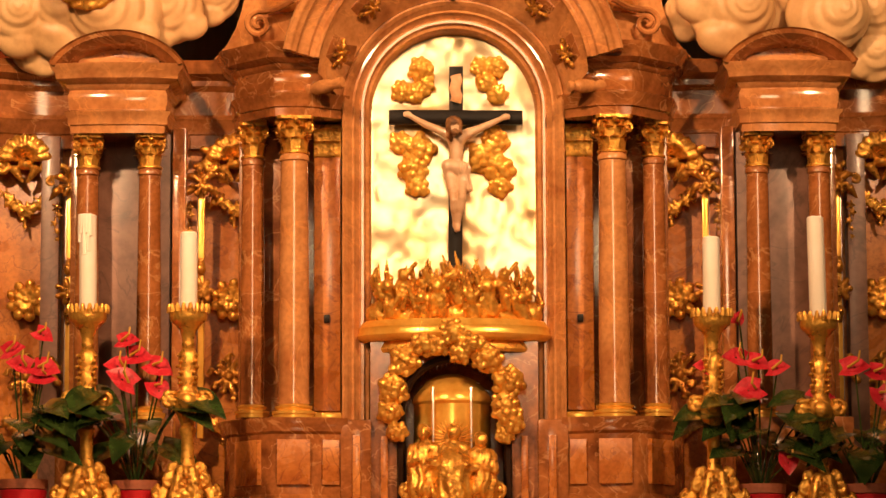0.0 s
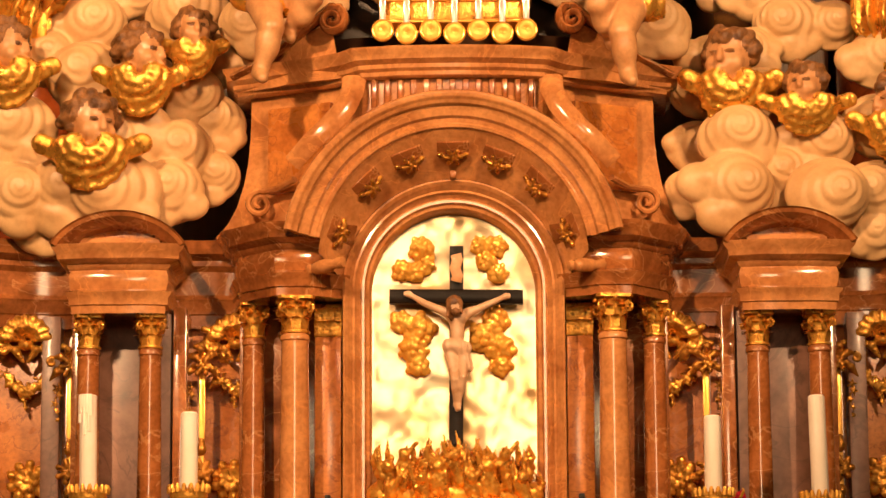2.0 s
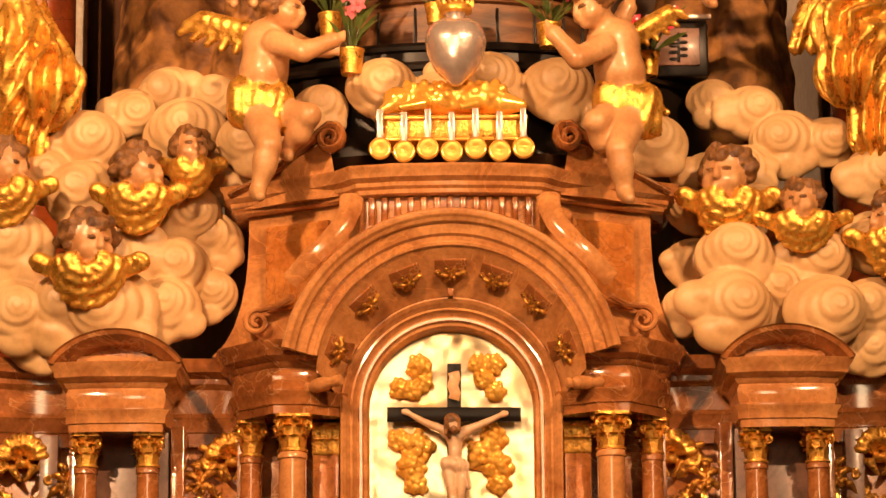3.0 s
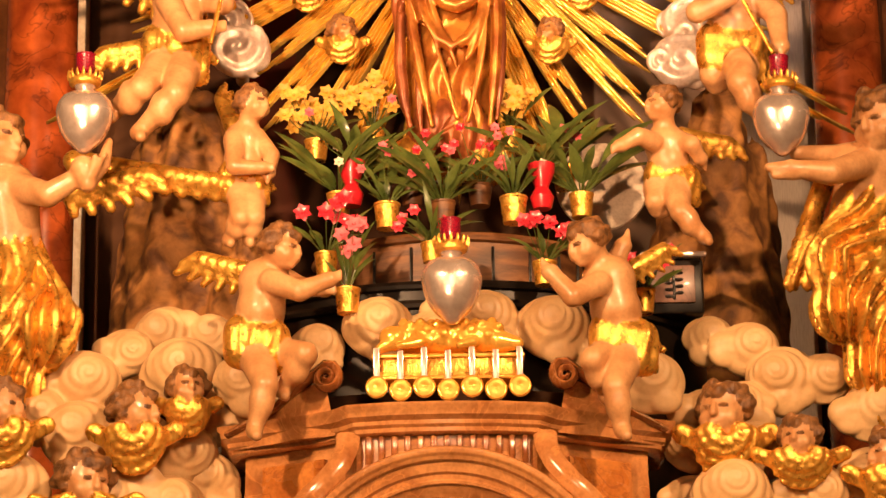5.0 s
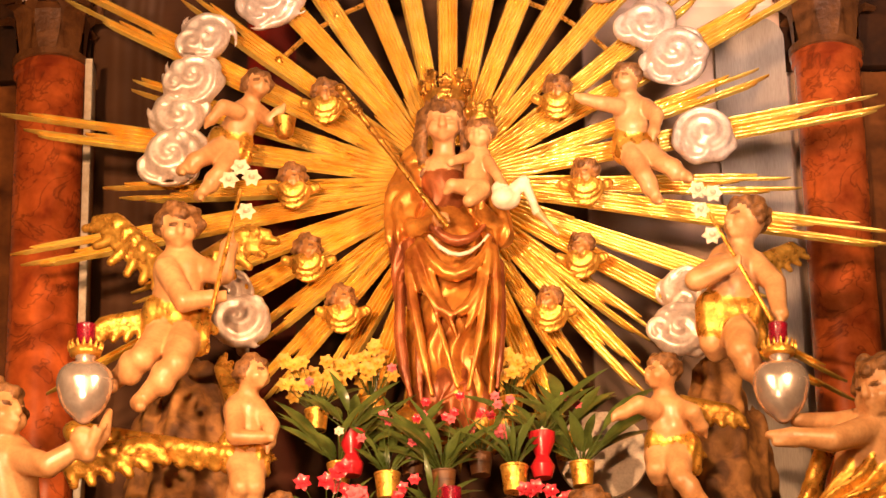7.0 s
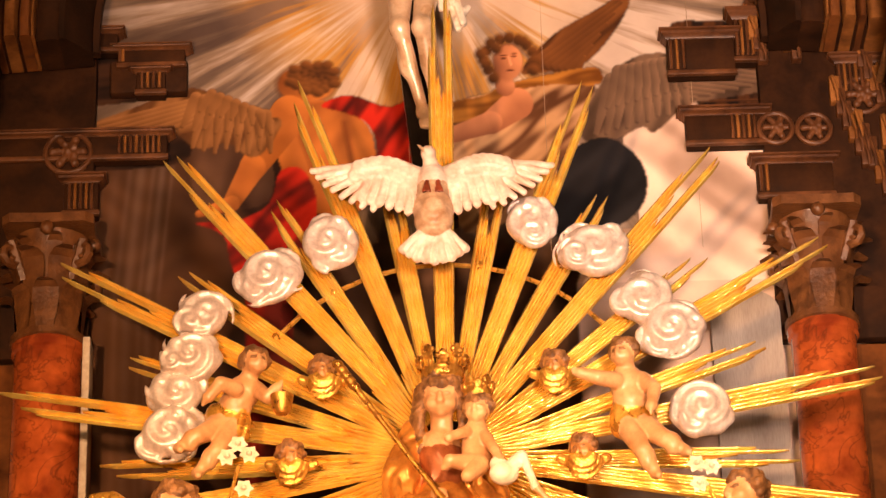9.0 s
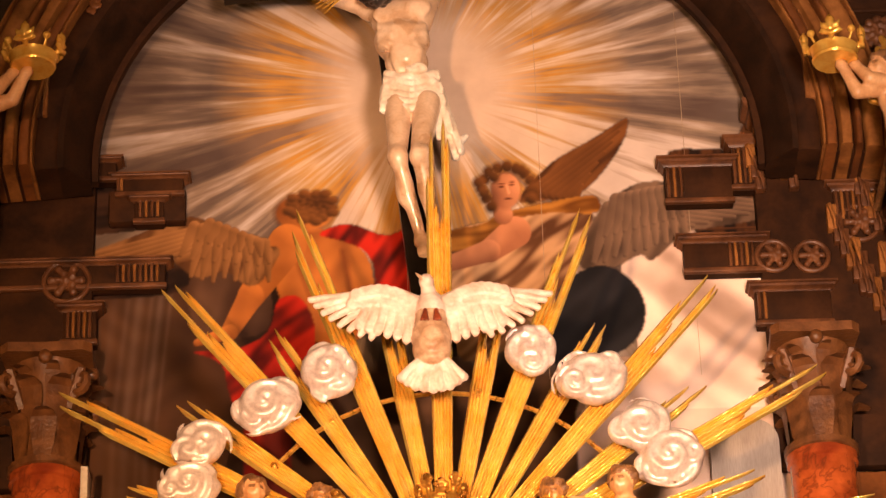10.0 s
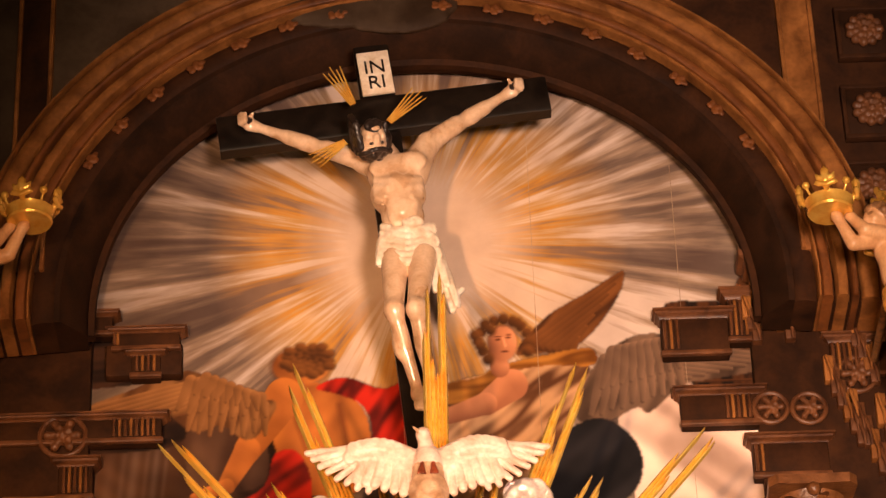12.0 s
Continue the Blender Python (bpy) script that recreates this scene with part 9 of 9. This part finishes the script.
# ---------------------------------------------------------------- flowers on the stand
def foliage(name, at, seed, n, L, w, label, pot=None, bloom=None, nb=0, spread=0.6, pot_r=0.05, pot_h=0.1, lift=0.0, category="potted plant", bloom_r=0.013):
    rn = random.Random(seed)
    ob = thing(name, at, label, category, "flowers on the stand")
    if pot == "vase":
        part("vase", lathe([(0.035, 0.0), (0.04, 0.01), (0.05, 0.05), (0.028, 0.09), (0.03, 0.1), (0.052, 0.15), (0.056, 0.19), (0.048, 0.19), (0.03, 0.12)], 24), FOIL, ob, "waisted glossy red vase")
        z = 0.18
    else:
        part("pot", lathe([(pot_r * 0.8, 0), (pot_r, pot_h * 0.9), (pot_r * 1.06, pot_h * 0.92), (pot_r * 1.06, pot_h), (pot_r * 0.95, pot_h), (pot_r * 0.9, pot_h * 0.8), (0, pot_h * 0.8)], 24), pot or GOLD, ob, "round metal flower pot")
        z = pot_h * 0.85
    for i in range(n):
        a = rn.uniform(0, 6.28)
        bm = bmesh.new()
        d = Vector((spread * math.cos(a), spread * math.sin(a) * 0.6 - 0.15, rn.uniform(0.5, 1.1)))
        ll = L * rn.uniform(0.5, 1.25)
        st = d.normalized() * ll * rn.uniform(0.3, 0.7)
        ribbon([(0, 0, z), st * 0.5 + Vector((0, 0, z)), st + Vector((0, 0, z))], 0.0035, 0.0035, bm, 5, 0.8)
        blade(bm, st + Vector((0, 0, z)), d, (math.cos(a) * -0.4, -0.7, 0.5), ll, w * rn.uniform(0.5, 1.0), rn.uniform(0.1, 0.7))
        part("leaf", bm, STAND_LEAF, ob)
    for i in range(nb):
        a = rn.uniform(0, 6.28)
        p = Vector((spread * 0.26 * L / 0.2 * math.cos(a) * rn.uniform(0.3, 1), -0.06 + 0.08 * math.sin(a), z + L * rn.uniform(0.35, 1.25) + lift))
        bm = bmesh.new()
        ribbon([(0, 0, z), p * 0.55 + Vector((0, 0, 0.03)), p], 0.002, 0.002, bm, 5, 0.8)
        stem = part("flower_stem", bm, STAND_LEAF, ob)
        bm = bmesh.new()
        for j in range(6):
            t = j * 1.047 + a
            d = Vector((math.cos(t), -0.45, math.sin(t)))
            blade(bm, p, d, (0, -1, 0.2), bloom_r * 1.7, bloom_r * 0.75, 0.3, n=4)
        bmesh.ops.create_icosphere(bm, subdivisions=1, radius=bloom_r * 0.4, matrix=Matrix.Translation(p + Vector((0, -0.006, 0))))
        part("blossom", bm, bloom, stem)
    return ob


foliage("potted_peace_lily", (-0.383, 12.05, 5.511), 1, 20, 0.24, 0.034, "dark green potted peace lily in gold pot", GOLD, WHITE_PAINT, 3, 0.8)
foliage("potted_peace_lily", (0.607, 12.05, 5.496), 2, 20, 0.25, 0.038, "dark green potted peace lily in gold pot", GOLD, WHITE_PAINT, 1, 0.8)
foliage("potted_plant", (0.548, 12.2, 5.668), 12, 10, 0.26, 0.04, "broad-leaved green plant behind the flowers", GOLD, None, 0, 0.6)
foliage("red_vase", (-0.330, 11.98, 5.535), 3, 8, 0.2, 0.03, "waisted red vase with green leaves", "vase", PINK, 2, 0.8)
foliage("red_vase", (0.444, 11.98, 5.512), 4, 8, 0.2, 0.03, "waisted red vase with green leaves", "vase", PINK, 3, 0.8)
foliage("potted_kalanchoe", (-0.186, 11.95, 5.427), 5, 18, 0.15, 0.018, "small pink flowering plant in gold pot", GOLD, PINK, 4, 0.6, 0.052, 0.105, 0.08)
foliage("potted_kalanchoe", (0.327, 11.95, 5.444), 6, 18, 0.15, 0.018, "small pink flowering plant in gold pot", GOLD, PINK, 4, 0.6, 0.055, 0.11, 0.06)
foliage("potted_begonia", (0.042, 11.98, 5.457), 7, 30, 0.2, 0.03, "mixed red flowering plant in gold pot", DARK_WOOD, PINK, 5, 0.9, 0.05, 0.09, 0.06)
foliage("potted_begonia", (0.194, 12.1, 5.567), 17, 22, 0.16, 0.026, "mixed red flowering plant in gold pot", DARK_WOOD, SPATHE, 5, 0.9, 0.05, 0.09, 0.03)
foliage("potted_begonia", (-0.084, 12.1, 5.571), 18, 22, 0.16, 0.026, "mixed red flowering plant in gold pot", DARK_WOOD, SPATHE, 4, 0.9, 0.05, 0.09, 0.03)
foliage("potted_orchid", (-0.483, 12.25, 5.824), 8, 5, 0.16, 0.024, "yellow flowering orchid in gold pot", GOLD, YELLOW, 26, 0.8, 0.05, 0.09, 0.02, bloom_r=0.02)
foliage("potted_orchid", (-0.248, 12.3, 5.888), 9, 3, 0.16, 0.024, "yellow flowering orchid in gold pot", GOLD, YELLOW, 18, 0.4, 0.05, 0.09, 0.02, bloom_r=0.02)
foliage("potted_orchid", (0.332, 12.3, 5.880), 10, 3, 0.16, 0.024, "yellow flowering orchid in gold pot", GOLD, YELLOW, 16, 0.4, 0.05, 0.09, 0.0, bloom_r=0.02)
foliage("potted_anthurium", (-0.424, 11.75, 5.168), 11, 8, 0.15, 0.022, "small red flowering plant in gold pot", GOLD, SPATHE, 7, 0.8, 0.048, 0.095, 0.06, bloom_r=0.022)
foliage("potted_anthurium", (-0.339, 11.65, 4.986), 13, 9, 0.15, 0.018, "small red flowering plant in gold pot", GOLD, PINK, 5, 0.5, 0.05, 0.1, 0.1, bloom_r=0.02)
foliage("potted_anthurium", (0.439, 11.75, 5.120), 14, 8, 0.13, 0.02, "small red flowering plant in gold pot", GOLD, SPATHE, 7, 0.8, 0.048, 0.095, 0.06, bloom_r=0.02)
foliage("potted_anthurium", (0.825, 11.75, 4.998), 15, 9, 0.13, 0.02, "small red flowering plant in gold pot", GOLD, SPATHE, 6, 0.8, 0.048, 0.095, 0.03, bloom_r=0.02)
foliage("trailing_plant", (-0.006, 11.8, 5.235), 16, 14, 0.14, 0.02, "small trailing green plant with red flowers", GOLD, SPATHE, 6, 0.8, 0.045, 0.08, bloom_r=0.016)


# ---------------------------------------------------------------- lily and staff of the putti
def lily(a, b, heads, label):
    ob = thing("lily_staff", a, label, "staff", "putto staffs")
    o = Vector(a)
    part("staff", ribbon([(0, 0, 0), (Vector(b) - o) * 0.5, Vector(b) - o], 0.010, 0.010, taper=0.8), GOLD, ob)
    for i, c in enumerate(heads):
        bm = bmesh.new()
        q = Vector(c) - o
        for j in range(6):
            t = j * 1.047
            blade(bm, q, (math.cos(t), -0.5, math.sin(t)), (0, -1, 0.1), 0.036, 0.019, 0.6)
        bmesh.ops.create_icosphere(bm, subdivisions=1, radius=0.014, matrix=Matrix.Translation(q + Vector((0, -0.012, 0))))
        part("blossom", bm, WHITE_PAINT, ob, "white painted lily blossom")


lily((-0.880, 11.58, 6.095), (-0.769, 11.66, 6.669), [(-0.813, 11.62, 6.697), (-0.721, 11.62, 6.706), (-0.743, 11.62, 6.556), (-0.769, 11.64, 6.761)], "gilded lily staff with white blossoms")
lily((1.361, 11.55, 6.011), (1.139, 11.62, 6.514), [(1.157, 11.6, 6.592), (1.143, 11.6, 6.406), (1.105, 11.62, 6.527), (1.098, 11.62, 6.615)], "gilded flower staff with white blossoms")
bk = lathe([(0.025, 0.0), (0.04, 0.02), (0.05, 0.08), (0.052, 0.085), (0.045, 0.08), (0.03, 0.02)], 16)
solo("basket", bk, GOLD_DARK, (-0.610, 12.05, 7.077), "small gilded basket held by a putto", "basket")


# ---------------------------------------------------------------- crown-bearing angels high on the walls
def crown(at, r, label):
    ob = thing("crown", at, label, "crown", "gilded crowns")
    part("band", lathe([(r * 0.86, 0), (r * 0.92, 0.0), (r * 0.98, 0.01), (r * 0.96, 0.022), (r * 1.02, 0.055), (r * 1.06, 0.066), (r * 1.0, 0.07), (r * 0.9, 0.02)], 32), GOLD_BRIGHT, ob)
    for i in range(8):
        a = i * 0.7854 - 0.2
        q = Vector((r * 1.04 * math.cos(a), r * 1.04 * math.sin(a), 0.07))
        out = Vector((math.cos(a), math.sin(a), 0)) * 0.02
        if i % 2 == 0:
            pr = [line([q, q + out + Vector((0, 0, 0.04)), q + out + Vector((0, 0, 0.085)), q + out + Vector((0, 0, 0.115))], (0.014, 0.018, 0.022, 0.006))] + [line([q + out + Vector((0, 0, b)), q + out + Vector((-math.sin(a) * u * 0.7, math.cos(a) * u * 0.7, b + 0.014)), q + out + Vector((-math.sin(a) * u, math.cos(a) * u, b + v))], (0.012, 0.015, 0.005)) for u, b, v in ((-0.055, 0.01, 0.01), (0.055, 0.01, 0.01), (-0.045, 0.04, 0.035), (0.045, 0.04, 0.035))]
            part("fleuron", carve("fleuron", pr, 0.005, 0.004), GOLD_BRIGHT, ob, angle=0)
        else:
            part("pearl", carve("pearl", [cap(q, q + out + Vector((0, 0, 0.03)), 0.008, 0.006), egg(q + out + Vector((0, 0, 0.046)), 0.020)], 0.006, 0.006), GOLD_BRIGHT, ob, angle=0)


def crown_bearer(s, c, hd, name):
    c, hd = Vector(c), Vector(hd)
    crown(c, 0.115, "gilded open crown with fleurons, held high")
    ch = hd + Vector((s * 0.06, 0.05, -0.17))
    pr = child(hd, ch, ch + Vector((s * 0.04, 0.05, -0.26)), [[ch + Vector((-s * 0.06, -0.03, 0.05)), c + Vector((s * 0.10, 0.03, -0.16)), c + Vector((s * 0.03, 0.0, -0.02))], [ch + Vector((s * 0.08, -0.03, 0.05)), c + Vector((s * 0.16, 0.0, -0.1)), c + Vector((s * 0.10, 0.02, -0.01))]], [[ch + Vector((s * 0.04, 0.05, -0.3)), ch + Vector((-s * 0.02, -0.05, -0.5)), ch + Vector((s * 0.02, 0.05, -0.72))], [ch + Vector((s * 0.1, 0.05, -0.3)), ch + Vector((s * 0.12, -0.05, -0.48)), ch + Vector((s * 0.16, 0.05, -0.68))]], 0.82, (-s, -0.6, 0.0), wings=[(ch + Vector((s * 0.02, 0.1, 0.05)), ch + Vector((s * 0.06, 0.12, 0.34)))])
    pr.append(cap(ch + Vector((0, 0.05, -0.1)), ch + Vector((0, 1.0, -0.1)), 0.02, 0.02, 1))
    statue("putto", pr, tuple(ch + Vector((0, 0.05, -0.75))), "painted putto holding up a gilded crown", "putto", "crown bearers")


crown_bearer(-1, (-1.845, 12.7, 9.943), (-2.101, 12.75, 9.870), "l")
crown_bearer(1, (2.067, 12.7, 9.861), (2.299, 12.75, 9.862), "r")
